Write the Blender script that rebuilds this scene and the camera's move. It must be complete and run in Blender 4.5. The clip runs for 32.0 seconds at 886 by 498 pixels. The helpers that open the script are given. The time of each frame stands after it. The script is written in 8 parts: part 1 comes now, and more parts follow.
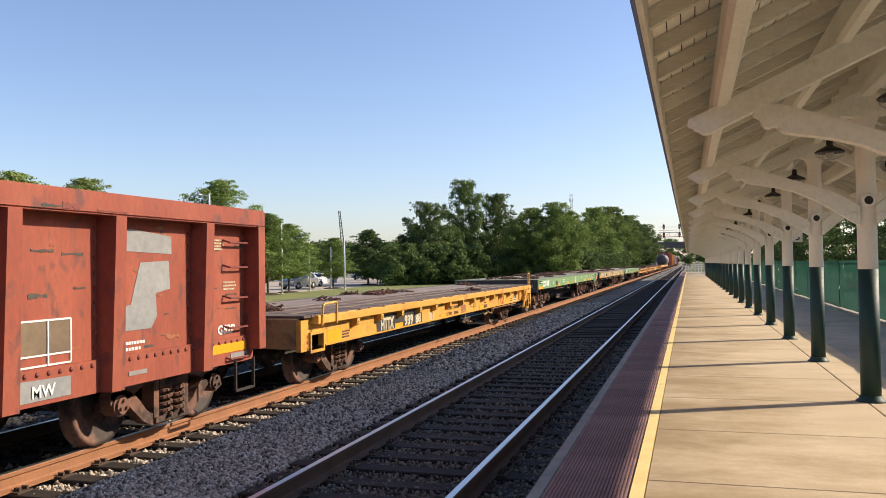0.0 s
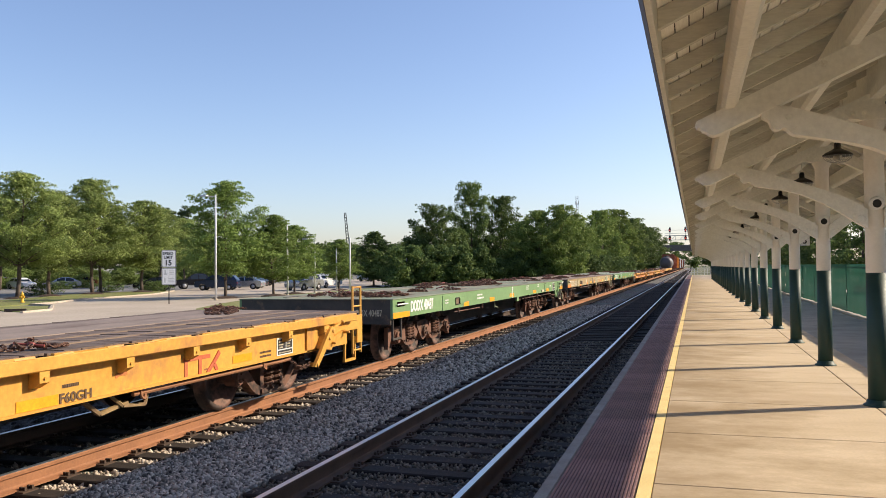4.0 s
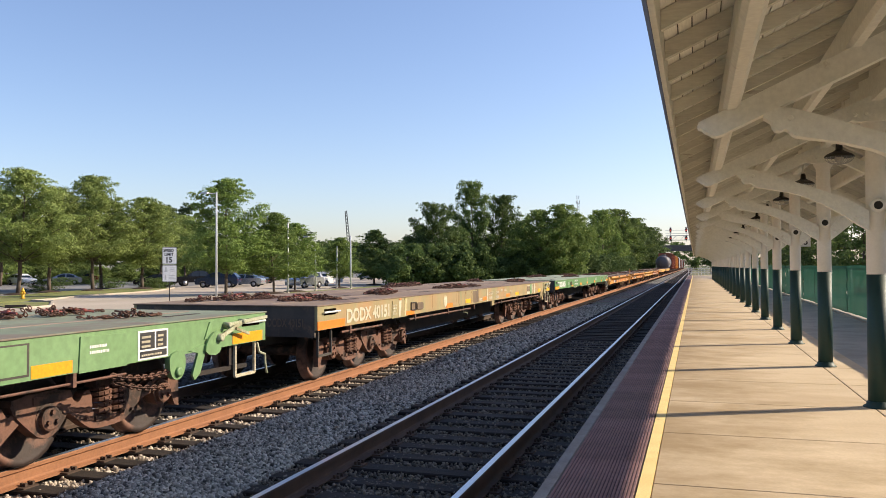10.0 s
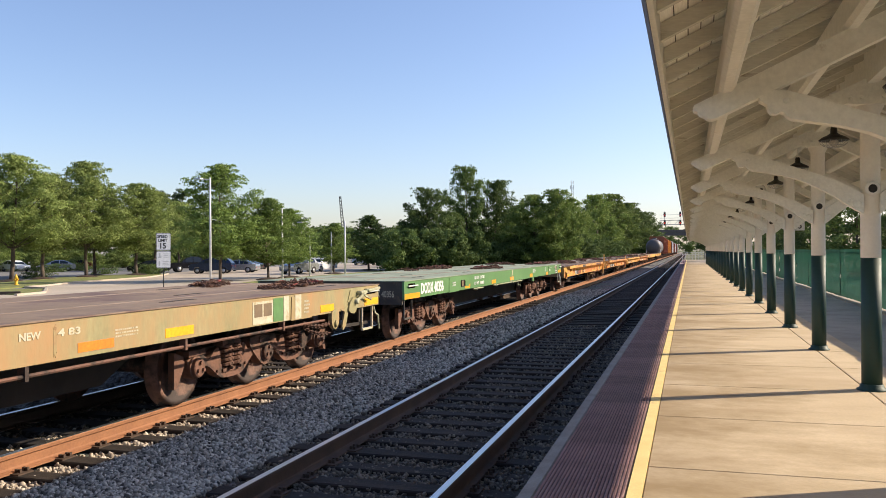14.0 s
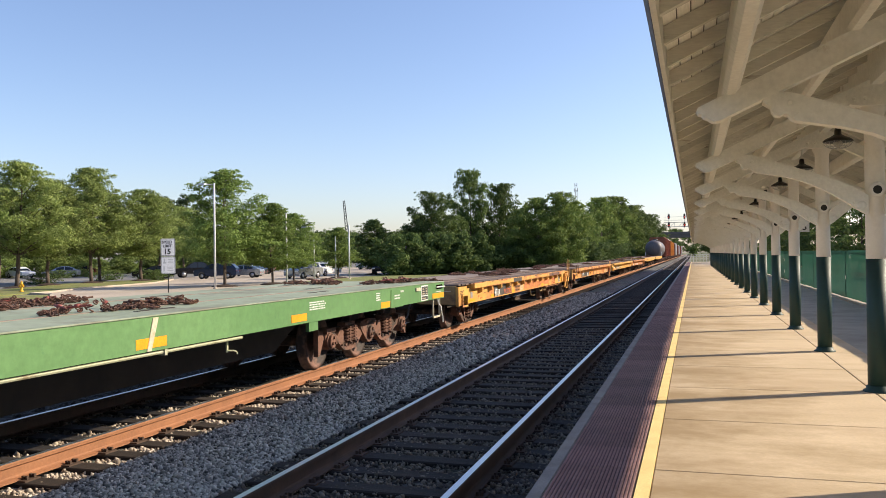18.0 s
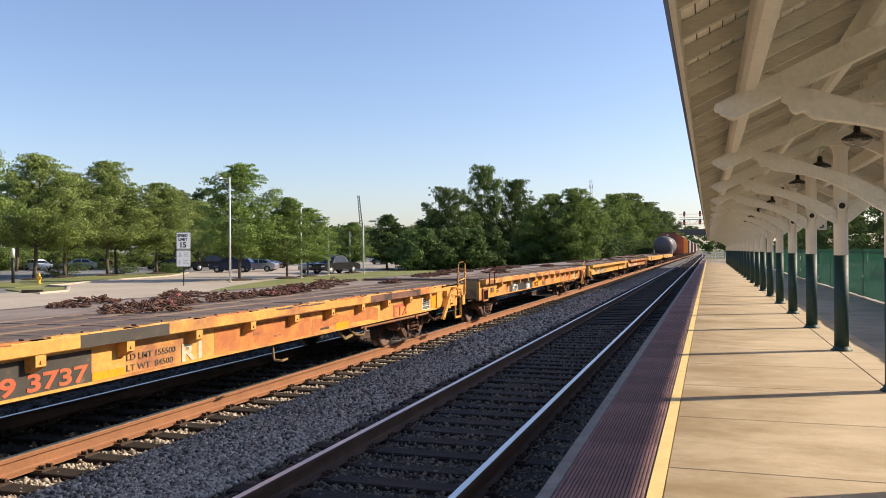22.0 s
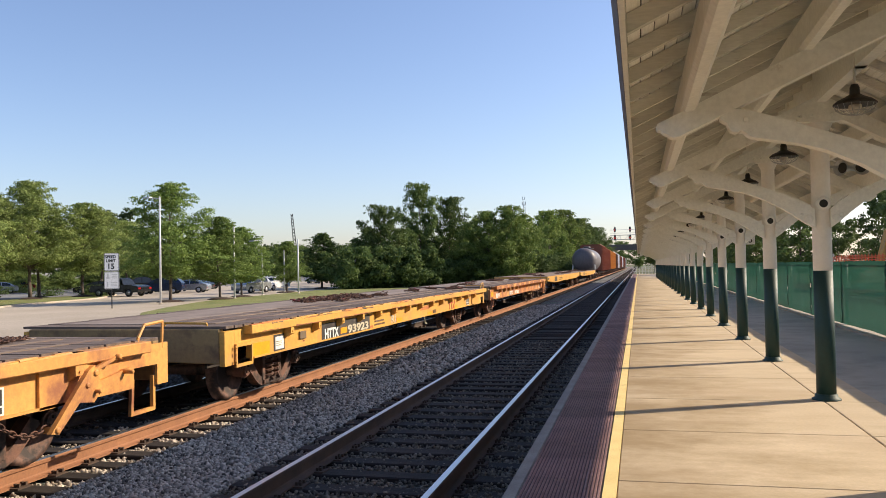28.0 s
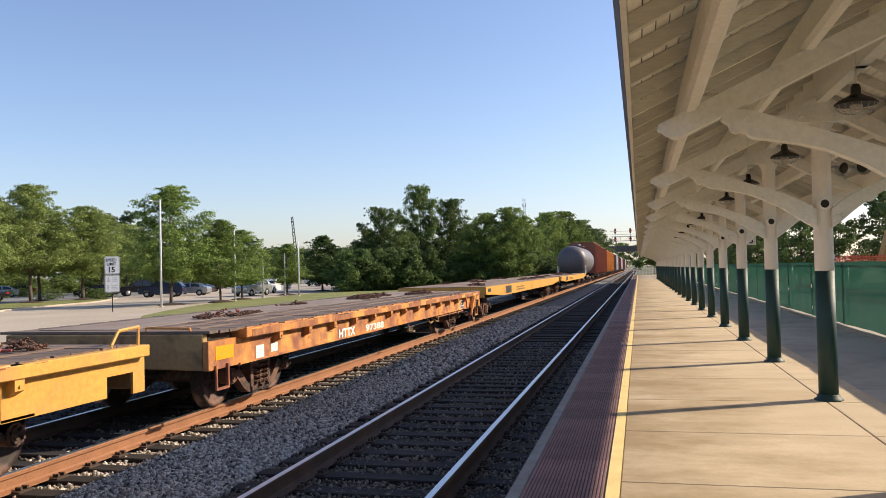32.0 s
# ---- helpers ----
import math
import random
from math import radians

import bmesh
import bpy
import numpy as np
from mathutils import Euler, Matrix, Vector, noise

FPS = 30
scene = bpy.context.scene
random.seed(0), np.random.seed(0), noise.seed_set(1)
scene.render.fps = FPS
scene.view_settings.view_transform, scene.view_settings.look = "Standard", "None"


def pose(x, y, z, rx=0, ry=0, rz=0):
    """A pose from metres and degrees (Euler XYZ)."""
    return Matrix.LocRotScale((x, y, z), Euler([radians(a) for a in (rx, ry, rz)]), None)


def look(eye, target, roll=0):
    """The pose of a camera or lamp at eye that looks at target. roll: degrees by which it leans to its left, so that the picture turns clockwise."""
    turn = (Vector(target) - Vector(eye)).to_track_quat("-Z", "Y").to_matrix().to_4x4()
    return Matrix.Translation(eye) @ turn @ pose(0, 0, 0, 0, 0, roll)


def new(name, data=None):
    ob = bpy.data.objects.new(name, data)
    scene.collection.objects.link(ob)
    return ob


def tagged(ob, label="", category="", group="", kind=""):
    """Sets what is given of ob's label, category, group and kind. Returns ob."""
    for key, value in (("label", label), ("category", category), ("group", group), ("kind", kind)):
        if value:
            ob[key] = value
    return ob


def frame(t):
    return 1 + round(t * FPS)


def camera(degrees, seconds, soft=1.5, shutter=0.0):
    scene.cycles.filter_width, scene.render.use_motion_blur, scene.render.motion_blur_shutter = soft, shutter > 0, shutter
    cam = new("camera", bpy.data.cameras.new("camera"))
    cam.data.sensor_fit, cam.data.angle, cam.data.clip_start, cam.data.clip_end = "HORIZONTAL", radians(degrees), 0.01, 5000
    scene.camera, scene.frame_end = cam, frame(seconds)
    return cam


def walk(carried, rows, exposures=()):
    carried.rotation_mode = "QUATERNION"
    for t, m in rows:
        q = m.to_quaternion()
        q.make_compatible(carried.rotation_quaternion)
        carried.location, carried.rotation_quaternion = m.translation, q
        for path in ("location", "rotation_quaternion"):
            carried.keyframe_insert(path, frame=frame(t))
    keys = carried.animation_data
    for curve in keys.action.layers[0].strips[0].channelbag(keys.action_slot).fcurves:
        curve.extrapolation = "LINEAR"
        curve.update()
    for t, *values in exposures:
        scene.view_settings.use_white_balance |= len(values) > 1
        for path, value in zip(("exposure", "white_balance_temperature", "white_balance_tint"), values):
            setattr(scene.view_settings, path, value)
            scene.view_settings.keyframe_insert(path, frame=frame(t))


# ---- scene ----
# camera and its way
cam = camera(56.62, 32.0, soft=0.9)


def aim(x, y, z, yaw, pitch, roll):
    """A camera pose from a place, a heading to the left of +y, a pitch and a lean, in degrees."""
    return pose(x, y, z, 0, 0, yaw) @ pose(0, 0, 0, 90 + pitch) @ pose(0, 0, 0, 0, 0, roll)


PATH = [
    (0.0, 0.000, 0.000, 1.556, 16.61, 1.15, -0.82),
    (0.5, -0.003, 0.010, 1.560, 16.72, 1.15, -0.84),
    (1.0, -0.001, 0.017, 1.559, 16.72, 1.09, -0.83),
    (1.5, -0.004, 0.021, 1.555, 16.69, 0.97, -0.80),
    (2.0, -0.001, 0.025, 1.556, 16.74, 0.88, -0.76),
    (2.5, -0.001, 0.024, 1.557, 16.74, 0.98, -0.75),
    (3.0, 0.000, 0.014, 1.561, 16.89, 1.23, -0.80),
    (3.5, -0.008, 0.013, 1.551, 16.97, 1.32, -0.63),
    (5.5, -0.009, 0.006, 1.553, 17.00, 1.25, -0.49),
    (6.0, -0.009, 0.013, 1.556, 16.95, 1.26, -0.40),
    (6.5, -0.008, 0.021, 1.557, 16.90, 1.05, -0.35),
    (7.0, -0.011, 0.025, 1.554, 16.99, 0.85, -0.25),
    (7.5, -0.012, 0.026, 1.553, 17.10, 0.83, -0.19),
    (8.0, -0.016, 0.023, 1.556, 17.05, 0.88, -0.10),
    (8.5, -0.016, 0.014, 1.555, 16.93, 0.97, 0.00),
    (9.0, -0.016, 0.012, 1.554, 16.88, 1.05, -0.05),
    (9.5, -0.011, 0.012, 1.553, 16.92, 1.12, -0.07),
    (10.0, -0.013, 0.002, 1.554, 17.03, 1.21, -0.20),
    (10.5, -0.014, -0.001, 1.554, 17.16, 1.26, -0.19),
    (11.0, -0.016, 0.006, 1.553, 17.27, 1.16, -0.17),
    (11.5, -0.012, 0.011, 1.554, 17.38, 1.14, -0.10),
    (12.0, -0.013, 0.002, 1.555, 17.40, 1.17, -0.11),
    (12.5, -0.016, 0.018, 1.558, 17.38, 1.10, -0.20),
    (13.0, -0.015, 0.033, 1.558, 17.22, 0.92, -0.19),
    (13.5, -0.016, 0.030, 1.555, 16.81, 0.54, -0.32),
    (14.0, -0.021, 0.023, 1.548, 16.65, 0.18, -0.38),
    (14.5, -0.020, 0.030, 1.550, 16.54, 0.17, -0.65),
    (16.5, -0.012, 0.007, 1.546, 16.79, 0.52, -0.84),
    (17.0, -0.013, 0.018, 1.549, 16.87, 0.52, -0.84),
    (17.5, -0.018, 0.018, 1.550, 16.92, 0.51, -0.89),
    (18.0, -0.023, 0.017, 1.552, 16.93, 0.44, -0.77),
    (18.5, -0.022, 0.017, 1.550, 17.11, 0.28, -0.53),
    (19.0, -0.023, 0.005, 1.551, 17.27, 0.16, -0.45),
    (19.5, -0.016, 0.018, 1.551, 17.37, 0.14, -0.58),
    (20.0, -0.016, 0.019, 1.552, 17.55, 0.29, -0.77),
    (20.5, -0.022, 0.012, 1.550, 17.87, 0.39, -0.61),
    (21.0, -0.024, 0.011, 1.545, 18.09, 0.32, -0.43),
    (21.5, -0.025, 0.013, 1.546, 18.05, 0.26, -0.26),
    (22.0, -0.029, 0.018, 1.548, 17.91, 0.14, -0.31),
    (22.5, -0.026, 0.025, 1.549, 17.66, 0.03, -0.59),
    (23.0, -0.026, 0.013, 1.551, 17.66, 0.03, -0.34),
    (23.5, -0.026, -0.011, 1.540, 19.60, 0.10, 0.39),
    (24.0, -0.040, -0.028, 1.552, 24.77, 0.58, 1.18),
    (24.5, -0.035, -0.053, 1.550, 28.93, 1.29, 1.43),
    (25.0, -0.027, -0.037, 1.549, 29.45, 1.58, 1.21),
    (25.5, -0.043, -0.057, 1.550, 26.76, 1.36, 0.71),
    (26.0, -0.085, -0.022, 1.560, 21.69, 1.05, -1.11),
    (26.5, -0.131, -0.037, 1.550, 17.03, 0.30, -1.70),
    (28.5, -0.137, -0.004, 1.563, 13.24, 1.51, -0.99),
    (29.0, -0.149, 0.013, 1.559, 13.21, 1.43, -0.88),
    (29.5, -0.151, 0.001, 1.556, 13.22, 1.42, -0.83),
    (30.0, -0.156, 0.005, 1.557, 13.09, 1.39, -0.78),
    (30.5, -0.145, 0.005, 1.556, 12.79, 1.28, -0.82),
    (31.0, -0.142, -0.001, 1.558, 12.68, 1.24, -1.02),
    (31.5, -0.143, 0.001, 1.557, 12.94, 1.22, -1.28),
    (32.0, -0.145, -0.016, 1.555, 13.37, 1.46, -1.27)]
walk(cam, [(t, aim(*r)) for t, *r in PATH],
     exposures=[(0.0, 0.43), (3.0, 0.41), (9.0, 0.45), (12.0, 0.46), (18.0, 0.50), (22.0, 0.40), (24.0, 0.34), (25.5, 0.34), (28.0, 0.40), (32.0, 0.40)])

# world, sun, exposure
SUN_AZ, SUN_EL = 27.3, 30.0          # degrees from +x towards +y, and above the horizon
world = bpy.data.worlds.new("sky")
scene.world = world
world.use_nodes = True
nt = world.node_tree
sky = nt.nodes.new("ShaderNodeTexSky")
sky.sky_type, sky.sun_disc = "NISHITA", False
sky.sun_elevation, sky.sun_rotation = radians(SUN_EL), radians(90 - SUN_AZ)
sky.air_density, sky.dust_density, sky.ozone_density = 1.0, 0.9, 3.6
tint = nt.nodes.new("ShaderNodeMix")
tint.data_type, tint.blend_type = "RGBA", "MULTIPLY"
tint.inputs[0].default_value, tint.inputs[7].default_value = 1.0, (1.115, 1.0, 1.03, 1)
nt.links.new(sky.outputs[0], tint.inputs[6])
nt.links.new(tint.outputs[2], nt.nodes["Background"].inputs[0])
nt.nodes["Background"].inputs[1].default_value = 0.14
sun = new("sun", bpy.data.lights.new("sun", "SUN"))
sun.data.energy, sun.data.angle, sun.data.color = 5.0, radians(0.55), (1.0, 0.85, 0.645)
to_sun = Vector((math.cos(radians(SUN_AZ)) * math.cos(radians(SUN_EL)), math.sin(radians(SUN_AZ)) * math.cos(radians(SUN_EL)), math.sin(radians(SUN_EL))))
sun.matrix_world = look(to_sun * 50, (0, 0, 0))

# materials


def surf(name, c1, c2, rough=0.8, metal=0.0, scale=2.0, fine=40.0, bump=0.3, depth=0.01, rust=None, rust_at=0.62, rust_scale=1.5, stretch=(1, 1, 1), vary=0.0, worldly=False, spec=0.5, grain=0.16, rust_soft=0.12):
    """A worn surface: two colours mixed by coarse noise, fine grain, relief, and stains of a third colour."""
    m = bpy.data.materials.new(name)
    m.use_nodes = True
    t = m.node_tree
    n, lk = t.nodes, t.links.new
    b = n["Principled BSDF"]
    co = n.new("ShaderNodeTexCoord")
    mp = n.new("ShaderNodeMapping")
    mp.inputs["Scale"].default_value = stretch
    if worldly:
        ge = n.new("ShaderNodeNewGeometry")
        lk(ge.outputs["Position"], mp.inputs[0])
    else:
        lk(co.outputs["Object"], mp.inputs[0])

    def nz(s, d=4.0, r=0.6):
        k = n.new("ShaderNodeTexNoise")
        k.inputs["Scale"].default_value, k.inputs["Detail"].default_value, k.inputs["Roughness"].default_value = s, d, r
        lk(mp.outputs[0], k.inputs["Vector"])
        return k.outputs["Fac"]

    def ramp(fac, lo, hi):
        r = n.new("ShaderNodeMapRange")
        r.inputs["From Min"].default_value, r.inputs["From Max"].default_value = lo, hi
        lk(fac, r.inputs["Value"])
        return r.outputs[0]

    def mixc(fac, a, bcol, mode="MIX"):
        x = n.new("ShaderNodeMix")
        x.data_type, x.blend_type = "RGBA", mode
        if isinstance(fac, float):
            x.inputs[0].default_value = fac
        else:
            lk(fac, x.inputs[0])
        for sock, v in ((x.inputs[6], a), (x.inputs[7], bcol)):
            if isinstance(v, tuple):
                sock.default_value = (*v, 1)
            else:
                lk(v, sock)
        return x.outputs[2]

    big, small = nz(scale), nz(fine, 3.0)
    col = mixc(ramp(big, 0.35, 0.68), c1, c2)
    g = n.new("ShaderNodeMapRange")
    g.inputs["From Min"].default_value, g.inputs["From Max"].default_value, g.inputs["To Min"].default_value, g.inputs["To Max"].default_value = 0.3, 0.7, 1 - grain, 1 + grain * 0.7
    lk(small, g.inputs["Value"])
    cg = n.new("ShaderNodeCombineColor")
    for i in range(3):
        lk(g.outputs[0], cg.inputs[i])
    col = mixc(1.0, col, cg.outputs[0], "MULTIPLY")
    if vary:
        oi = n.new("ShaderNodeObjectInfo")
        vr = n.new("ShaderNodeMapRange")
        vr.inputs["To Min"].default_value, vr.inputs["To Max"].default_value = 1 - vary, 1 + vary
        lk(oi.outputs["Random"], vr.inputs["Value"])
        cv = n.new("ShaderNodeCombineColor")
        for i in range(3):
            lk(vr.outputs[0], cv.inputs[i])
        col = mixc(1.0, col, cv.outputs[0], "MULTIPLY")
    if rust:
        rn = nz(rust_scale, 8.0, 0.68)
        col = mixc(ramp(rn, rust_at - rust_soft / 2, rust_at + rust_soft / 2), col, rust)
    lk(col, b.inputs["Base Color"])
    rr = n.new("ShaderNodeMapRange")
    rr.inputs["To Min"].default_value, rr.inputs["To Max"].default_value = max(0.05, rough - 0.15), min(1.0, rough + 0.12)
    lk(small, rr.inputs["Value"])
    lk(rr.outputs[0], b.inputs["Roughness"])
    b.inputs["Metallic"].default_value = metal
    b.inputs["Specular IOR Level"].default_value = spec
    if bump:
        bp = n.new("ShaderNodeBump")
        bp.inputs["Strength"].default_value, bp.inputs["Distance"].default_value = bump, depth
        lk(small, bp.inputs["Height"])
        lk(bp.outputs[0], b.inputs["Normal"])
    return m


def plain(name, c, rough=0.5, metal=0.0, emit=0.0, alpha=None):
    m = bpy.data.materials.new(name)
    m.use_nodes = True
    b = m.node_tree.nodes["Principled BSDF"]
    b.inputs["Base Color"].default_value, b.inputs["Roughness"].default_value, b.inputs["Metallic"].default_value = (*c, 1), rough, metal
    if emit:
        b.inputs["Emission Color"].default_value, b.inputs["Emission Strength"].default_value = (*c, 1), emit
    return m


def stones(name, c1, c2, scale=22.0, bump=1.0, depth=0.05):
    """Crushed rock: cells of differing grey with deep joints."""
    m = bpy.data.materials.new(name)
    m.use_nodes = True
    n, lk = m.node_tree.nodes, m.node_tree.links.new
    b = n["Principled BSDF"]
    ge = n.new("ShaderNodeNewGeometry")
    v = n.new("ShaderNodeTexVoronoi")
    v.inputs["Scale"].default_value = scale
    v.inputs["Randomness"].default_value = 1.0
    lk(ge.outputs["Position"], v.inputs["Vector"])
    big = n.new("ShaderNodeTexNoise")
    big.inputs["Scale"].default_value = 0.8
    lk(ge.outputs["Position"], big.inputs["Vector"])
    sep = n.new("ShaderNodeSeparateColor")
    lk(v.outputs["Color"], sep.inputs[0])
    x = n.new("ShaderNodeMix")
    x.data_type = "RGBA"
    lk(sep.outputs[0], x.inputs[0])
    x.inputs[6].default_value, x.inputs[7].default_value = (*c1, 1), (*c2, 1)
    y = n.new("ShaderNodeMix")
    y.data_type, y.blend_type = "RGBA", "MULTIPLY"
    y.inputs[0].default_value = 0.5
    lk(x.outputs[2], y.inputs[6])
    lk(big.outputs["Color"], y.inputs[7])
    lk(y.outputs[2], b.inputs["Base Color"])
    b.inputs["Roughness"].default_value = 0.95
    bp = n.new("ShaderNodeBump")
    bp.invert = True
    bp.inputs["Strength"].default_value, bp.inputs["Distance"].default_value = bump, depth
    lk(v.outputs["Distance"], bp.inputs["Height"])
    lk(bp.outputs[0], b.inputs["Normal"])
    return m


M = {
    "concrete": surf("concrete", (0.55, 0.43, 0.28), (0.64, 0.515, 0.355), 0.9, scale=0.7, fine=45, bump=0.2, depth=0.004, rust=(0.42, 0.30, 0.185), rust_at=0.66, rust_scale=0.5, rust_soft=0.30, stretch=(0.7, 1.5, 1), grain=0.10, vary=0.035, worldly=True),
    "edge_concrete": surf("edge_concrete", (0.26, 0.23, 0.20), (0.36, 0.33, 0.29), 0.95, scale=3, fine=60, bump=0.4, worldly=True),
    # one tile colour split in two: studs paler for their lit tops, ground darker
    "tactile": surf("tactile", (0.135, 0.082, 0.084), (0.105, 0.066, 0.070), 0.8, scale=3, fine=50, bump=0.3, vary=0.2, grain=0.3, rust=(0.33, 0.20, 0.17), rust_at=0.62, rust_scale=6),
    "dome": surf("dome", (0.385, 0.235, 0.215), (0.32, 0.19, 0.18), 0.75, scale=3, fine=50, bump=0.2, vary=0.2, grain=0.25, rust=(0.38, 0.25, 0.20), rust_at=0.62, rust_scale=6),
    "yellow_line": surf("yellow_line", (0.88, 0.67, 0.28), (0.78, 0.58, 0.23), 0.8, scale=3, fine=70, bump=0.1, rust=(0.45, 0.36, 0.2), rust_at=0.66, rust_scale=6, worldly=True),
    "asphalt": surf("asphalt", (0.40, 0.365, 0.30), (0.50, 0.46, 0.38), 0.9, scale=0.5, fine=60, bump=0.4, rust=(0.27, 0.25, 0.21), rust_at=0.6, rust_scale=0.9, rust_soft=0.25, grain=0.22, worldly=True),
    "lot": surf("lot", (0.17, 0.165, 0.16), (0.24, 0.23, 0.215), 0.9, scale=0.08, fine=8, bump=0.1, worldly=True),
    "drive": surf("drive", (0.40, 0.335, 0.255), (0.50, 0.425, 0.335), 0.9, scale=0.15, fine=8, bump=0.1, worldly=True),
    "grass": surf("grass", (0.15, 0.18, 0.045), (0.25, 0.25, 0.08), 0.95, scale=0.35, fine=14, bump=0.8, depth=0.06, rust=(0.26, 0.22, 0.10), rust_at=0.6, rust_scale=0.5, worldly=True),
    "earth": surf("earth", (0.10, 0.13, 0.05), (0.18, 0.16, 0.09), 0.95, scale=0.06, fine=3, bump=0.5, depth=0.06, worldly=True),
    "ballast": stones("ballast", (0.060, 0.058, 0.053), (0.44, 0.425, 0.38)),
    "tie": surf("tie", (0.014, 0.010, 0.008), (0.034, 0.024, 0.018), 0.95, scale=4, fine=30, bump=0.6, depth=0.01, stretch=(0.25, 2, 2), vary=0.3),
    "rail_side": surf("rail_side", (0.33, 0.148, 0.068), (0.26, 0.115, 0.054), 0.85, scale=3, fine=40, bump=0.2, worldly=True),
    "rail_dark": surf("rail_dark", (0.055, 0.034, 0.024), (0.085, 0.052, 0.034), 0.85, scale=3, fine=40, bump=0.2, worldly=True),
    "rail_top": surf("rail_top", (0.80, 0.80, 0.80), (0.68, 0.68, 0.68), 0.36, 1.0, scale=4, fine=60, bump=0.0, stretch=(8, 0.2, 1), worldly=True),
    "cream": surf("cream", (0.86, 0.85, 0.78), (0.81, 0.80, 0.72), 0.6, scale=1.5, fine=25, bump=0.1, rust=(0.48, 0.41, 0.32), rust_at=0.69, rust_scale=3.0, grain=0.08, worldly=True),
    # boards lighter and rafters darker than the cream: uneven bounce light as colour
    "cream_board": surf("cream_board", (0.90, 0.89, 0.83), (0.85, 0.84, 0.77), 0.7, scale=1.2, fine=25, bump=0.15, stretch=(3, 0.3, 3), vary=0.10, grain=0.10, rust=(0.34, 0.29, 0.23), rust_at=0.72, rust_scale=4, worldly=True),
    "rafter": surf("rafter", (0.72, 0.71, 0.64), (0.64, 0.62, 0.55), 0.7, scale=1.5, fine=25, bump=0.2, stretch=(0.5, 3, 3), vary=0.12, grain=0.10, rust=(0.30, 0.25, 0.20), rust_at=0.66, rust_scale=5, worldly=True),
    "white_post": surf("white_post", (0.88, 0.86, 0.81), (0.83, 0.80, 0.74), 0.45, scale=2, fine=30, bump=0.05, grain=0.04, worldly=True),
    "green_post": surf("green_post", (0.010, 0.040, 0.034), (0.015, 0.050, 0.042), 0.6, scale=2, fine=30, bump=0.05, worldly=True),
    "fascia": surf("fascia", (0.10, 0.08, 0.10), (0.06, 0.05, 0.07), 0.6, scale=2, fine=30, worldly=True),
    "roof": surf("roof", (0.10, 0.09, 0.09), (0.14, 0.13, 0.12), 0.9, scale=2, fine=20, worldly=True),
    "black_metal": surf("black_metal", (0.015, 0.014, 0.014), (0.03, 0.028, 0.026), 0.5, scale=4, fine=40),
    "galv": surf("galv", (0.55, 0.56, 0.57), (0.46, 0.47, 0.48), 0.45, 0.6, scale=2, fine=30),
    "pole_white": surf("pole_white", (0.66, 0.67, 0.68), (0.58, 0.59, 0.6), 0.5, scale=1, fine=20),
    "screen": surf("screen", (0.026, 0.108, 0.074), (0.034, 0.13, 0.09), 0.7, scale=1.2, fine=60, bump=0.5, depth=0.02, stretch=(1, 1, 3), worldly=True),
    "bark": surf("bark", (0.075, 0.055, 0.04), (0.13, 0.10, 0.075), 0.95, scale=5, fine=20, bump=0.9, depth=0.03, stretch=(1, 1, 0.25)),
}


def leaf(name, c1, c2):
    """Leaves: each island takes its own green, and lets some light through."""
    m = bpy.data.materials.new(name)
    m.use_nodes = True
    n, lk = m.node_tree.nodes, m.node_tree.links.new
    b = n["Principled BSDF"]
    ge, oi = n.new("ShaderNodeNewGeometry"), n.new("ShaderNodeObjectInfo")
    x = n.new("ShaderNodeMix")
    x.data_type = "RGBA"
    lk(ge.outputs["Random Per Island"], x.inputs[0])
    x.inputs[6].default_value, x.inputs[7].default_value = (*c1, 1), (*c2, 1)
    h = n.new("ShaderNodeHueSaturation")
    r = n.new("ShaderNodeMapRange")
    r.inputs["To Min"].default_value, r.inputs["To Max"].default_value = 0.75, 1.2
    lk(oi.outputs["Random"], r.inputs["Value"])
    lk(r.outputs[0], h.inputs["Value"])
    lk(x.outputs[2], h.inputs["Color"])
    lk(h.outputs[0], b.inputs["Base Color"])
    b.inputs["Roughness"].default_value = 0.65
    b.inputs["Specular IOR Level"].default_value = 0.2
    tr = n.new("ShaderNodeBsdfTranslucent")
    lk(h.outputs[0], tr.inputs[0])
    ms = n.new("ShaderNodeMixShader")
    ms.inputs[0].default_value = 0.34
    lk(b.outputs[0], ms.inputs[1])
    lk(tr.outputs[0], ms.inputs[2])
    lk(ms.outputs[0], n["Material Output"].inputs[0])
    return m


# foot traffic has browned the concrete beside the painted line
n, lk = M["concrete"].node_tree.nodes, M["concrete"].node_tree.links.new
shader = n["Principled BSDF"]
clean = shader.inputs["Base Color"].links[0].from_socket
geo = n.new("ShaderNodeNewGeometry")
axis = n.new("ShaderNodeSeparateXYZ")
lk(geo.outputs["Position"], axis.inputs[0])
near = n.new("ShaderNodeMapRange")
near.inputs["From Min"].default_value, near.inputs["From Max"].default_value, near.inputs["To Min"].default_value, near.inputs["To Max"].default_value = -0.3, 1.6, 0.22, -0.06
lk(axis.outputs[0], near.inputs["Value"])
blot = n.new("ShaderNodeTexNoise")
blot.inputs["Scale"].default_value, blot.inputs["Detail"].default_value, blot.inputs["Roughness"].default_value = 0.6, 9.0, 0.7
smear = n.new("ShaderNodeMapping")
smear.inputs["Scale"].default_value = (0.95, 1.4, 1.0)
lk(geo.outputs["Position"], smear.inputs[0])
lk(smear.outputs[0], blot.inputs["Vector"])
total = n.new("ShaderNodeMath")
lk(near.outputs[0], total.inputs[0])
lk(blot.outputs["Fac"], total.inputs[1])
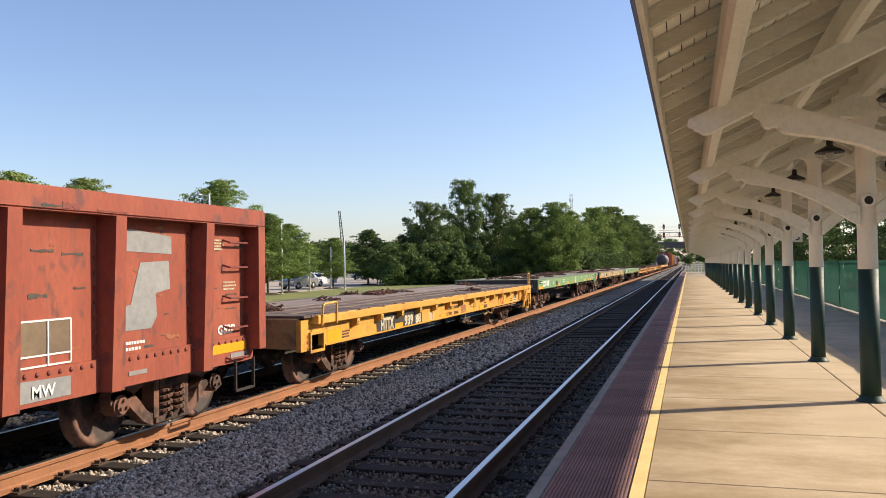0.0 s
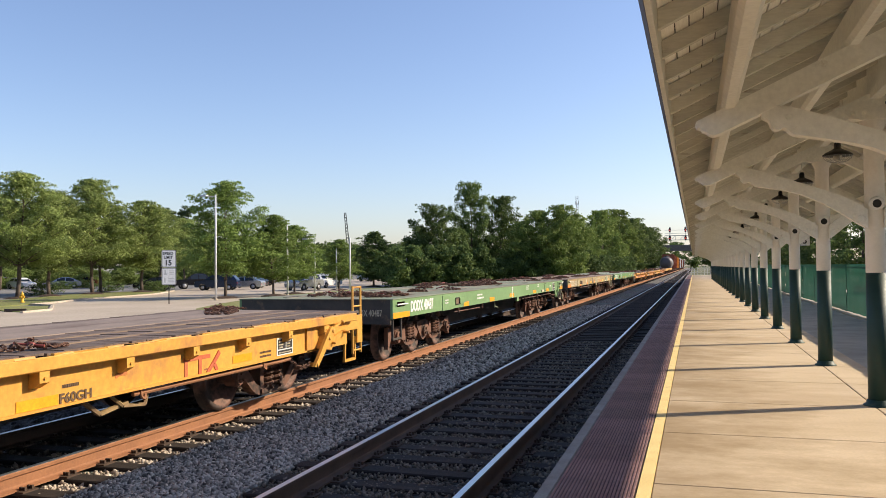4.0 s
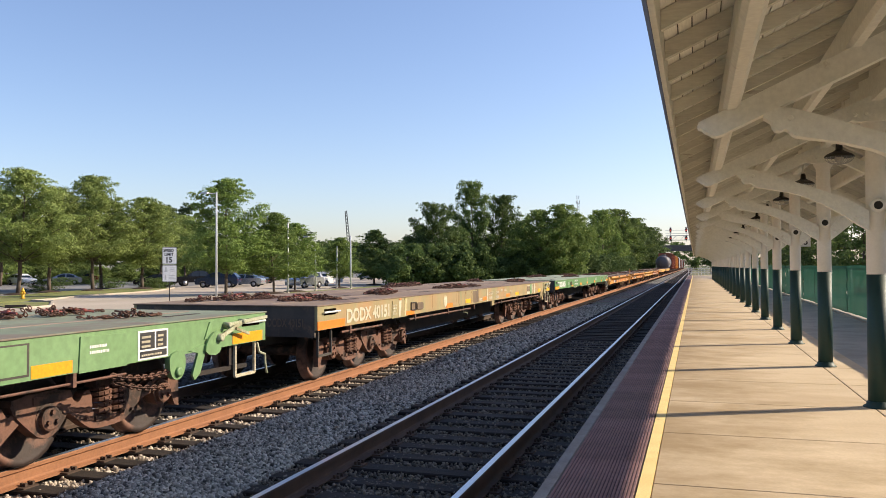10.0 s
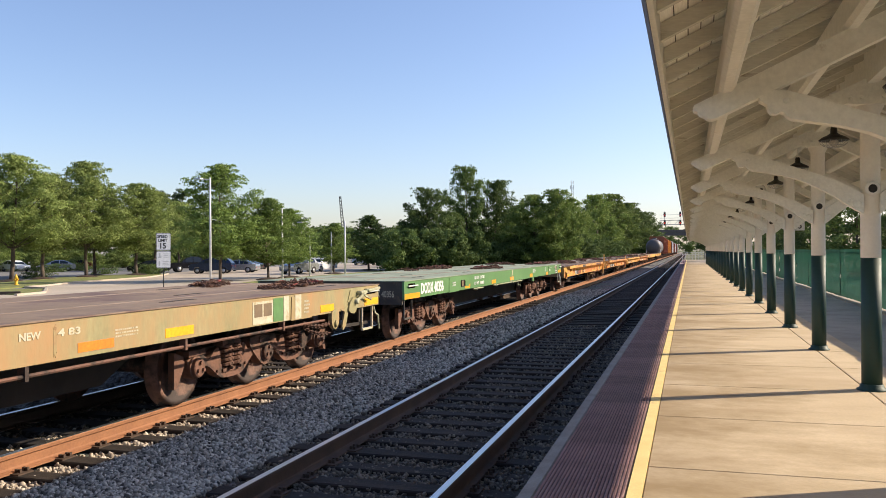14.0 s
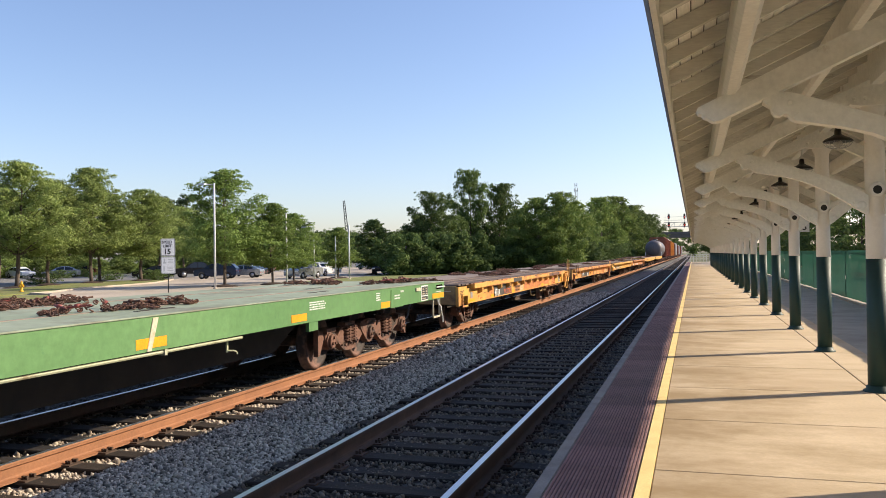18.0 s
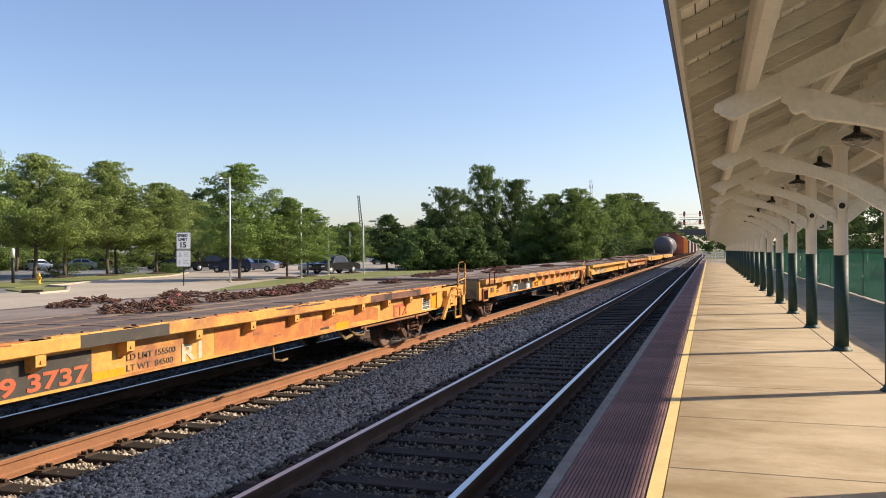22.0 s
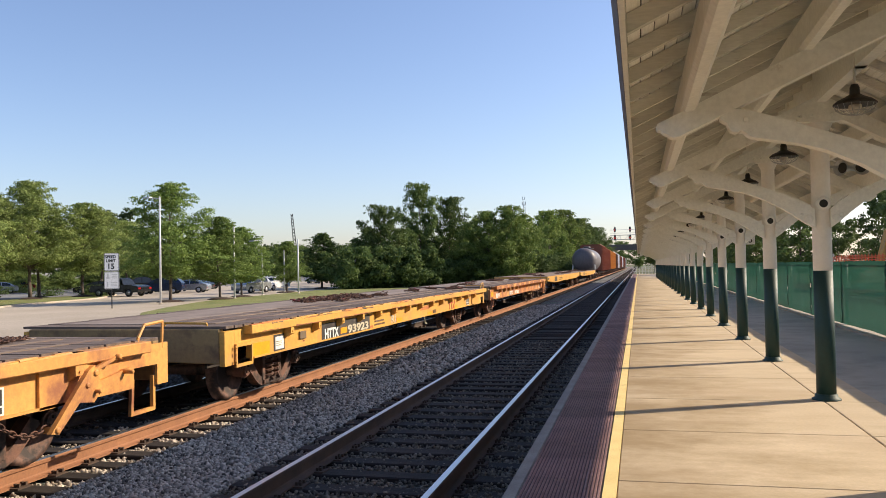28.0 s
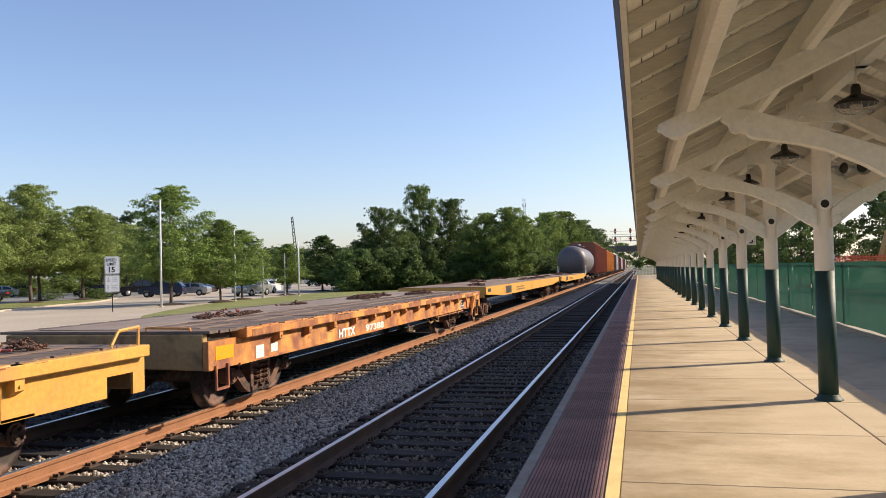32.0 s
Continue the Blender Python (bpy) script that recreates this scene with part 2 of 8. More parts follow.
amount = n.new("ShaderNodeMapRange")
amount.inputs["From Min"].default_value, amount.inputs["From Max"].default_value, amount.inputs["To Max"].default_value = 0.48, 0.78, 0.85
lk(total.outputs[0], amount.inputs["Value"])
dirty = n.new("ShaderNodeMix")
dirty.data_type = "RGBA"
lk(amount.outputs[0], dirty.inputs[0])
lk(clean, dirty.inputs[6])
dirty.inputs[7].default_value = (0.28, 0.188, 0.085, 1)
lk(dirty.outputs[2], shader.inputs["Base Color"])

# woven fence fabric lets some light through
n, lk = M["screen"].node_tree.nodes, M["screen"].node_tree.links.new
weave, glow, gap = n.new("ShaderNodeMixShader"), n.new("ShaderNodeBsdfTranslucent"), n.new("ShaderNodeBsdfTransparent")
holes = n.new("ShaderNodeMixShader")
glow.inputs[0].default_value = (0.05, 0.19, 0.135, 1)
weave.inputs[0].default_value, holes.inputs[0].default_value = 0.30, 0.04
lk(n["Principled BSDF"].outputs[0], weave.inputs[1])
lk(glow.outputs[0], weave.inputs[2])
lk(weave.outputs[0], holes.inputs[1])
lk(gap.outputs[0], holes.inputs[2])
lk(holes.outputs[0], n["Material Output"].inputs[0])

M["leaf"] = leaf("leaf", (0.175, 0.24, 0.062), (0.315, 0.37, 0.122))
M["leaf_dark"] = leaf("leaf_dark", (0.074, 0.122, 0.035), (0.168, 0.225, 0.070))
M["leaf_oak"] = leaf("leaf_oak", (0.135, 0.195, 0.048), (0.245, 0.31, 0.092))
M["leaf_light"] = leaf("leaf_light", (0.135, 0.205, 0.046), (0.24, 0.315, 0.092))
M["leaf_wood"] = leaf("leaf_wood", (0.125, 0.195, 0.042), (0.26, 0.325, 0.092))
# thicket leaves: shade under the overhanging trees is put into this darker green
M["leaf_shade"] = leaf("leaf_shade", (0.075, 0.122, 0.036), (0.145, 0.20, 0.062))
M["leaf_pine"] = leaf("leaf_pine", (0.055, 0.085, 0.035), (0.10, 0.14, 0.055))

# mesh helpers


def box(bm, x0, x1, y0, y1, z0, z1):
    v = [bm.verts.new(p) for p in ((x0, y0, z0), (x1, y0, z0), (x1, y1, z0), (x0, y1, z0), (x0, y0, z1), (x1, y0, z1), (x1, y1, z1), (x0, y1, z1))]
    for q in ((3, 2, 1, 0), (4, 5, 6, 7), (0, 1, 5, 4), (1, 2, 6, 5), (2, 3, 7, 6), (3, 0, 4, 7)):
        bm.faces.new([v[i] for i in q])
    return v


def hull8(bm, a, b):
    """A solid between two quads a and b, each of four points in the same order."""
    v = [bm.verts.new(p) for p in (*a, *b)]
    for q in ((3, 2, 1, 0), (4, 5, 6, 7), (0, 1, 5, 4), (1, 2, 6, 5), (2, 3, 7, 6), (3, 0, 4, 7)):
        bm.faces.new([v[i] for i in q])


def tube(bm, p0, p1, r0, r1=None, seg=10, caps=True):
    p0, p1 = Vector(p0), Vector(p1)
    r1 = r0 if r1 is None else r1
    q = (p1 - p0).to_track_quat("Z", "Y")
    a, b = [], []
    for i in range(seg):
        w = 2 * math.pi * i / seg
        d = q @ Vector((math.cos(w), math.sin(w), 0))
        a.append(bm.verts.new(p0 + d * r0))
        b.append(bm.verts.new(p1 + d * r1))
    for i in range(seg):
        f = bm.faces.new((a[i], a[(i + 1) % seg], b[(i + 1) % seg], b[i]))
        f.smooth = seg > 6
    if caps:
        bm.faces.new(a[::-1])
        bm.faces.new(b)


def pipe(bm, pts, r, seg=6):
    for a, b in zip(pts, pts[1:]):
        tube(bm, a, b, r, r, seg)


def lathe(bm, profile, seg=16, axis="z", at=(0, 0, 0), caps=True, smooth=True):
    """Turn a profile of (radius, height) round an axis."""
    rings = []
    for r, h in profile:
        ring = []
        for i in range(seg):
            w = 2 * math.pi * i / seg
            c, s = math.cos(w) * r, math.sin(w) * r
            p = {"z": (c, s, h), "x": (h, c, s), "y": (s, h, c)}[axis]
            ring.append(bm.verts.new((p[0] + at[0], p[1] + at[1], p[2] + at[2])))
        rings.append(ring)
    for a, b in zip(rings, rings[1:]):
        for i in range(seg):
            f = bm.faces.new((a[i], a[(i + 1) % seg], b[(i + 1) % seg], b[i]))
            f.smooth = smooth
    if caps:
        bm.faces.new(rings[0][::-1])
        bm.faces.new(rings[-1])


def prism(bm, outline, a0, a1, axis="y"):
    """Push a flat outline along an axis. The outline's two numbers are (x, z) for y, (y, z) for x, (x, y) for z."""
    def at(p, a):
        return {"y": (p[0], a, p[1]), "x": (a, p[0], p[1]), "z": (p[0], p[1], a)}[axis]
    lo, hi = [bm.verts.new(at(p, a0)) for p in outline], [bm.verts.new(at(p, a1)) for p in outline]
    k = len(outline)
    for i in range(k):
        bm.faces.new((lo[i], lo[(i + 1) % k], hi[(i + 1) % k], hi[i]))
    bm.faces.new(lo[::-1])
    bm.faces.new(hi)


def rounded(pts, times=2, closed=False):
    """Cut the corners of an outline."""
    for _ in range(times):
        out = [] if closed else [pts[0]]
        n = len(pts)
        for i in range(n if closed else n - 1):
            a, b = pts[i], pts[(i + 1) % n]
            out += [(a[0] * 0.75 + b[0] * 0.25, a[1] * 0.75 + b[1] * 0.25), (a[0] * 0.25 + b[0] * 0.75, a[1] * 0.25 + b[1] * 0.75)]
        pts = out if closed else out + [pts[-1]]
    return pts


def mesh_of(name, bm, material):
    bmesh.ops.recalc_face_normals(bm, faces=bm.faces)
    me = bpy.data.meshes.new(name)
    bm.to_mesh(me)
    bm.free()
    me.materials.append(material)
    return me


def part(name, bm, material, parent=None, label="", m=None):
    """Link a bmesh, or a mesh that is made already, as one object, under a thing or a part."""
    me = bm if isinstance(bm, bpy.types.Mesh) else mesh_of(name, bm, material)
    ob = new(name, me)
    ob.parent = parent
    if m is not None:
        ob.matrix_basis = m
    if label:
        ob["label"] = label
    return ob


def thing(name, label, category, m=None, group="", kind=""):
    ob = new(name)
    ob.empty_display_size = 0.2
    if m is not None:
        ob.matrix_basis = m
    return tagged(ob, label, category, group, kind)


def solid(name, bm, material, label, category, m=None, group="", kind=""):
    return tagged(part(name, bm, material, None, "", m), label, category, group, kind)


def letters(s, size, material, stretch=1.0, bold=0.016):
    """A mesh of raised letters, 4 mm thick, reading along x with its base at 0."""
    cu = bpy.data.curves.new("lettering", "FONT")
    cu.body, cu.size, cu.extrude, cu.resolution_u = s, size, 0.002, 4
    cu.offset = size * bold
    ob = bpy.data.objects.new("lettering", cu)
    scene.collection.objects.link(ob)
    me = bpy.data.meshes.new_from_object(ob.evaluated_get(bpy.context.evaluated_depsgraph_get()))
    bpy.data.objects.remove(ob)
    for v in me.vertices:
        v.co.x *= stretch
    me.materials.clear()
    me.materials.append(material)
    return me


def bm_new():
    return bmesh.new()


# ground, tracks, platform
RAIL_Z = -0.25                      # top of the rails; the platform's top is 0
TRACK_1, TRACK_2 = -2.579, -6.671   # centre lines
GAUGE = 0.755

bm = bm_new()
box(bm, -3000, 3000, -1500, 4500, -3.0, -0.78)
solid("ground", bm, M["earth"], "wide flat ground of dry grass and soil", "ground", kind="structure")

bm = bm_new()
prism(bm, [(-12.6, -0.60), (-9.2, -0.475), (-1.06, -0.475), (-1.06, -0.9), (-12.6, -0.9)], -40, 700)
solid("track_bed", bm, M["ballast"], "grey crushed stone ballast bed under both tracks", "ballast", kind="structure")
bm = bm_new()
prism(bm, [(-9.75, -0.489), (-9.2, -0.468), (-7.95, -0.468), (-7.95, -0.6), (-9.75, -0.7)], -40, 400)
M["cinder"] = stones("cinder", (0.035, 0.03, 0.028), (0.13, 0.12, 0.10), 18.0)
# shade under and beyond the train is put into these near-black stones
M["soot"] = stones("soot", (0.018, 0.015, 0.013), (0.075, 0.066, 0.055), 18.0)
solid("cinder_strip", bm, M["soot"], "stone strip beyond the second track with the train's shade in its colour", "ballast", kind="structure")
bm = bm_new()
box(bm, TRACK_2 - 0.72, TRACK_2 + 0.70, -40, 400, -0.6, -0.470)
solid("oily_strip", bm, M["soot"], "oil-stained ballast between the second track's rails, coloured darker as train shade", "ballast", kind="structure")
bm = bm_new()
box(bm, TRACK_1 - 1.25, TRACK_1 + 1.40, -40, 400, -0.6, -0.470)
solid("oily_strip", bm, M["cinder"], "dark brown ballast between the main track's ties", "ballast", kind="structure")


def rail_profile():
    h = 0.172
    half = [(0.070, 0), (0.070, 0.012), (0.020, 0.028), (0.010, 0.045), (0.010, h - 0.050), (0.034, h - 0.038), (0.036, h - 0.008), (0.030, h)]
    return [(x, z) for x, z in half] + [(-x, z) for x, z in reversed(half)]


def make_track(name, centre, side_mat, label):
    track = thing(name, label, "railway track", kind="structure")
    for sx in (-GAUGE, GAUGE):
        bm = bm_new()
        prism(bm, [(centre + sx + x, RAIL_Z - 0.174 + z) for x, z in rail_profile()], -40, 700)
        # far track's inner rail is coloured dark for the shade under the train
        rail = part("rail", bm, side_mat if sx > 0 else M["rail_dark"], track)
        bm = bm_new()
        box(bm, centre + sx - 0.028, centre + sx + 0.028, -40, 700, RAIL_Z - 0.003, RAIL_Z)
        part("running_surface", bm, M["rail_top"], rail, "bright steel worn by wheels")
    bm = bm_new()
    box(bm, -1.3, 1.3, -0.115, 0.115, -0.18, 0)
    bmesh.ops.bevel(bm, geom=bm.edges[:], offset=0.012, segments=1, affect="EDGES")
    tie = mesh_of("tie", bm, M["tie"])
    bm = bm_new()
    for sx in (-GAUGE, GAUGE):
        box(bm, sx - 0.16, sx + 0.16, -0.09, 0.09, 0, 0.014)
        for px in (-0.12, -0.085, 0.085, 0.12):
            box(bm, sx + px - 0.012, sx + px + 0.012, -0.055 + px * 0.1, -0.03 + px * 0.1, 0.012, 0.045)
            box(bm, sx + px - 0.012, sx + px + 0.012, 0.03 + px * 0.1, 0.055 + px * 0.1, 0.012, 0.045)
    plate = mesh_of("tie_plate", bm, M["rail_dark"])
    rng = random.Random(len(name))
    y, i = -11.5, 0
    far = bm_new()
    while y < 330:
        dx, rz, dz = rng.uniform(-0.05, 0.05), rng.uniform(-1.0, 1.0), rng.uniform(-0.008, 0.006)
        if i < 172:
            t = part("tie", tie, None, track, m=pose(centre + dx, y, RAIL_Z - 0.178 + dz, 0, 0, rz))
            if 1 < y < 32:
                part("tie_plate", plate, None, t, m=pose(-dx, 0, 0))
        else:
            box(far, centre + dx - 1.3, centre + dx + 1.3, y - 0.115, y + 0.115, RAIL_Z - 0.36, RAIL_Z - 0.18)
        y += 0.515 + rng.uniform(-0.03, 0.03)
        i += 1
    tagged(part("far_ties", far, M["tie"], track), kind="stuff")


make_track("track_near", TRACK_1, M["rail_dark"], "main railway track with bright worn rails on dark wooden ties")
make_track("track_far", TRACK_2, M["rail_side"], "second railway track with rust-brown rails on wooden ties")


def rocks(name, zones, count, seed, material, label, size=(0.018, 0.042)):
    """Loose stones strewn over rectangles (x0, x1, y0, y1, z), as one mesh."""
    rs = np.random.RandomState(seed)
    ico = np.array([(0, 0, 1), (0.9, 0, 0.3), (0.28, 0.85, 0.3), (-0.72, 0.53, 0.3), (-0.72, -0.53, 0.3), (0.28, -0.85, 0.3), (0.5, 0.5, -0.5), (-0.6, 0.3, -0.5), (0.1, -0.7, -0.5)])
    tri = np.array([(0, 1, 2), (0, 2, 3), (0, 3, 4), (0, 4, 5), (0, 5, 1), (1, 6, 2), (2, 6, 7), (2, 7, 3), (3, 7, 4), (4, 7, 8), (4, 8, 5), (5, 8, 1), (1, 8, 6)])
    area = np.array([(z[1] - z[0]) * (z[3] - z[2]) for z in zones])
    pick = rs.choice(len(zones), count, p=area / area.sum())
    zn = np.array(zones)[pick]
    u, w = rs.rand(count), rs.rand(count)
    x, y = zn[:, 0] + (zn[:, 1] - zn[:, 0]) * u, zn[:, 2] + (zn[:, 3] - zn[:, 2]) * w
    s = rs.uniform(size[0], size[1], count)
    an = rs.rand(count) * 6.283
    v = ico[None] * (1 + 0.75 * (rs.rand(count, 9, 3) - 0.5)) * s[:, None, None] * rs.uniform(0.6, 1.25, (count, 1, 3))
    tilt = rs.uniform(-0.8, 0.8, count)
    c, k = np.cos(an)[:, None], np.sin(an)[:, None]
    vx, vy, vz = v[..., 0] * c - v[..., 1] * k, v[..., 0] * k + v[..., 1] * c, v[..., 2]
    ct, st = np.cos(tilt)[:, None], np.sin(tilt)[:, None]
    vx, vz = vx * ct - vz * st, vx * st + vz * ct
    P = np.stack([vx + x[:, None], vy + y[:, None], vz + zn[:, 4][:, None] + rs.uniform(-0.01, 0.022, (count, 1))], -1).reshape(-1, 3)
    F = (tri[None] + 9 * np.arange(count)[:, None, None]).reshape(-1, 3)
    me = bpy.data.meshes.new(name)
    me.vertices.add(len(P))
    me.vertices.foreach_set("co", P.ravel())
    me.loops.add(F.size)
    me.loops.foreach_set("vertex_index", F.ravel().astype(np.int32))
    me.polygons.add(len(F))
    me.polygons.foreach_set("loop_start", np.arange(0, F.size, 3, dtype=np.int32))
    me.polygons.foreach_set("loop_total", np.full(len(F), 3, np.int32))
    me.update()
    me.validate()
    me.materials.append(material)
    return tagged(new(name, me), label, "ballast", kind="stuff")


def island_rock(name, c1, c2):
    m = surf(name, c1, c2, 0.95, scale=9, fine=60, bump=0.2, worldly=True)
    n, lk = m.node_tree.nodes, m.node_tree.links.new
    b = n["Principled BSDF"]
    ge = n.new("ShaderNodeNewGeometry")
    x = n.new("ShaderNodeMix")
    x.data_type = "RGBA"
    lk(ge.outputs["Random Per Island"], x.inputs[0])
    x.inputs[6].default_value, x.inputs[7].default_value = (*c1, 1), (*c2, 1)
    lk(x.outputs[2], b.inputs["Base Color"])
    return m


M["rocks"] = island_rock("rocks", (0.050, 0.047, 0.040), (0.60, 0.57, 0.485))
M["rocks_brown"] = island_rock("rocks_brown", (0.045, 0.037, 0.028), (0.25, 0.212, 0.165))
rocks("loose_ballast", [(-5.35, -3.9, 4.2, 15, -0.455), (-5.35, -3.9, 4.2, 9, -0.455), (-5.35, -3.9, 4.2, 7, -0.455)], 40000, 3, M["rocks"], "loose grey crushed stone between the tracks", (0.012, 0.031))
rocks("loose_ballast", [(-5.35, -3.9, 15, 42, -0.455)], 9000, 4, M["rocks"], "loose grey crushed stone between the tracks", (0.03, 0.055))
rocks("crib_ballast", [(-3.85, -1.15, 4.5, 22, -0.462), (-1.75, -1.12, 4.5, 20, -0.45), (-3.85, -1.15, 4.5, 10, -0.462)], 26000, 5, M["rocks_brown"], "brownish stone between the ties of the main track", (0.012, 0.027))
# tan stones by the rail, the sunlit strip's brightness put into their colour
M["rocks_pale"] = island_rock("rocks_pale", (0.20, 0.155, 0.115), (0.66, 0.57, 0.46))
# second track's dark stones: some oil, and the train's shade as colour
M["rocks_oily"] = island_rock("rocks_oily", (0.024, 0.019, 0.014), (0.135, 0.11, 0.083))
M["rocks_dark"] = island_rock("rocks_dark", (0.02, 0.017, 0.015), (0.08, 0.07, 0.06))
rocks("crib_ballast", [(-5.85, -5.32, 4.5, 26, -0.478)], 7000, 6, M["rocks_pale"], "pale stone between the tie ends of the second track", (0.014, 0.032))
rocks("crib_ballast", [(-6.75, -6.0, 5, 24, -0.470)], 8000, 16, M["rocks_pale"], "pale stone between the ties inside the second track", (0.014, 0.032))
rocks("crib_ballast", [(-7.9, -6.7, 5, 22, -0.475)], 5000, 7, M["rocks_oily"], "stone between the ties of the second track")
rocks("shoulder_ballast", [(-9.4, -8.0, 6, 30, -0.485)], 4000, 8, M["rocks_dark"], "stone beyond the second track, coloured dark as the train's shade", (0.03, 0.055))

# platform
platform = thing("platform", "station platform of sandy concrete slabs", "platform", kind="structure")
bm = bm_new()
box(bm, -1.06, 2.42, -12, 134, -0.7, -0.022)
part("platform_base", bm, M["edge_concrete"], platform)
bm = bm_new()
box(bm, -1.076, -0.976, -12, 134, -0.72, 0.0)
bmesh.ops.bevel(bm, geom=bm.edges[:], offset=0.008, segments=2, affect="EDGES")
part("platform_edge", bm, M["edge_concrete"], platform, "grey concrete platform edge")
bm = bm_new()
box(bm, -0.411, -0.317, -12, 134, -0.02, 0.0015)
part("warning_line", bm, M["yellow_line"], platform, "worn yellow painted line")
SLAB = 1.886


def slab_mesh(x0, x1):
    bm = bm_new()
    box(bm, x0 + 0.006, x1 - 0.006, 0.006, SLAB - 0.006, -0.06, 0)
    top = [e for e in bm.edges if all(v.co.z > -0.01 for v in e.verts)]
    bmesh.ops.bevel(bm, geom=top, offset=0.006, segments=1, affect="EDGES")
    return mesh_of("concrete_slab", bm, M["concrete"])


for x0, x1 in ((-0.318, 1.84), (1.84, 2.42)):
    me = slab_mesh(x0, x1)
    for k in range(-9, 68):
        part("concrete_slab", me, None, platform, m=pose(0, 6.085 + SLAB * k, 0))



def tile_mesh(nx, ny, a, b):
    """One warning tile with rows of low studs."""
    bm = bm_new()
    box(bm, -0.974, -0.424, 0.002, 0.608, -0.03, -0.004)
    for i in range(nx):
        for j in range(ny):
            cx, cy, z0, z1 = -0.974 + 0.55 * (i + 0.5) / nx, 0.61 * (j + 0.5) / ny, -0.004, 0.006
            lo = [bm.verts.new((cx + u * a, cy + v * a, z0)) for u, v in ((-1, -1), (1, -1), (1, 1), (-1, 1))]
            hi = [bm.verts.new((cx + u * b, cy + v * b, z1)) for u, v in ((-1, -1), (1, -1), (1, 1), (-1, 1))]
            bm.faces.new(hi)
            for q in range(4):
                bm.faces.new((lo[q], lo[(q + 1) % 4], hi[(q + 1) % 4], hi[q]))
    me = mesh_of("tactile_tile", bm, M["tactile"])
    me.materials.append(M["dome"])
    for p in me.polygons:
        p.material_index = 0 if p.index < 6 else 1
    return me


fine_tile, tile = tile_mesh(22, 25, 0.0086, 0.0056), tile_mesh(12, 13, 0.017, 0.011)
for k in range(-8, 218):
    part("tactile_tile", fine_tile if 6 <= k <= 36 else tile, None, platform, m=pose(0, 0.61 * k, 0))

bm = bm_new()
box(bm, 2.42, 9.5, -12, 140, -0.6, -0.015)
solid("road_beside_platform", bm, M["asphalt"], "grey asphalt walkway between platform and screened fence", "asphalt", kind="structure")

# canopy
POST_X, POST_Y, BAY = 1.89, 10.01, 3.815
FIRST, LAST = -4, 24
PITCH = 0.46
canopy = thing("canopy", "cream-painted timber platform canopy on green and white posts", "canopy", kind="structure")


def mirrored(f):
    """Build a piece for the track side and its mirror image for the other side."""
    return [f(1), f(-1)]


def flip(x, s):
    return x if s > 0 else POST_X + (POST_X - x) * 0.817


bm = bm_new()
lathe(bm, [(0.155, 0), (0.155, 0.012), (0.125, 0.03), (0.118, 0.06), (0.105, 0.07)], 20)
foot_me = mesh_of("post_foot", bm, M["green_post"])
bm = bm_new()
lathe(bm, [(0.105, 0.06), (0.103, 1.45)], 20)
green_me = mesh_of("painted_lower_shaft", bm, M["green_post"])
bm = bm_new()
lathe(bm, [(0.103, 1.45), (0.101, 3.02), (0.14, 3.10), (0.14, 3.2)], 20)
white_me = mesh_of("post", bm, M["white_post"])
bm = bm_new()
lathe(bm, [(0.046, -0.14), (0.068, -0.14), (0.08, -0.115), (0.075, -0.05)], 18, "y", caps=False)
ring_me = mesh_of("socket_ring", bm, M["white_post"])
bm = bm_new()
lathe(bm, [(0.047, -0.125), (0.047, -0.05)], 18, "y")
hole_me = mesh_of("socket", bm, M["black_metal"])
bm = bm_new()
prism(bm, [(-0.30, 3.20), (-0.24, 3.13), (-0.15, 3.115), (0.15, 3.115), (0.24, 3.13), (0.30, 3.20), (0.30, 3.245), (-0.30, 3.245)], -0.155, -0.012)
bolster_me = mesh_of("bolster", bm, M["cream"])
bm = bm_new()
lathe(bm, [(0.012, -0.172), (0.02, -0.166), (0.022, -0.15)], 8, "y")
bolt_me = mesh_of("bolt", bm, M["cream"])


def brace_mesh(s):
    """The arched bracket from the post up to the beam, with a scrolled end."""
    low = [(1.80, 1.93), (1.70, 1.99), (1.54, 2.105), (1.365, 2.215), (1.14, 2.322), (0.985, 2.37), (0.83, 2.402), (0.66, 2.435), (0.632, 2.452), (0.61, 2.48), (0.585, 2.487), (0.558, 2.474), (0.525, 2.482), (0.508, 2.51), (0.50, 2.54), (0.475, 2.556), (0.452, 2.572)]
    up = [(0.455, 2.625), (0.534, 2.642), (0.634, 2.63), (0.83, 2.565), (1.10, 2.465), (1.32, 2.385), (1.54, 2.30), (1.70, 2.21), (1.80, 2.14)]
    bm = bm_new()
    prism(bm, [(flip(x, s), z) for x, z in low + up], -0.055, 0.055)
    lathe(bm, [(0.034, -0.066), (0.046, -0.06), (0.046, 0.06), (0.034, 0.066)], 16, "y", at=(flip(1.735, s), 0, 2.035))
    lathe(bm, [(0.015, -0.074), (0.023, -0.068), (0.023, 0.068), (0.015, 0.074)], 10, "y", at=(flip(1.66, s), 0, 2.075))
    lathe(bm, [(0.014, -0.07), (0.02, -0.066), (0.02, 0.066), (0.014, 0.07)], 8, "y", at=(flip(0.62, s), 0, 2.56))
    return mesh_of("brace", bm, M["cream"])


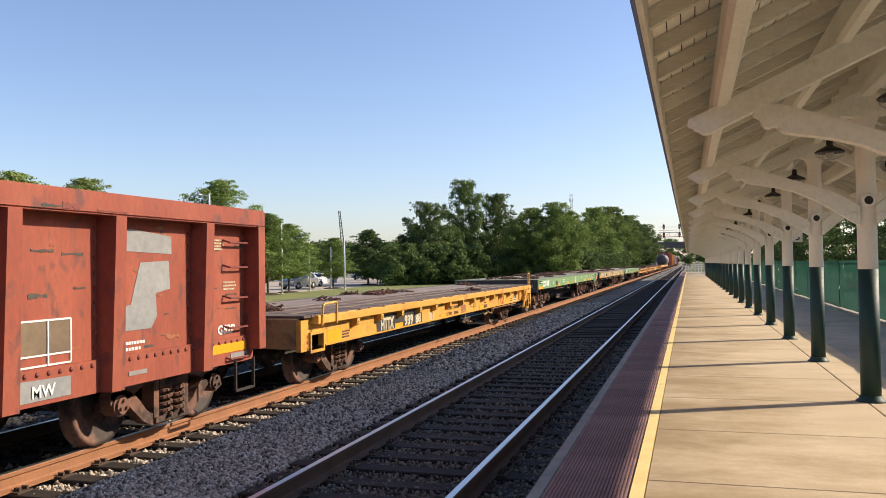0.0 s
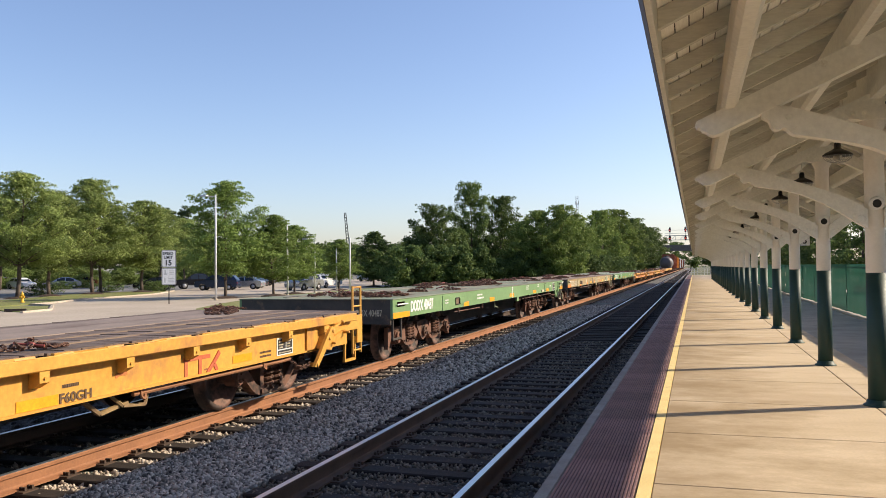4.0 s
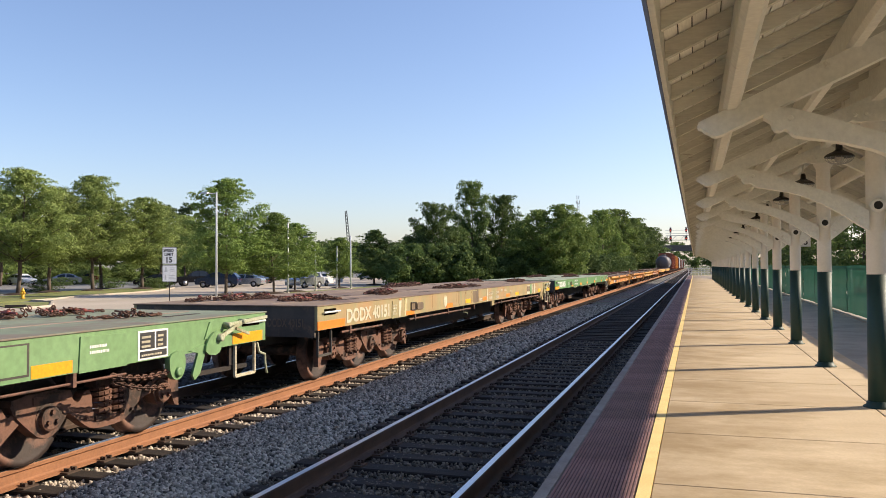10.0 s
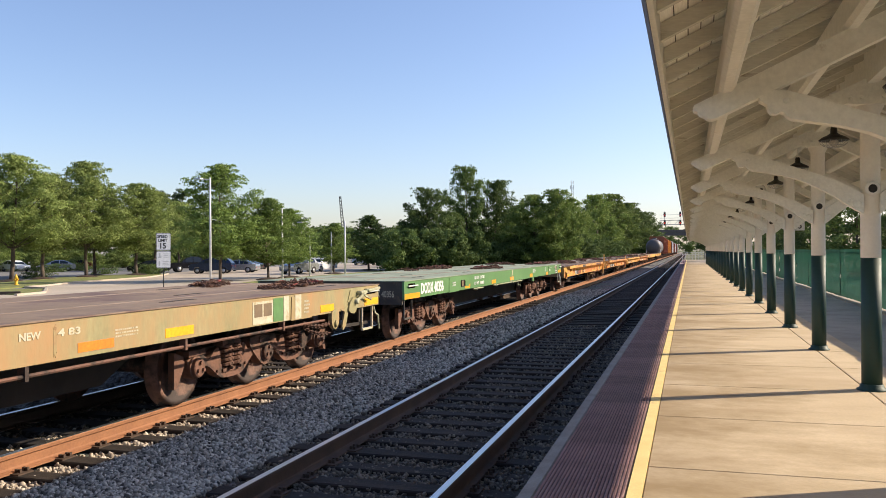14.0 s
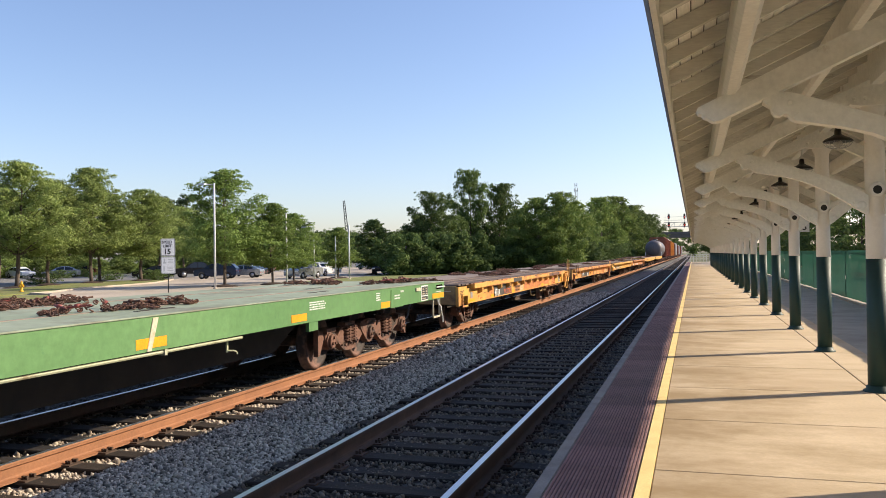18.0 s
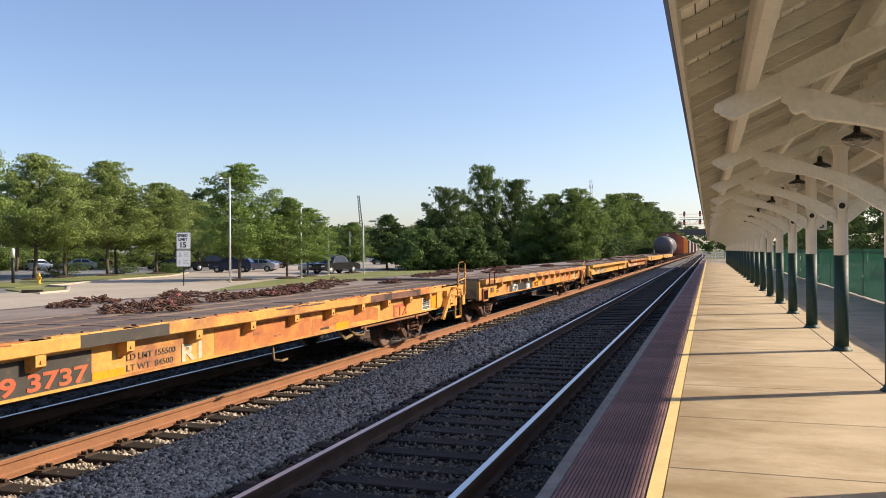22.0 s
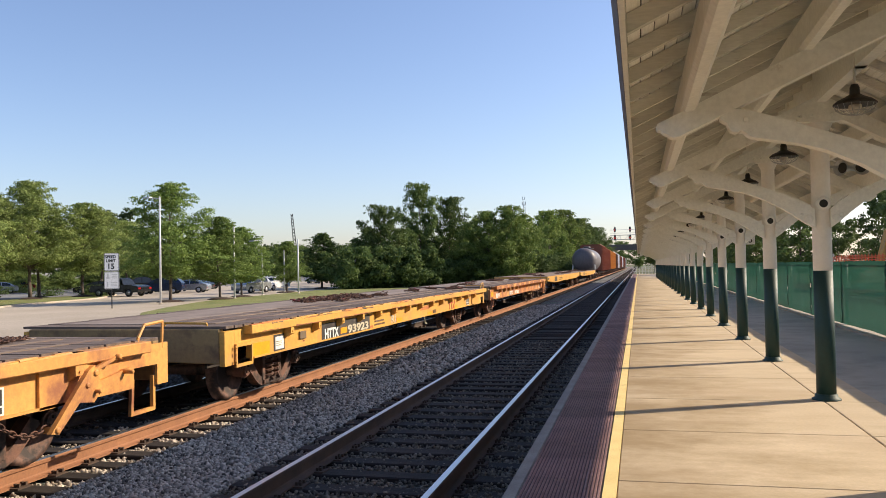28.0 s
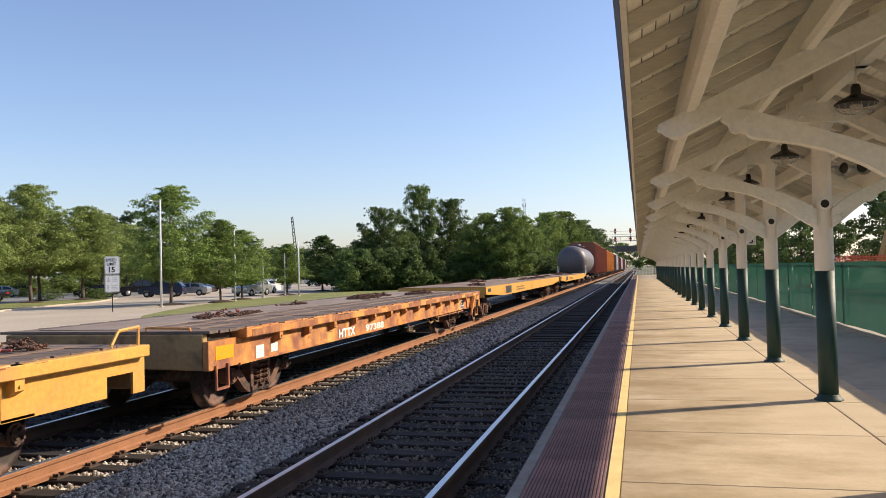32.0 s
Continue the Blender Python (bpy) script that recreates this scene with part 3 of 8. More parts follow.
def beam_mesh(s):
    """The sloped principal beam with a moulded tip."""
    bm = bm_new()
    o = [(0.02, 2.56), (0.012, 2.54), (0.02, 2.52), (0.045, 2.515), (0.06, 2.495), (0.09, 2.482), (0.105, 2.468), (0.135, 2.458), (0.17, 2.466), (1.89, 2.38 + PITCH * 1.89), (1.89, 2.555 + PITCH * 1.89), (0.02, 2.562)]
    prism(bm, [(flip(x, s), z) for x, z in o], -0.065, 0.065)
    return mesh_of("principal_beam", bm, M["cream"])


def rafter_mesh(s):
    bm = bm_new()
    o = [(-0.165, 2.80 - 0.165 * PITCH), (1.87, 2.80 + PITCH * 1.87), (1.87, 2.90 + PITCH * 1.87), (-0.165, 2.90 - 0.165 * PITCH)]
    prism(bm, [(flip(x, s), z) for x, z in o], -0.024, 0.024)
    return mesh_of("rafter", bm, M["rafter"])


braces, beams, rafters = mirrored(brace_mesh), mirrored(beam_mesh), mirrored(rafter_mesh)
for k in range(FIRST, LAST):
    y = POST_Y + BAY * k
    post = part("post", white_me, None, canopy, m=pose(POST_X, y, 0))
    part("post_foot", foot_me, None, post)
    part("painted_lower_shaft", green_me, None, post)
    part("socket_ring", ring_me, None, post, m=pose(0, 0, 2.2))
    part("socket", hole_me, None, post, m=pose(0, 0, 2.2))
    bolster = part("bolster", bolster_me, None, post)
    for x in (-0.22, -0.11, 0.11, 0.22):
        part("bolt", bolt_me, None, bolster, m=pose(x, 0, 3.19))
    for me in (*braces, *beams):
        part(me.name.split(".")[0], me, None, canopy, m=pose(0, y - 0.08, 0))
Y0, Y1 = POST_Y + BAY * FIRST - 1.2, POST_Y + BAY * (LAST - 1) + 1.2
y = Y0 + 0.529
while y < Y1 - 0.05:
    for me in rafters:
        part("rafter", me, None, canopy, m=pose(0, y, 0))
    y += 0.597


def long_piece(name, outline, material, label=""):
    for s in (1, -1):
        bm = bm_new()
        prism(bm, [(flip(x, s), z) for x, z in outline], Y0, Y1)
        part(name, bm, material, canopy, label)


long_piece("purlin", [(0.185, 2.665), (0.212, 2.636), (0.272, 2.642), (0.30, 2.678), (0.30, 2.895), (0.185, 2.85)], M["cream"])
long_piece("purlin", [(0.98, 3.04), (1.007, 3.011), (1.067, 3.017), (1.095, 3.053), (1.095, 3.26), (0.98, 3.215)], M["cream"])
long_piece("fascia_board", [(-0.195, 2.655), (-0.167, 2.655), (-0.167, 2.86), (-0.195, 2.86)], M["cream"])
long_piece("drip_edge", [(-0.224, 2.70), (-0.197, 2.655), (-0.197, 2.93), (-0.224, 2.91)], M["fascia"], "dark painted metal roof edge")
long_piece("roof_covering", [(-0.23, 2.952 - 0.23 * PITCH), (1.89, 2.952 + PITCH * 1.89), (1.89, 3.03 + PITCH * 1.89), (-0.23, 3.03 - 0.23 * PITCH)], M["roof"], "dark roofing")
bm = bm_new()
box(bm, 1.835, 1.945, Y0, Y1, 3.335, 3.45)
part("ridge_beam", bm, M["cream"], canopy)
bm = bm_new()
box(bm, 1.868, 1.912, Y0, Y1, 3.45, 3.74)
part("ridge_board", bm, M["cream"], canopy)


def board_mesh(s, i, n):
    x0, x1 = -0.165 + 2.055 * i / n, -0.165 + 2.055 * (i + 1) / n - 0.007
    bm = bm_new()
    prism(bm, [(flip(x0, s), 2.904 + PITCH * x0), (flip(x1, s), 2.904 + PITCH * x1), (flip(x1, s), 2.926 + PITCH * x1), (flip(x0, s), 2.926 + PITCH * x0)], 0, 3 * BAY - 0.006)
    return mesh_of("roof_board", bm, M["cream_board"])


for s in (1, -1):
    n = 27
    for i in range(n):
        me = board_mesh(s, i, n)
        y = Y0 - (i % 3) * BAY
        while y < Y1 - 0.5:
            if y + 3 * BAY < Y1 + 0.1 and y >= Y0 - 0.01:
                part("roof_board", me, None, canopy, m=pose(0, y, 0))
            y += 3 * BAY
bm = bm_new()
for s in (1, -1):
    prism(bm, [(flip(-0.16, s), 2.930 - 0.16 * PITCH), (flip(1.88, s), 2.930 + PITCH * 1.88), (flip(1.88, s), 2.945 + PITCH * 1.88), (flip(-0.16, s), 2.945 - 0.16 * PITCH)], Y0, Y1)
part("roof_underlay", bm, M["roof"], canopy)

# pendant lamps
bm = bm_new()
lathe(bm, [(0.185, 0.0), (0.19, 0.012), (0.15, 0.045), (0.085, 0.075), (0.045, 0.10), (0.042, 0.16), (0.03, 0.19)], 20)
shade_me = mesh_of("shade", bm, M["black_metal"])
bm = bm_new()
tube(bm, (0, 0, 0.18), (0, 0, 0.36), 0.012, seg=8)
box(bm, -0.01, 0.11, -0.055, 0.055, 0.345, 0.47)
stem_me = mesh_of("stem", bm, M["cream"])
bm = bm_new()
for i in range(16):
    w = math.pi * 2 * i / 16
    pipe(bm, [(0.18 * math.cos(w) * math.cos(a), 0.18 * math.sin(w) * math.cos(a), -0.095 * math.sin(a)) for a in (0, 0.4, 0.8, 1.2, 1.5)], 0.0028, 4)
pipe(bm, [(0.13 * math.cos(0.3927 * i), 0.13 * math.sin(0.3927 * i), -0.066) for i in range(17)], 0.003, 4)
cage_me = mesh_of("wire_guard", bm, M["galv"])
bm = bm_new()
lathe(bm, [(0.02, -0.075), (0.05, -0.055), (0.06, -0.02), (0.05, 0.02), (0.03, 0.04)], 14)
M["bulb"] = surf("bulb", (0.75, 0.72, 0.66), (0.7, 0.67, 0.6), 0.2, scale=3, fine=30, bump=0)
bulb_me = mesh_of("globe", bm, M["bulb"])
bm = bm_new()
lathe(bm, [(0.183, 0.002), (0.146, 0.034), (0.083, 0.064), (0.04, 0.075)], 20, caps=False)
M["enamel"] = surf("enamel", (0.80, 0.78, 0.72), (0.74, 0.72, 0.66), 0.25, scale=3, fine=30, bump=0)
reflector_me = mesh_of("reflector", bm, M["enamel"])
for k in range(-3, 20):
    lamp = thing("pendant_lamp", "black enamel pendant lamp with wire guard hanging from the canopy ridge", "lamp", pose(POST_X - 0.05, 8.2 + BAY * k, 2.99), "lamps under the canopy")
    part("shade", shade_me, None, lamp)
    part("stem", stem_me, None, lamp)
    part("wire_guard", cage_me, None, lamp)
    part("globe", bulb_me, None, lamp)
    part("reflector", reflector_me, None, lamp, "white enamel inside of the shade")

# screened fence on the far side of the platform
FENCE_X, FENCE_TOP = 4.62, 1.53
fence = thing("construction_fence", "chain-link fence covered with green windscreen fabric", "fence", kind="structure")
bm = bm_new()
tube(bm, (0, 0, -0.1), (0, 0, FENCE_TOP - 0.01), 0.03, seg=8)
fpost = mesh_of("fence_post", bm, M["galv"])
rng = random.Random(7)


def panel_mesh(seed, w):
    rs = random.Random(seed)
    bm = bm_new()
    nx, nz = 14, 7
    grid = []
    for i in range(nx + 1):
        col = []
        for j in range(nz + 1):
            z = 0.06 + (FENCE_TOP - 0.06) * j / nz
            d = 0.012 * math.sin(math.pi * i / nx) * math.sin(i * 1.1 + seed) + 0.014 * math.sin(j * 2.3 + i * 0.4 + seed * 2) + rs.uniform(-0.006, 0.006)
            dz = 0.012 * math.sin(math.pi * i / nx) if j in (0, nz) else 0
            col.append(bm.verts.new((d - 0.045, w * i / nx, z + dz)))
        grid.append(col)
    for i in range(nx):
        for j in range(nz):
            bm.faces.new((grid[i][j], grid[i + 1][j], grid[i + 1][j + 1], grid[i][j + 1])).smooth = True
    g = bmesh.ops.solidify(bm, geom=bm.faces[:], thickness=0.004)
    return mesh_of("screen_panel", bm, M["screen"])


panels = [panel_mesh(i, 3.74) for i in range(4)]
for k in range(34):
    y = -8 + 3.66 * k
    part("fence_post", fpost, None, fence, m=pose(FENCE_X + 0.06, y, 0))
    part("screen_panel", panels[k % 4], None, fence, m=pose(FENCE_X - 0.003 * (k % 2), y, rng.uniform(-0.008, 0.008)))
bm = bm_new()
tube(bm, (FENCE_X + 0.06, -8, FENCE_TOP - 0.03), (FENCE_X + 0.06, 116, FENCE_TOP - 0.03), 0.018, seg=6)
part("top_rail", bm, M["galv"], fence)
bm = bm_new()
box(bm, FENCE_X - 0.22, FENCE_X + 0.1, -10, 116, -0.05, 0.035)
solid("kerb_at_fence", bm, M["drive"], "pale concrete kerb strip along the fence foot", "kerb", kind="structure")

# unseen behind the fence; made pale to bounce light up under the canopy
bm = bm_new()
box(bm, 9.5, 70, -60, 400, -0.7, -0.3)
M["sandy"] = surf("sandy", (0.42, 0.33, 0.22), (0.52, 0.42, 0.29), 0.95, scale=0.2, fine=6, bump=0.3, worldly=True)
solid("site_ground", bm, M["sandy"], "bare sandy ground of a building site behind the fence", "ground", kind="structure")

# loudspeakers and a small number board on the posts
for k in (0, 6):
    y = POST_Y + BAY * k
    sp = thing("horn_loudspeaker", "pair of grey horn loudspeakers on a canopy post", "loudspeaker", pose(POST_X + 0.36, y + 0.2, 2.62))
    for dx, a in ((-0.05, -52), (0.10, 6)):
        bm = bm_new()
        lathe(bm, [(0.028, 0.15), (0.034, 0.06), (0.05, 0.0), (0.082, -0.06), (0.094, -0.085), (0.086, -0.08), (0.042, -0.018)], 16, "y", caps=False)
        part("horn", bm, M["galv"], sp, m=pose(dx, 0, 0, 0, 0, a))
        bm = bm_new()
        lathe(bm, [(0.062, -0.045), (0.025, -0.024)], 14, "y")
        part("driver", bm, M["black_metal"], sp, m=pose(dx, 0, 0, 0, 0, a))
    bm = bm_new()
    tube(bm, (-0.32, 0, 0.02), (0.1, 0.06, 0.02), 0.018, seg=6)
    part("bracket", bm, M["galv"], sp)
M["board_white"] = surf("board_white", (0.74, 0.74, 0.72), (0.68, 0.68, 0.66), 0.5, bump=0)
M["board_ink"] = plain("board_ink", (0.02, 0.02, 0.02), 0.6)
for k, figure in ((2, "5"), (5, "6")):
    nb = thing("number_board", "small white board with a black figure on a post", "sign", pose(POST_X + 0.20, POST_Y + BAY * k + 0.02, 2.02), "number boards under the canopy")
    bm = bm_new()
    box(bm, -0.085, 0.085, 0, 0.015, -0.10, 0.10)
    part("board", bm, M["board_white"], nb)
    part("lettering", letters(figure, 0.17, M["board_ink"]), None, nb, m=pose(-0.045, -0.004, -0.06) @ Matrix(((1, 0, 0, 0), (0, 0, -1, 0), (0, 1, 0, 0), (0, 0, 0, 1))))
import itertools


# the train: every car stands on an Empty at its near end, on the rail's top
M.update({
    "ttx": surf("ttx", (0.68, 0.35, 0.085), (0.62, 0.26, 0.065), 0.6, scale=0.9, fine=18, bump=0.1, rust=(0.30, 0.115, 0.055), rust_at=0.55, rust_scale=1.3, rust_soft=0.16),
    "ttx_fresh": surf("ttx_fresh", (0.64, 0.345, 0.058), (0.60, 0.285, 0.045), 0.55, scale=0.7, fine=18, bump=0.08, rust=(0.38, 0.17, 0.06), rust_at=0.62, rust_scale=1.5, rust_soft=0.14),
    "ttx_pale": surf("ttx_pale", (0.66, 0.36, 0.068), (0.62, 0.305, 0.055), 0.6, scale=0.7, fine=18, bump=0.08, rust=(0.50, 0.26, 0.09), rust_at=0.60, rust_scale=1.5, rust_soft=0.2),
    "ttx_mid": surf("ttx_mid", (0.70, 0.385, 0.085), (0.66, 0.30, 0.065), 0.6, scale=0.8, fine=18, bump=0.1, rust=(0.34, 0.13, 0.06), rust_at=0.58, rust_scale=1.1, rust_soft=0.2),
    "ttx_worn": surf("ttx_worn", (0.62, 0.24, 0.05), (0.74, 0.36, 0.09), 0.7, scale=0.8, fine=16, bump=0.15, rust=(0.24, 0.085, 0.05), rust_at=0.50, rust_scale=1.4, rust_soft=0.2),
    "dod_green": surf("dod_green", (0.160, 0.280, 0.115), (0.20, 0.325, 0.148), 0.55, scale=0.5, fine=14, bump=0.08, rust=(0.12, 0.20, 0.08), rust_at=0.70, rust_scale=1.3),
    "dod_dark": surf("dod_dark", (0.10, 0.225, 0.078), (0.135, 0.27, 0.10), 0.5, scale=0.5, fine=14, bump=0.08, rust=(0.04, 0.12, 0.06), rust_at=0.68, rust_scale=1.3),
    "dod_tan": surf("dod_tan", (0.265, 0.245, 0.12), (0.35, 0.295, 0.145), 0.7, scale=0.6, fine=14, bump=0.1, rust=(0.40, 0.235, 0.105), rust_at=0.54, rust_scale=0.8, rust_soft=0.25, stretch=(1, 2.0, 0.7)),
    "deck_green": surf("deck_green", (0.18, 0.215, 0.135), (0.25, 0.275, 0.18), 0.75, scale=0.6, fine=9, bump=0.1, rust=(0.19, 0.155, 0.11), rust_at=0.52, rust_scale=0.8),
    "deck_pale": surf("deck_pale", (0.25, 0.30, 0.20), (0.33, 0.37, 0.265), 0.75, scale=0.6, fine=9, bump=0.1, rust=(0.20, 0.20, 0.14), rust_at=0.55, rust_scale=0.8),
    "deck_brown": surf("deck_brown", (0.20, 0.14, 0.095), (0.28, 0.20, 0.135), 0.85, scale=0.6, fine=9, bump=0.15, rust=(0.14, 0.085, 0.07), rust_at=0.55, rust_scale=0.8),
    "plank": surf("plank", (0.11, 0.078, 0.062), (0.19, 0.14, 0.112), 0.9, scale=3, fine=26, bump=0.5, stretch=(0.3, 3, 1), vary=0.16, rust=(0.055, 0.045, 0.04), rust_at=0.64, rust_scale=2),
    "under": surf("under", (0.022, 0.017, 0.014), (0.045, 0.032, 0.024), 0.85, scale=2, fine=20, bump=0.2),
    "cast": surf("cast", (0.165, 0.080, 0.054), (0.23, 0.115, 0.076), 0.85, scale=3, fine=24, bump=0.4, rust=(0.05, 0.033, 0.026), rust_at=0.53, rust_scale=3),
    "wheel": surf("wheel", (0.17, 0.085, 0.060), (0.24, 0.125, 0.088), 0.75, scale=2.5, fine=20, bump=0.2, rust=(0.04, 0.026, 0.022), rust_at=0.5, rust_scale=2.2),
    "chain": surf("chain", (0.15, 0.07, 0.042), (0.085, 0.045, 0.032), 0.85, scale=5, fine=30, bump=0.2),
    "white_paint": surf("white_paint", (0.78, 0.78, 0.74), (0.68, 0.68, 0.63), 0.7, scale=3, fine=30, bump=0),
    "black_paint": surf("black_paint", (0.022, 0.022, 0.024), (0.05, 0.045, 0.042), 0.6, scale=1.5, fine=18, bump=0, rust=(0.13, 0.08, 0.06), rust_at=0.66),
    "brown_paint": surf("brown_paint", (0.13, 0.09, 0.06), (0.20, 0.14, 0.08), 0.7, scale=1.5, fine=18, bump=0),
    "orange_paint": surf("orange_paint", (0.95, 0.355, 0.004), (0.90, 0.31, 0.004), 0.55, scale=2, fine=30, bump=0),
    "sheeting": surf("sheeting", (0.90, 0.47, 0.015), (0.85, 0.41, 0.015), 0.5, scale=2, fine=30, bump=0),
    "red_paint": surf("red_paint", (0.50, 0.10, 0.045), (0.48, 0.15, 0.05), 0.7, scale=2, fine=30, bump=0),
    "dark_text": surf("dark_text", (0.10, 0.06, 0.03), (0.14, 0.08, 0.04), 0.7, scale=2, fine=30, bump=0),
    "gon": surf("gon", (0.26, 0.056, 0.030), (0.33, 0.084, 0.043), 0.75, scale=1.1, fine=14, bump=0.25, rust=(0.15, 0.05, 0.038), rust_at=0.60, rust_scale=3.2, rust_soft=0.1, stretch=(1, 1.4, 0.7)),
    "gon_dark": surf("gon_dark", (0.17, 0.045, 0.035), (0.24, 0.06, 0.045), 0.8, scale=1.5, fine=16, bump=0.25, rust=(0.09, 0.045, 0.035), rust_at=0.56),
    "grey_paint": surf("grey_paint", (0.23, 0.235, 0.235), (0.29, 0.29, 0.28), 0.75, scale=1.5, fine=14, bump=0.05, rust=(0.30, 0.12, 0.08), rust_at=0.62, rust_scale=2.5),
    "tank": surf("tank", (0.125, 0.11, 0.115), (0.10, 0.088, 0.092), 0.5, scale=0.6, fine=6, bump=0.05, rust=(0.20, 0.18, 0.18), rust_at=0.6, rust_scale=0.5),
    "box_red": surf("box_red", (0.25, 0.075, 0.042), (0.31, 0.105, 0.055), 0.7, scale=0.5, fine=6, bump=0.1),
    "box_orange": surf("box_orange", (0.55, 0.24, 0.05), (0.62, 0.30, 0.07), 0.7, scale=0.5, fine=6, bump=0.1, rust=(0.30, 0.12, 0.05), rust_at=0.6, rust_scale=0.5),
    "box_white": surf("box_white", (0.70, 0.70, 0.69), (0.62, 0.62, 0.61), 0.6, scale=0.5, fine=6, bump=0.1),
    "box_brown": surf("box_brown", (0.15, 0.07, 0.045), (0.20, 0.10, 0.06), 0.7, scale=0.5, fine=6, bump=0.1),
})
M["runway"] = surf("runway", (0.22, 0.172, 0.142), (0.30, 0.235, 0.19), 0.85, scale=1.5, fine=14, bump=0.15, rust=(0.15, 0.105, 0.08), rust_at=0.60, rust_scale=1.2, rust_soft=0.2, stretch=(2, 0.5, 1))
M["faded_white"] = surf("faded_white", (0.60, 0.54, 0.40), (0.50, 0.44, 0.31), 0.8, scale=4, fine=30, bump=0, rust=(0.40, 0.33, 0.19), rust_at=0.58, rust_scale=9, rust_soft=0.15)
# near-black stands in for the shade inside holes drawn as flat plates
M["hole"] = surf("hole", (0.006, 0.005, 0.004), (0.010, 0.008, 0.006), 0.95, scale=3, fine=20, bump=0, spec=0.0)
M["rust_spot"] = surf("rust_spot", (0.32, 0.115, 0.05), (0.24, 0.085, 0.045), 0.85, scale=4, fine=30, bump=0.2, rust=(0.42, 0.20, 0.06), rust_at=0.56, rust_scale=5, rust_soft=0.2)
M["rust_orange"] = surf("rust_orange", (0.52, 0.175, 0.045), (0.40, 0.13, 0.05), 0.8, scale=3, fine=24, bump=0.15, rust=(0.66, 0.27, 0.055), rust_at=0.57, rust_scale=4, rust_soft=0.25)
M["soot"] = surf("soot", (0.045, 0.04, 0.035), (0.085, 0.07, 0.055), 0.75, scale=2.5, fine=18, bump=0.05, rust=(0.16, 0.11, 0.07), rust_at=0.62, rust_scale=4)
M["end_grime"] = surf("end_grime", (0.37, 0.25, 0.105), (0.25, 0.16, 0.075), 0.8, scale=1.2, fine=20, bump=0.2, rust=(0.12, 0.07, 0.045), rust_at=0.58, rust_scale=2.2, rust_soft=0.2)
MOVING, WHEELS = [], []


def travel(t):
    """How far the train has rolled after t seconds."""
    return 3.7574 * t + 0.019063 * t * t - 0.00002004 * t ** 3


def on_train(ob, s, x=0.0, z=0.0, rz=0.0):
    """Remember a thing that rides at s metres along the train."""
    MOVING.append((ob, s, x, z, rz))
    return ob


def helix(bm, x, y, z0, z1, r, wire, turns, seg=10):
    pts = [(x + r * math.cos(2 * math.pi * i / seg), y + r * math.sin(2 * math.pi * i / seg), z0 + (z1 - z0) * i / (seg * turns)) for i in range(int(seg * turns) + 1)]
    pipe(bm, pts, wire, 5)


def wheelset_mesh(r):
    bm = bm_new()
    for s in (1, -1):
        prof = [(0.06, 0.66), (0.10, 0.70), (0.15, 0.705), (r - 0.11, 0.735), (r - 0.075, 0.70), (r + 0.025, 0.695), (r + 0.028, 0.715), (r + 0.004, 0.735), (r, 0.74), (r - 0.004, 0.83), (r - 0.06, 0.832), (r - 0.085, 0.79), (0.16, 0.745), (0.115, 0.80), (0.085, 0.80)]
        lathe(bm, [(a, b * s) for a, b in prof], 28, "x", caps=False)
    lathe(bm, [(0.075, -1.06), (0.085, -0.84), (0.085, 0.84), (0.075, 1.06)], 12, "x")
    return mesh_of("wheelset", bm, M["wheel"])


WHEEL_42, WHEEL_45 = wheelset_mesh(0.42), wheelset_mesh(0.45)


def bar(bm, a, b, w, x0, x1):
    """A flat bar in the y-z plane from a to b, w wide, between two x."""
    k = 0.0015 * (len(bm.verts) // 8 % 5)
    x0, x1 = x0 - k, x1 + k
    a, b = Vector((0, *a)), Vector((0, *b))
    d = (b - a).normalized()
    n = Vector((0, -d.z, d.y)) * w / 2
    q = [a - n, b - n, b + n, a + n]
    hull8(bm, [(x0, p.y, p.z) for p in q], [(x1, p.y, p.z) for p in q])


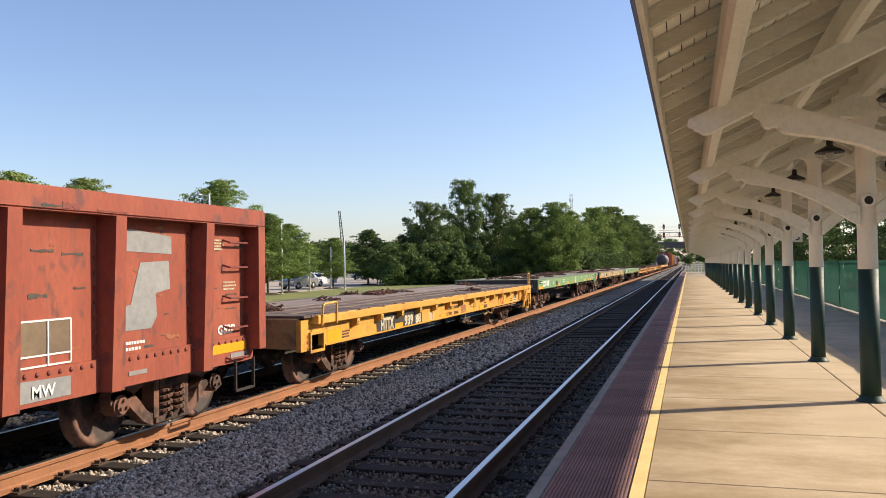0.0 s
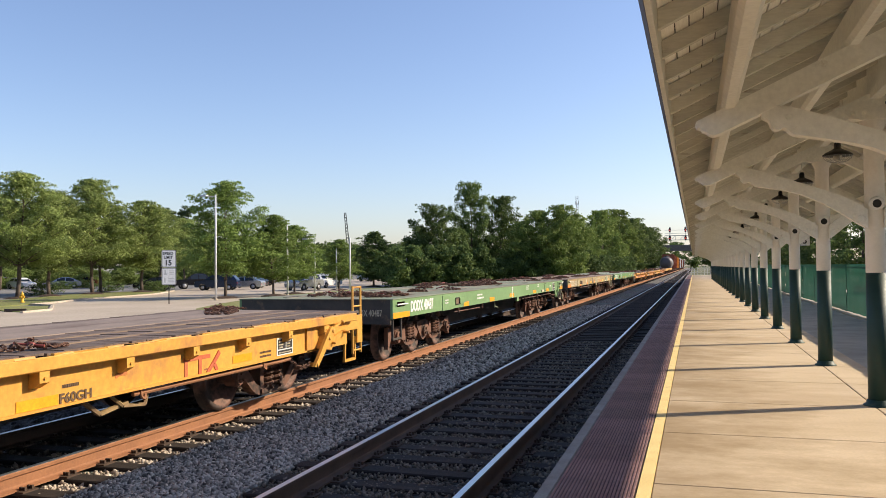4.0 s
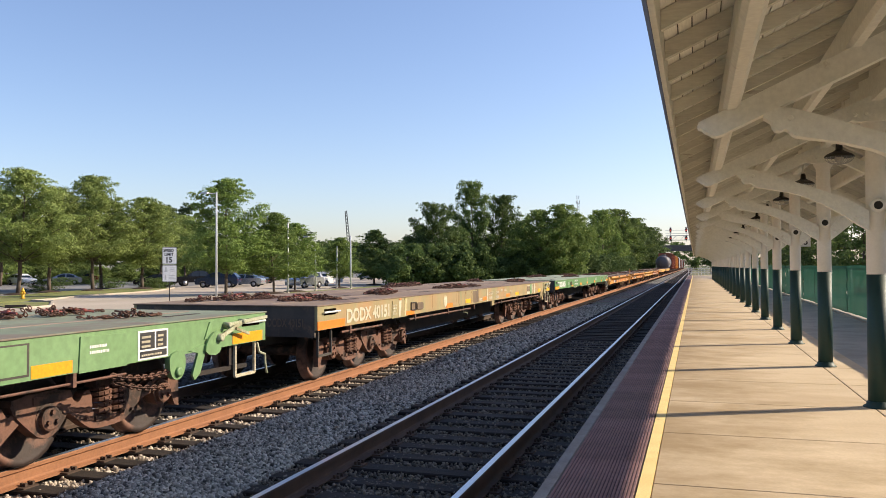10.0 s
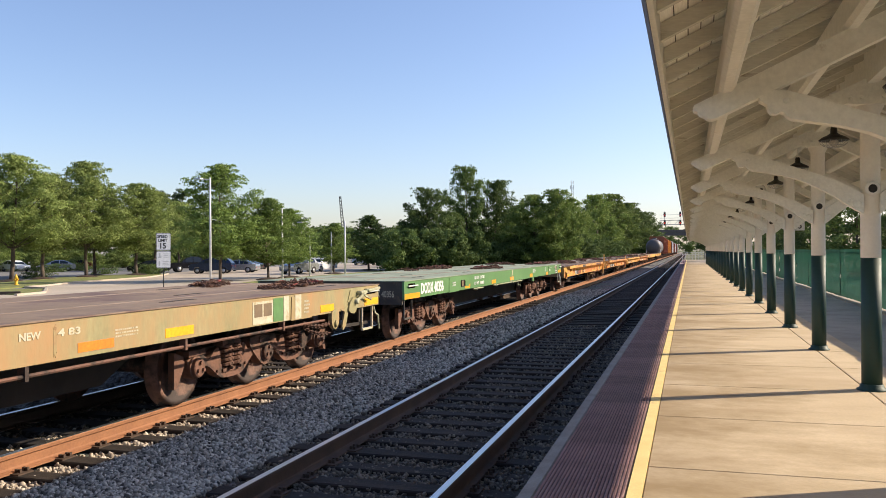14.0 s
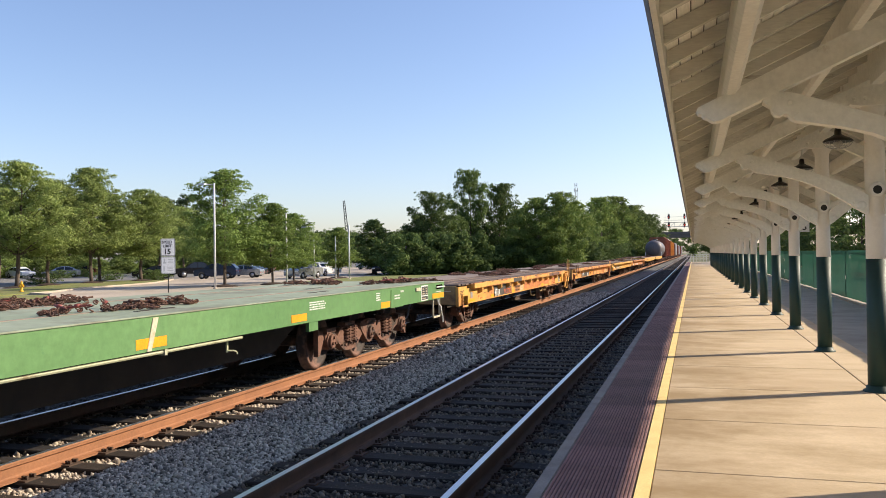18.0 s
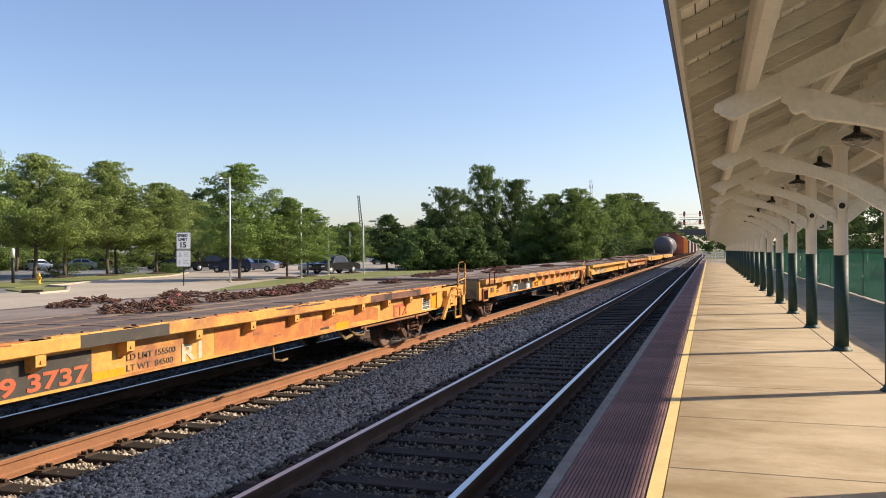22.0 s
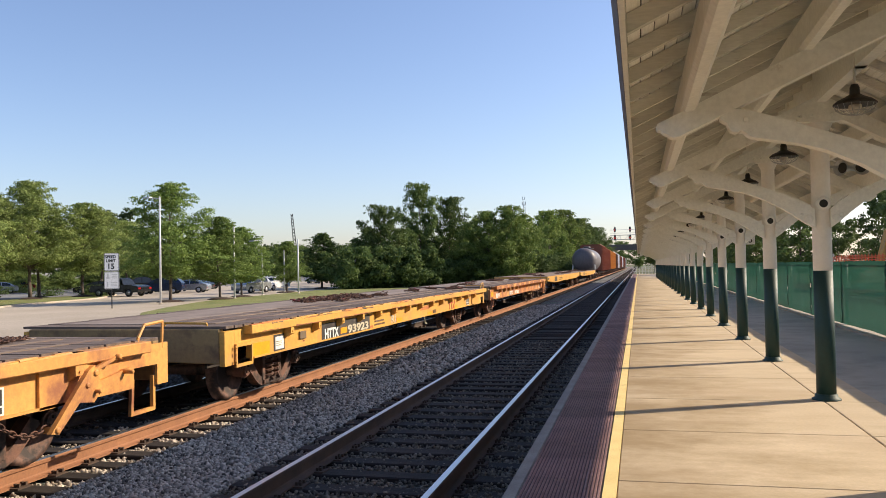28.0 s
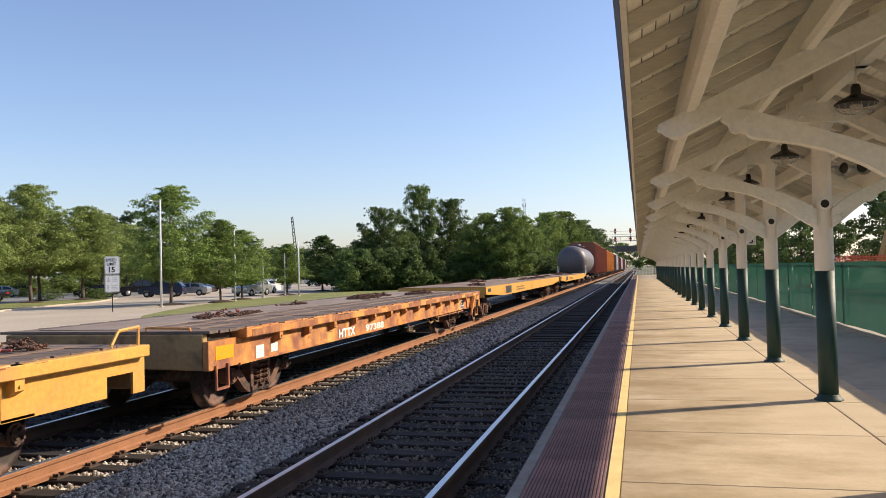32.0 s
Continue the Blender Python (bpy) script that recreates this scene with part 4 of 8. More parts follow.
def frame_mesh_2(s):
    """Cast side frame of a two-axle truck, for wheels 1.74 m apart."""
    bm = bm_new()
    x0, x1 = sorted((0.93 * s, 1.06 * s))
    # upper chord, columns, lower chord and diagonals leave the window for the springs
    prism(bm, [(-1.02, 0.50), (-0.98, 0.58), (-0.72, 0.61), (-0.42, 0.73), (0.42, 0.73), (0.72, 0.61), (0.98, 0.58), (1.02, 0.50), (0.74, 0.46), (0.45, 0.58), (-0.45, 0.58), (-0.74, 0.46)], x0, x1, "x")
    for k in (1, -1):
        sling = rounded([(0.80, 0.56), (0.66, 0.53), (0.52, 0.40), (0.40, 0.27), (0.26, 0.23), (0.0, 0.22), (0.0, 0.10), (0.30, 0.11), (0.46, 0.17), (0.60, 0.29), (0.74, 0.41), (0.80, 0.42)], 1, True)
        prism(bm, [(y * k, z) for y, z in sling], x0, x1, "x")
        bar(bm, (0.27 * k, 0.19), (0.27 * k, 0.60), 0.09, x0 - 0.01, x1 + 0.01)
        lathe(bm, [(0.11, 0.92 * s), (0.11, 1.08 * s), (0.09, 1.085 * s), (0.085, 1.11 * s)], 18, "x", at=(0, 0.87 * k, 0.42), smooth=False)
        for i in range(3):
            w = math.pi / 2 + 2 * math.pi / 3 * i
            lathe(bm, [(0.018, 1.11 * s), (0.018, 1.135 * s)], 6, "x", at=(0, 0.87 * k + 0.052 * math.cos(w), 0.42 + 0.052 * math.sin(w)), smooth=False)
        box(bm, x0, x1, 0.87 * k - 0.13, 0.87 * k + 0.13, 0.44, 0.56)
    box(bm, x0 - 0.02, x1 + 0.03, -0.30, 0.30, 0.135, 0.195)
    box(bm, x0, x1 + 0.02, -0.22, 0.22, 0.50, 0.62)
    return mesh_of("side_frame", bm, M["cast"])


bm = bm_new()
helix(bm, 0, 0, 0.19, 0.52, 0.082, 0.021, 4.5, 12)
SPRING_2 = mesh_of("coil_spring", bm, M["cast"])
FRAME_2 = [frame_mesh_2(1), frame_mesh_2(-1)]


def frame_mesh_3(s):
    """Cast side frame of a three-axle truck, wheels 1.65 m apart, y from the middle axle: a cradle for the springs on either side of it."""
    bm = bm_new()
    x0, x1 = sorted((0.93 * s, 1.05 * s))
    cradle = [(1.80, 0.57), (1.52, 0.60), (1.42, 0.55), (1.36, 0.50), (1.29, 0.54), (1.22, 0.62), (1.10, 0.63), (1.08, 0.35), (0.62, 0.34), (0.60, 0.62), (0.50, 0.63), (0.45, 0.54), (0.40, 0.52), (0.30, 0.62), (0.18, 0.68),
              (0.08, 0.64), (0.22, 0.50), (0.42, 0.36), (0.54, 0.27), (0.66, 0.23), (1.00, 0.23), (1.14, 0.27), (1.28, 0.38), (1.40, 0.44), (1.54, 0.46), (1.80, 0.47)]
    for k in (1, -1):
        o = [(y * k, z) for y, z in rounded(cradle, 1, True)]
        prism(bm, o, x0 + (0.004 if k > 0 else 0), x1 - (0.004 if k > 0 else 0), "x")
        box(bm, x0 - 0.01, x1 + 0.015, *sorted((0.64 * k, 1.06 * k)), 0.635, 0.70)
        box(bm, x0 - 0.01, x1 + 0.02, *sorted((0.64 * k, 1.06 * k)), 0.31, 0.352)
        prism(bm, [(2.02 * k, 0.66), (1.84 * k, 0.60), (1.82 * k, 0.50), (1.96 * k, 0.26), (2.03 * k, 0.24)], x0 + 0.02, x1 - 0.02, "x")
        lathe(bm, [(0.018, 1.05 * s), (0.018, 1.075 * s)], 6, "x", at=(0, 1.18 * k, 0.34), smooth=False)
        lathe(bm, [(0.018, 1.05 * s), (0.018, 1.075 * s)], 6, "x", at=(0, 0.52 * k, 0.36), smooth=False)
    middle = rounded([(-0.40, 0.69), (0.28, 0.69), (0.33, 0.58), (0.25, 0.44), (0.12, 0.29), (-0.06, 0.26), (-0.28, 0.44), (-0.42, 0.58)], 1, True)
    prism(bm, middle, x0 + 0.01, x1 + 0.02, "x")
    for y in (-1.65, 0, 1.65):
        lathe(bm, [(0.135, 0.93 * s), (0.135, 1.075 * s), (0.115, 1.08 * s), (0.112, 1.12 * s), (0.095, 1.13 * s)], 20, "x", at=(0, y, 0.45), smooth=False)
        for i in range(3):
            w = math.pi / 2 + 2 * math.pi / 3 * i
            lathe(bm, [(0.024, 1.13 * s), (0.024, 1.155 * s)], 6, "x", at=(0, y + 0.06 * math.cos(w), 0.45 + 0.06 * math.sin(w)), smooth=False)
        bar(bm, (y - 0.17, 0.62), (y + 0.17, 0.63), 0.07, x0 - 0.01, x1 + 0.03)
    return mesh_of("side_frame", bm, M["cast"])


bm = bm_new()
helix(bm, 0, 0, 0.355, 0.635, 0.088, 0.024, 5, 12)
SPRING_3 = mesh_of("coil_spring", bm, M["cast"])
FRAME_3 = [frame_mesh_3(1), frame_mesh_3(-1)]


def add_springs(side_frame, sx, three):
    for y in ((-0.955, -0.745, 0.745, 0.955) if three else (-0.115, 0.115)):
        part("coil_spring", SPRING_3 if three else SPRING_2, None, side_frame, m=pose((1.03 if three else 1.05) * sx, y, 0))


bm = bm_new()
box(bm, -1.0, 1.0, -0.16, 0.16, 0.35, 0.62)
BOLSTER = mesh_of("bolster", bm, M["under"])
bm = bm_new()
box(bm, -0.95, 0.95, -1.5, 1.5, 0.48, 0.64)
BOLSTER_3 = mesh_of("bolster", bm, M["under"])
bm = bm_new()
tube(bm, (0, -0.74, 0.83), (0, 0.1, 0.83), 0.13, seg=10)
box(bm, -0.16, 0.16, -0.92, -0.72, 0.70, 0.96)
box(bm, 0.05, 0.17, -1.02, -0.9, 0.72, 0.94)
COUPLER = mesh_of("coupler", bm, M["cast"])
bm = bm_new()
pipe(bm, [(0.32, -0.05, 0.66), (0.34, -0.22, 0.62), (0.36, -0.36, 0.45), (0.36, -0.5, 0.36), (0.33, -0.62, 0.38)], 0.022, 6)
HOSE = mesh_of("air_hose", bm, M["under"])


def trucks(car, length, three=False, ends=(0, 1), springs=True):
    for e in ends:
        mid = (3.1 if three else 2.2)
        y = mid if e == 0 else length - mid
        for f, sx in zip(FRAME_3 if three else FRAME_2, (1, -1)):
            o = part("side_frame", f, None, car, m=pose(0, y, 0))
            if springs and sx > 0:
                add_springs(o, sx, three)
        part("bolster", BOLSTER_3 if three else BOLSTER, None, car, m=pose(0, y, 0))
        for d in ((-1.65, 0, 1.65) if three else (-0.87, 0.87)):
            r = 0.45 if three else 0.42
            w = part("wheelset", WHEEL_45 if three else WHEEL_42, None, car, m=pose(0, y + d, r))
            WHEELS.append((w, y + d, r))
    part("coupler", COUPLER, None, car)
    part("coupler", COUPLER, None, car, m=pose(0, length, 0, 0, 0, 180))
    part("air_hose", HOSE, None, car)
    part("air_hose", HOSE, None, car, m=pose(0, length, 0, 0, 0, 180))


SIDE = pose(0, 0, 0) @ Matrix(((0, 0, 1, 0), (1, 0, 0, 0), (0, 1, 0, 0), (0, 0, 0, 1)))    # letters read along +y on a face towards +x
END = Matrix(((1, 0, 0, 0), (0, 0, -1, 0), (0, 1, 0, 0), (0, 0, 0, 1)))                     # letters on a face towards -y


def write(car, s, size, y, z, x, material, stretch=1.0, parent=None):
    return part("lettering", letters(s, size, material, stretch), None, parent or car, m=pose(x + 0.003, y, z) @ SIDE)


def patch(car, y0, y1, z0, z1, x, material, name="paint_patch", lift=0.004, label=""):
    bm = bm_new()
    box(bm, x - 0.003, x + lift, y0, y1, z0, z1)
    return part(name, bm, material, car, label)


def stripe(car, y, z0, z1, w, lean, x, material):
    bm = bm_new()
    prism(bm, [(y, z0), (y + w * 0.8, z0), (y + w + lean, z1), (y + lean, z1)], x - 0.003, x + 0.004, "x")
    return part("seam_stripe", bm, material, car)


def stencil(car, y, z, w, h, x, material, rows=3, seed=0):
    """Small writing that cannot be read: bars of its size."""
    rs = random.Random(seed)
    bm = bm_new()
    for i in range(rows):
        zz = z + h * (rows - 1 - i) / rows
        yy = y
        while yy < y + w * rs.uniform(0.75, 1.0):
            k = rs.uniform(0.03, 0.09) * w
            box(bm, x - 0.002, x + 0.003, yy, min(yy + k, y + w), zz, zz + h / rows * 0.5)
            yy += k + 0.025 * w
    return tagged(part("stencilled_writing", bm, material, car), kind="stuff")


def say(car, text, y0, y1, z0, z1, x, material, bold=0.03):
    """Letters drawn to fill a stretch of a car's side."""
    me = letters(text, 0.25, material, 1.0, bold)
    xs, ys = [v.co.x for v in me.vertices], [v.co.y for v in me.vertices]
    for v in me.vertices:
        v.co.x = (v.co.x - min(xs)) * (y1 - y0) / (max(xs) - min(xs))
        v.co.y = (v.co.y - min(ys)) * (z1 - z0) / (max(ys) - min(ys))
    return part("lettering", me, None, car, m=pose(x + 0.003, y0, z0) @ SIDE)


def links(bm, a, b, sag, wire=0.009):
    """A slack chain between two points."""
    a, b = Vector(a), Vector(b)
    n = max(4, int((b - a).length * (1 + sag) / 0.055))
    mid = [a.lerp(b, (i + 0.5) / n) - Vector((0, 0, sag * 4 * ((i + 0.5) / n) * (1 - (i + 0.5) / n))) for i in range(n)]
    for i, c in enumerate(mid):
        d = (mid[min(i + 1, n - 1)] - mid[max(i - 1, 0)]).normalized()
        w = Vector((1, 0, 0)) if i % 2 else d.cross(Vector((1, 0, 0))).normalized()
        pipe(bm, [c + d * 0.042 * math.cos(2 * math.pi * j / 8) + w * 0.024 * math.sin(2 * math.pi * j / 8) for j in range(9)], wire, 4)


def test_panel(car, y0, y1, z0, z1, x, seed):
    """A black panel in three fields with white borders and small writing."""
    patch(car, y0, y1, z0, z1, x, M["white_paint"])
    w, h = y1 - y0, z1 - z0
    for a, b, c, d in ((0.06, 0.53, 0.36, 0.93), (0.59, 0.94, 0.36, 0.93), (0.06, 0.94, 0.07, 0.29)):
        patch(car, y0 + w * a, y0 + w * b, z0 + h * c, z0 + h * d, x + 0.004, M["black_paint"])
        stencil(car, y0 + w * (a + 0.04), z0 + h * (c + 0.06), w * (b - a - 0.14), h * (d - c - 0.1), x + 0.008, M["faded_white"], 1 if d < 0.4 else 3, seed)


LAYER = itertools.count()


def ragged(car, y0, y1, z0, z1, x, material, seed, name="paint_patch", lift=0.0035, rough=0.1):
    """A patch of paint with an uneven outline."""
    rs = random.Random(seed)
    n = 7
    up = [(y0 + (y1 - y0) * i / n, z1 - rs.uniform(0, rough) * (z1 - z0)) for i in range(n + 1)]
    lo = [(y1 - (y1 - y0) * i / n, z0 + rs.uniform(0, rough) * (z1 - z0)) for i in range(n + 1)]
    bm = bm_new()
    prism(bm, up + lo, x - 0.003, x + (0.00085 + 0.00023 * (next(LAYER) % 11) if name.startswith("rust") else lift), "x")
    return part(name, bm, material, car)


def chain_mesh(seed, count=150, length=1.6):
    """A heap of tie-down chain."""
    rs = random.Random(seed)
    bm = bm_new()
    x, y = 0.0, -length / 2
    for i in range(count):
        x += rs.uniform(-0.13, 0.13)
        x = max(-0.26, min(0.26, x))
        y += rs.uniform(-0.055, 0.055) + length / count
        c = Vector((x, y, 0.016 + rs.uniform(0, 0.105) * math.exp(-(x / 0.2) ** 2 - (y / (0.42 * length)) ** 2)))
        q = Euler((rs.uniform(-0.8, 0.8), rs.uniform(-0.8, 0.8), rs.uniform(0, 6.28))).to_quaternion()
        a, b, k = 0.034, 0.020, 8
        pts = [c + q @ Vector((a * math.cos(2 * math.pi * j / k), b * math.sin(2 * math.pi * j / k), 0)) for j in range(k + 1)]
        pts = [Vector((p.x, p.y, max(0.014, p.z))) for p in pts]
        pipe(bm, pts, 0.0075, 4)
    return mesh_of("tie_down_chain", bm, M["chain"])


def binder_mesh():
    """The ratchet lever that tightens a chain."""
    bm = bm_new()
    tube(bm, (-0.15, 0, 0.025), (0.11, 0.025, 0.035), 0.012, seg=6)
    lathe(bm, [(0.015, 0.015), (0.03, 0.02), (0.03, 0.05), (0.015, 0.055)], 8, at=(0.0, 0.015, 0))
    return mesh_of("chain_binder", bm, M["chain"])


CHAINS, CLUMPS, BINDER = [chain_mesh(i) for i in range(5)], [chain_mesh(20 + i, 62, 0.45) for i in range(4)], binder_mesh()
M["red_binder"] = surf("red_binder", (0.27, 0.06, 0.045), (0.19, 0.045, 0.035), 0.6, scale=5, fine=30, bump=0.1, rust=(0.14, 0.06, 0.04), rust_at=0.58, rust_scale=6)
RED_BINDER = BINDER.copy()
RED_BINDER.materials.clear()
RED_BINDER.materials.append(M["red_binder"])


def chains(s0, length, z, seed, heaps):
    """Lay chain on a car's deck: heaps as (from, to, across), or a number of heaps strewn about."""
    rs = random.Random(seed)
    if isinstance(heaps, int):
        heaps = [(y, y + rs.uniform(0.6, 1.6), rs.choice((-1.1, -0.6, 0.4, 0.8))) for y in (1.2 + (length - 3.4) * (i + rs.uniform(0.1, 0.9)) / heaps for i in range(heaps))]
    for y0, y1, x in heaps:
        long = y1 - y0 > 0.7
        n = max(1, round((y1 - y0) / 0.8)) if long else 1
        for k in range(n):
            y = y0 + (y1 - y0) * (k + 0.5) / n
            me = CHAINS[rs.randrange(5)] if long else CLUMPS[rs.randrange(4)]
            c = solid("tie_down_chain", me, None, "heap of rusty tie-down chain lying on the car's deck" if long else "small clump of rusty chain lying on the car's deck", "chain", group="chains on the flat cars")
            for _ in range(4 if long else 1):
                part("chain_binder", RED_BINDER if rs.random() < 0.42 else BINDER, None, c, m=pose(rs.uniform(-0.2, 0.2), rs.uniform(-0.5, 0.5) if long else rs.uniform(-0.1, 0.1), rs.uniform(0.0, 0.05), rs.uniform(-14, 14), rs.uniform(-14, 14), rs.uniform(0, 180)))
            on_train(c, s0 + y, max(-1.2, min(1.2, x + rs.uniform(-0.14, 0.14))), z, rs.uniform(-22, 22))


HALF = 1.535          # half the width of the heavy cars
OUT = 1.60            # and of the plank cars, over their top chords


def ttx_car(s0, length, paint, deck_label, marks, seed):
    """A flat car with a plank deck and stake pockets along its yellow sills."""
    rs = random.Random(seed)
    car = on_train(thing("flat_car", deck_label, "flat car", group="cars of the freight train"), s0)
    for s in (1, -1):
        bm = bm_new()
        whole = marks.get("stand") == "none"
        box(bm, *sorted((1.40 * s, 1.47 * s)), 0.0 if whole else 0.71, length - 1.30, 0.65, 1.0)
        box(bm, *sorted((1.40 * s, 1.50 * s)), 0.76, length - 1.60, 0.645, 0.668)
        if not whole:
            box(bm, *sorted((1.40 * s, 1.47 * s)), 0.0, 0.26, 0.62, 1.06)
            box(bm, *sorted((1.40 * s, 1.47 * s)), 0.262, 0.708, 0.87, 1.06)
        web = part("side_sill", bm, M[paint], car)
        bm = bm_new()
        box(bm, *sorted((1.36 * s, OUT * s)), marks.get("chord", 0.3), length - {"low": 0.05, "posts": 1.98}.get(marks.get("stand"), 0.45), 0.99, 1.105)
        bmesh.ops.bevel(bm, geom=[e for e in bm.edges], offset=0.008, segments=1, affect="EDGES")
        part("top_chord", bm, M[paint], car)
        bm = bm_new()
        hull8(bm, [(1.471 * s, -0.05, 0.845), (1.50 * s, -0.05, 0.845), (1.50 * s, 0.05, 0.845), (1.471 * s, 0.05, 0.845)], [(1.471 * s, -0.055, 0.895), ((OUT - 0.012) * s, -0.055, 0.895), ((OUT - 0.012) * s, 0.055, 0.895), (1.471 * s, 0.055, 0.895)])
        box(bm, *sorted((1.471 * s, (OUT - 0.012) * s)), -0.055, 0.055, 0.895, 0.989)
        lathe(bm, [(0.014, (OUT - 0.012) * s), (0.014, OUT * s)], 6, "x", at=(0, 0.0, 0.93))
        pocket = mesh_of("stake_pocket", bm, M[paint])
        bm = bm_new()
        box(bm, *sorted(((OUT - 0.10) * s, (OUT - 0.02) * s)), -0.075, 0.075, 1.100, 1.1075)
        socket = mesh_of("stake_socket", bm, M["hole"])
        y0 = marks.get("chord", 0.3)
        y, k = 1.82, 0
        while y < length - 1.4:
            part("stake_pocket", pocket, None, car, m=pose(0, y, 0))
            part("stake_socket", socket, None, car, m=pose(0, y, 0))
            bm = bm_new()
            y1 = y - 0.11
            for i in range(4):
                a, b = y0 + (y1 - y0) * i / 4, y0 + (y1 - y0) * (i + 1) / 4
                h = 1.118 + rs.uniform(-0.004, 0.006)
                hull8(bm, [((OUT - 0.045) * s, a, 1.104), ((OUT - rs.uniform(-0.004, 0.012)) * s, a, 1.104), ((OUT - rs.uniform(-0.004, 0.012)) * s, b, 1.104), ((OUT - 0.045) * s, b, 1.104)],
                      [((OUT - 0.045) * s, a, h), ((OUT - 0.006) * s, a, h), ((OUT - 0.006) * s, b, h), ((OUT - 0.045) * s, b, h)])
            if s > 0:
                part("edge_lip", bm, M["rust_orange"] if seed > 11 and k % 3 == 0 else M[paint], car)
            else:
                bm.free()
            y0 = y + 0.10
            y += 1.07
            k += 1
    # ends
    for y0, y1 in ((0.0, 0.12), (length - 0.12, length)):
        bm = bm_new()
        prism(bm, [(-1.395, 0.65), (-0.50, 0.67), (-0.36, 0.75), (-0.34, 0.93), (0.34, 0.93), (0.36, 0.75), (0.50, 0.67), (1.395, 0.65), (1.395, 1.09), (-1.395, 1.09)], y0, y1)
        bmesh.ops.bevel(bm, geom=bm.edges[:], offset=0.012, segments=1, affect="EDGES")
        part("end_sill", bm, M["end_grime"], car, "grimy end sill")
    bm = bm_new()
    box(bm, -0.32, 0.32, 0.12, length - 0.12, 0.55, 1.02)
    box(bm, -1.38, 1.38, 0.15, length - 0.15, 0.90, 1.085)
    prism(bm, [(3.4, 0.9), (4.8, 0.36), (length - 4.8, 0.36), (length - 3.4, 0.9)], -0.36, 0.36, "x")
    for k in range(9):
        y = 1.0 + (length - 2) * k / 8
        prism(bm, [(-1.36, 0.9), (-0.4, 0.62), (0.4, 0.62), (1.36, 0.9)], y - 0.05, y + 0.05)
    part("centre_sill", bm, M["under"], car)
    bm = bm_new()
    tube(bm, (0.55, length * 0.42, 0.66), (0.55, length * 0.42 + 1.1, 0.66), 0.2, seg=12)
    box(bm, 0.3, 0.75, length * 0.53, length * 0.53 + 0.5, 0.5, 0.85)
    pipe(bm, [(1.2, 2.5, 0.6), (1.2, length - 3.2, 0.6)], 0.02, 5)
    part("brake_gear", bm, M["under"], car)
    if marks.get("stand") != "low":
        bm = bm_new()
        pipe(bm, [(1.43, length - 5.6, 0.60), (1.43, length - 2.55, 0.59), (1.45, length - 2.40, 0.60)], 0.022, 6)
        for y in (length - 5.5, length - 3.1):
            pipe(bm, [(1.44, y, 0.66), (1.46, y, 0.56), (1.46, y + 0.05, 0.54), (1.44, y + 0.08, 0.58)], 0.016, 5)
        part("brake_rod", bm, M["rail_side"], car)
        bm = bm_new()
        links(bm, (1.45, length - 2.40, 0.60), (1.52, length - 1.92, 0.50), 0.09)
        part("brake_chain", bm, M["chain"], car)
    if marks.get("stand") != "low":
        bm = bm_new()
        pipe(bm, [(1.40, 9.0, 0.66), (1.42, 9.0, 0.44), (1.50, 9.05, 0.42), (1.50, 9.2, 0.43)], 0.016, 5)
        pipe(bm, [(1.30, 11.5, 0.62), (1.38, 11.6, 0.50), (1.40, 11.9, 0.47), (1.36, 12.0, 0.58)], 0.02, 5)
        pipe(bm, [(1.25, 11.2, 0.60), (1.32, 11.35, 0.46), (1.35, 11.7, 0.52)], 0.025, 5)
        part("release_lever", bm, M["end_grime"], car)
    else:
        bm = bm_new()
        pipe(bm, [(1.46, 9.9, 0.66), (1.47, 9.9, 0.48), (1.49, 10.0, 0.47)], 0.014, 5)
        part("release_lever", bm, M["faded_white"], car)
    # deck
    bm = bm_new()
    box(bm, -1.49, 1.49, 0.006, 0.214, 1.092, 1.125)
    plank = mesh_of("deck_plank", bm, M["plank"])
    n = int((length - 0.1) / 0.222)
    for i in range(n):
        part("deck_plank", plank, None, car, m=pose(rs.uniform(-0.03, 0.03), 0.04 + i * 0.222, rs.uniform(-0.004, 0.003)))
    bm = bm_new()
    box(bm, -1.18, 0.12, 0.35, length - 0.35, 1.119, 1.132)
    part("deck_runway", bm, M["runway"], car, "pale plate down the deck")
    for x in (0.52, 1.02):
        bm = bm_new()
        box(bm, x - 0.055, x + 0.055, 0.5, length - 0.5, 1.118, 1.131)
        part("deck_channel", bm, M["deck_brown"], car, "worn steel tie-down channel")
    # steps, grab irons, brake stand
    for s in (1, -1):
        bm = bm_new()
        x0, x1 = sorted((1.475 * s, 1.50 * s))
        if whole:
            for a, b in (((0.15, 0.70), (0.15, 0.40)), ((0.14, 0.41), (0.45, 0.41)), ((0.44, 0.40), (0.44, 0.70))):
                bar(bm, a, b, 0.03, x0, x1)
        else:
            for a, b in (((0.27, 0.86), (0.27, 0.60)), ((0.25, 0.60), (0.72, 0.60)), ((0.70, 0.60), (0.70, 0.86)), ((0.25, 0.86), (0.72, 0.86))):
                bar(bm, a, b, 0.04, x0, x1)
            for z in (0.66, 0.76, 0.84):
                lathe(bm, [(0.02, 1.50 * s), (0.016, 1.525 * s)], 6, "x", at=(0, 0.22, z))
        part("sill_step", bm, M["rust_spot"] if paint == "ttx" else M[paint], car)
        # added dark plate behind the step opening, standing in for the shade inside
        bm = bm_new()
        box(bm, *sorted((1.12 * s, 1.15 * s)), 0.13, 0.95, 0.58, 0.90)
        part("step_well", bm, M["under"], car)
        if marks.get("stand") != "low":
            bm = bm_new()
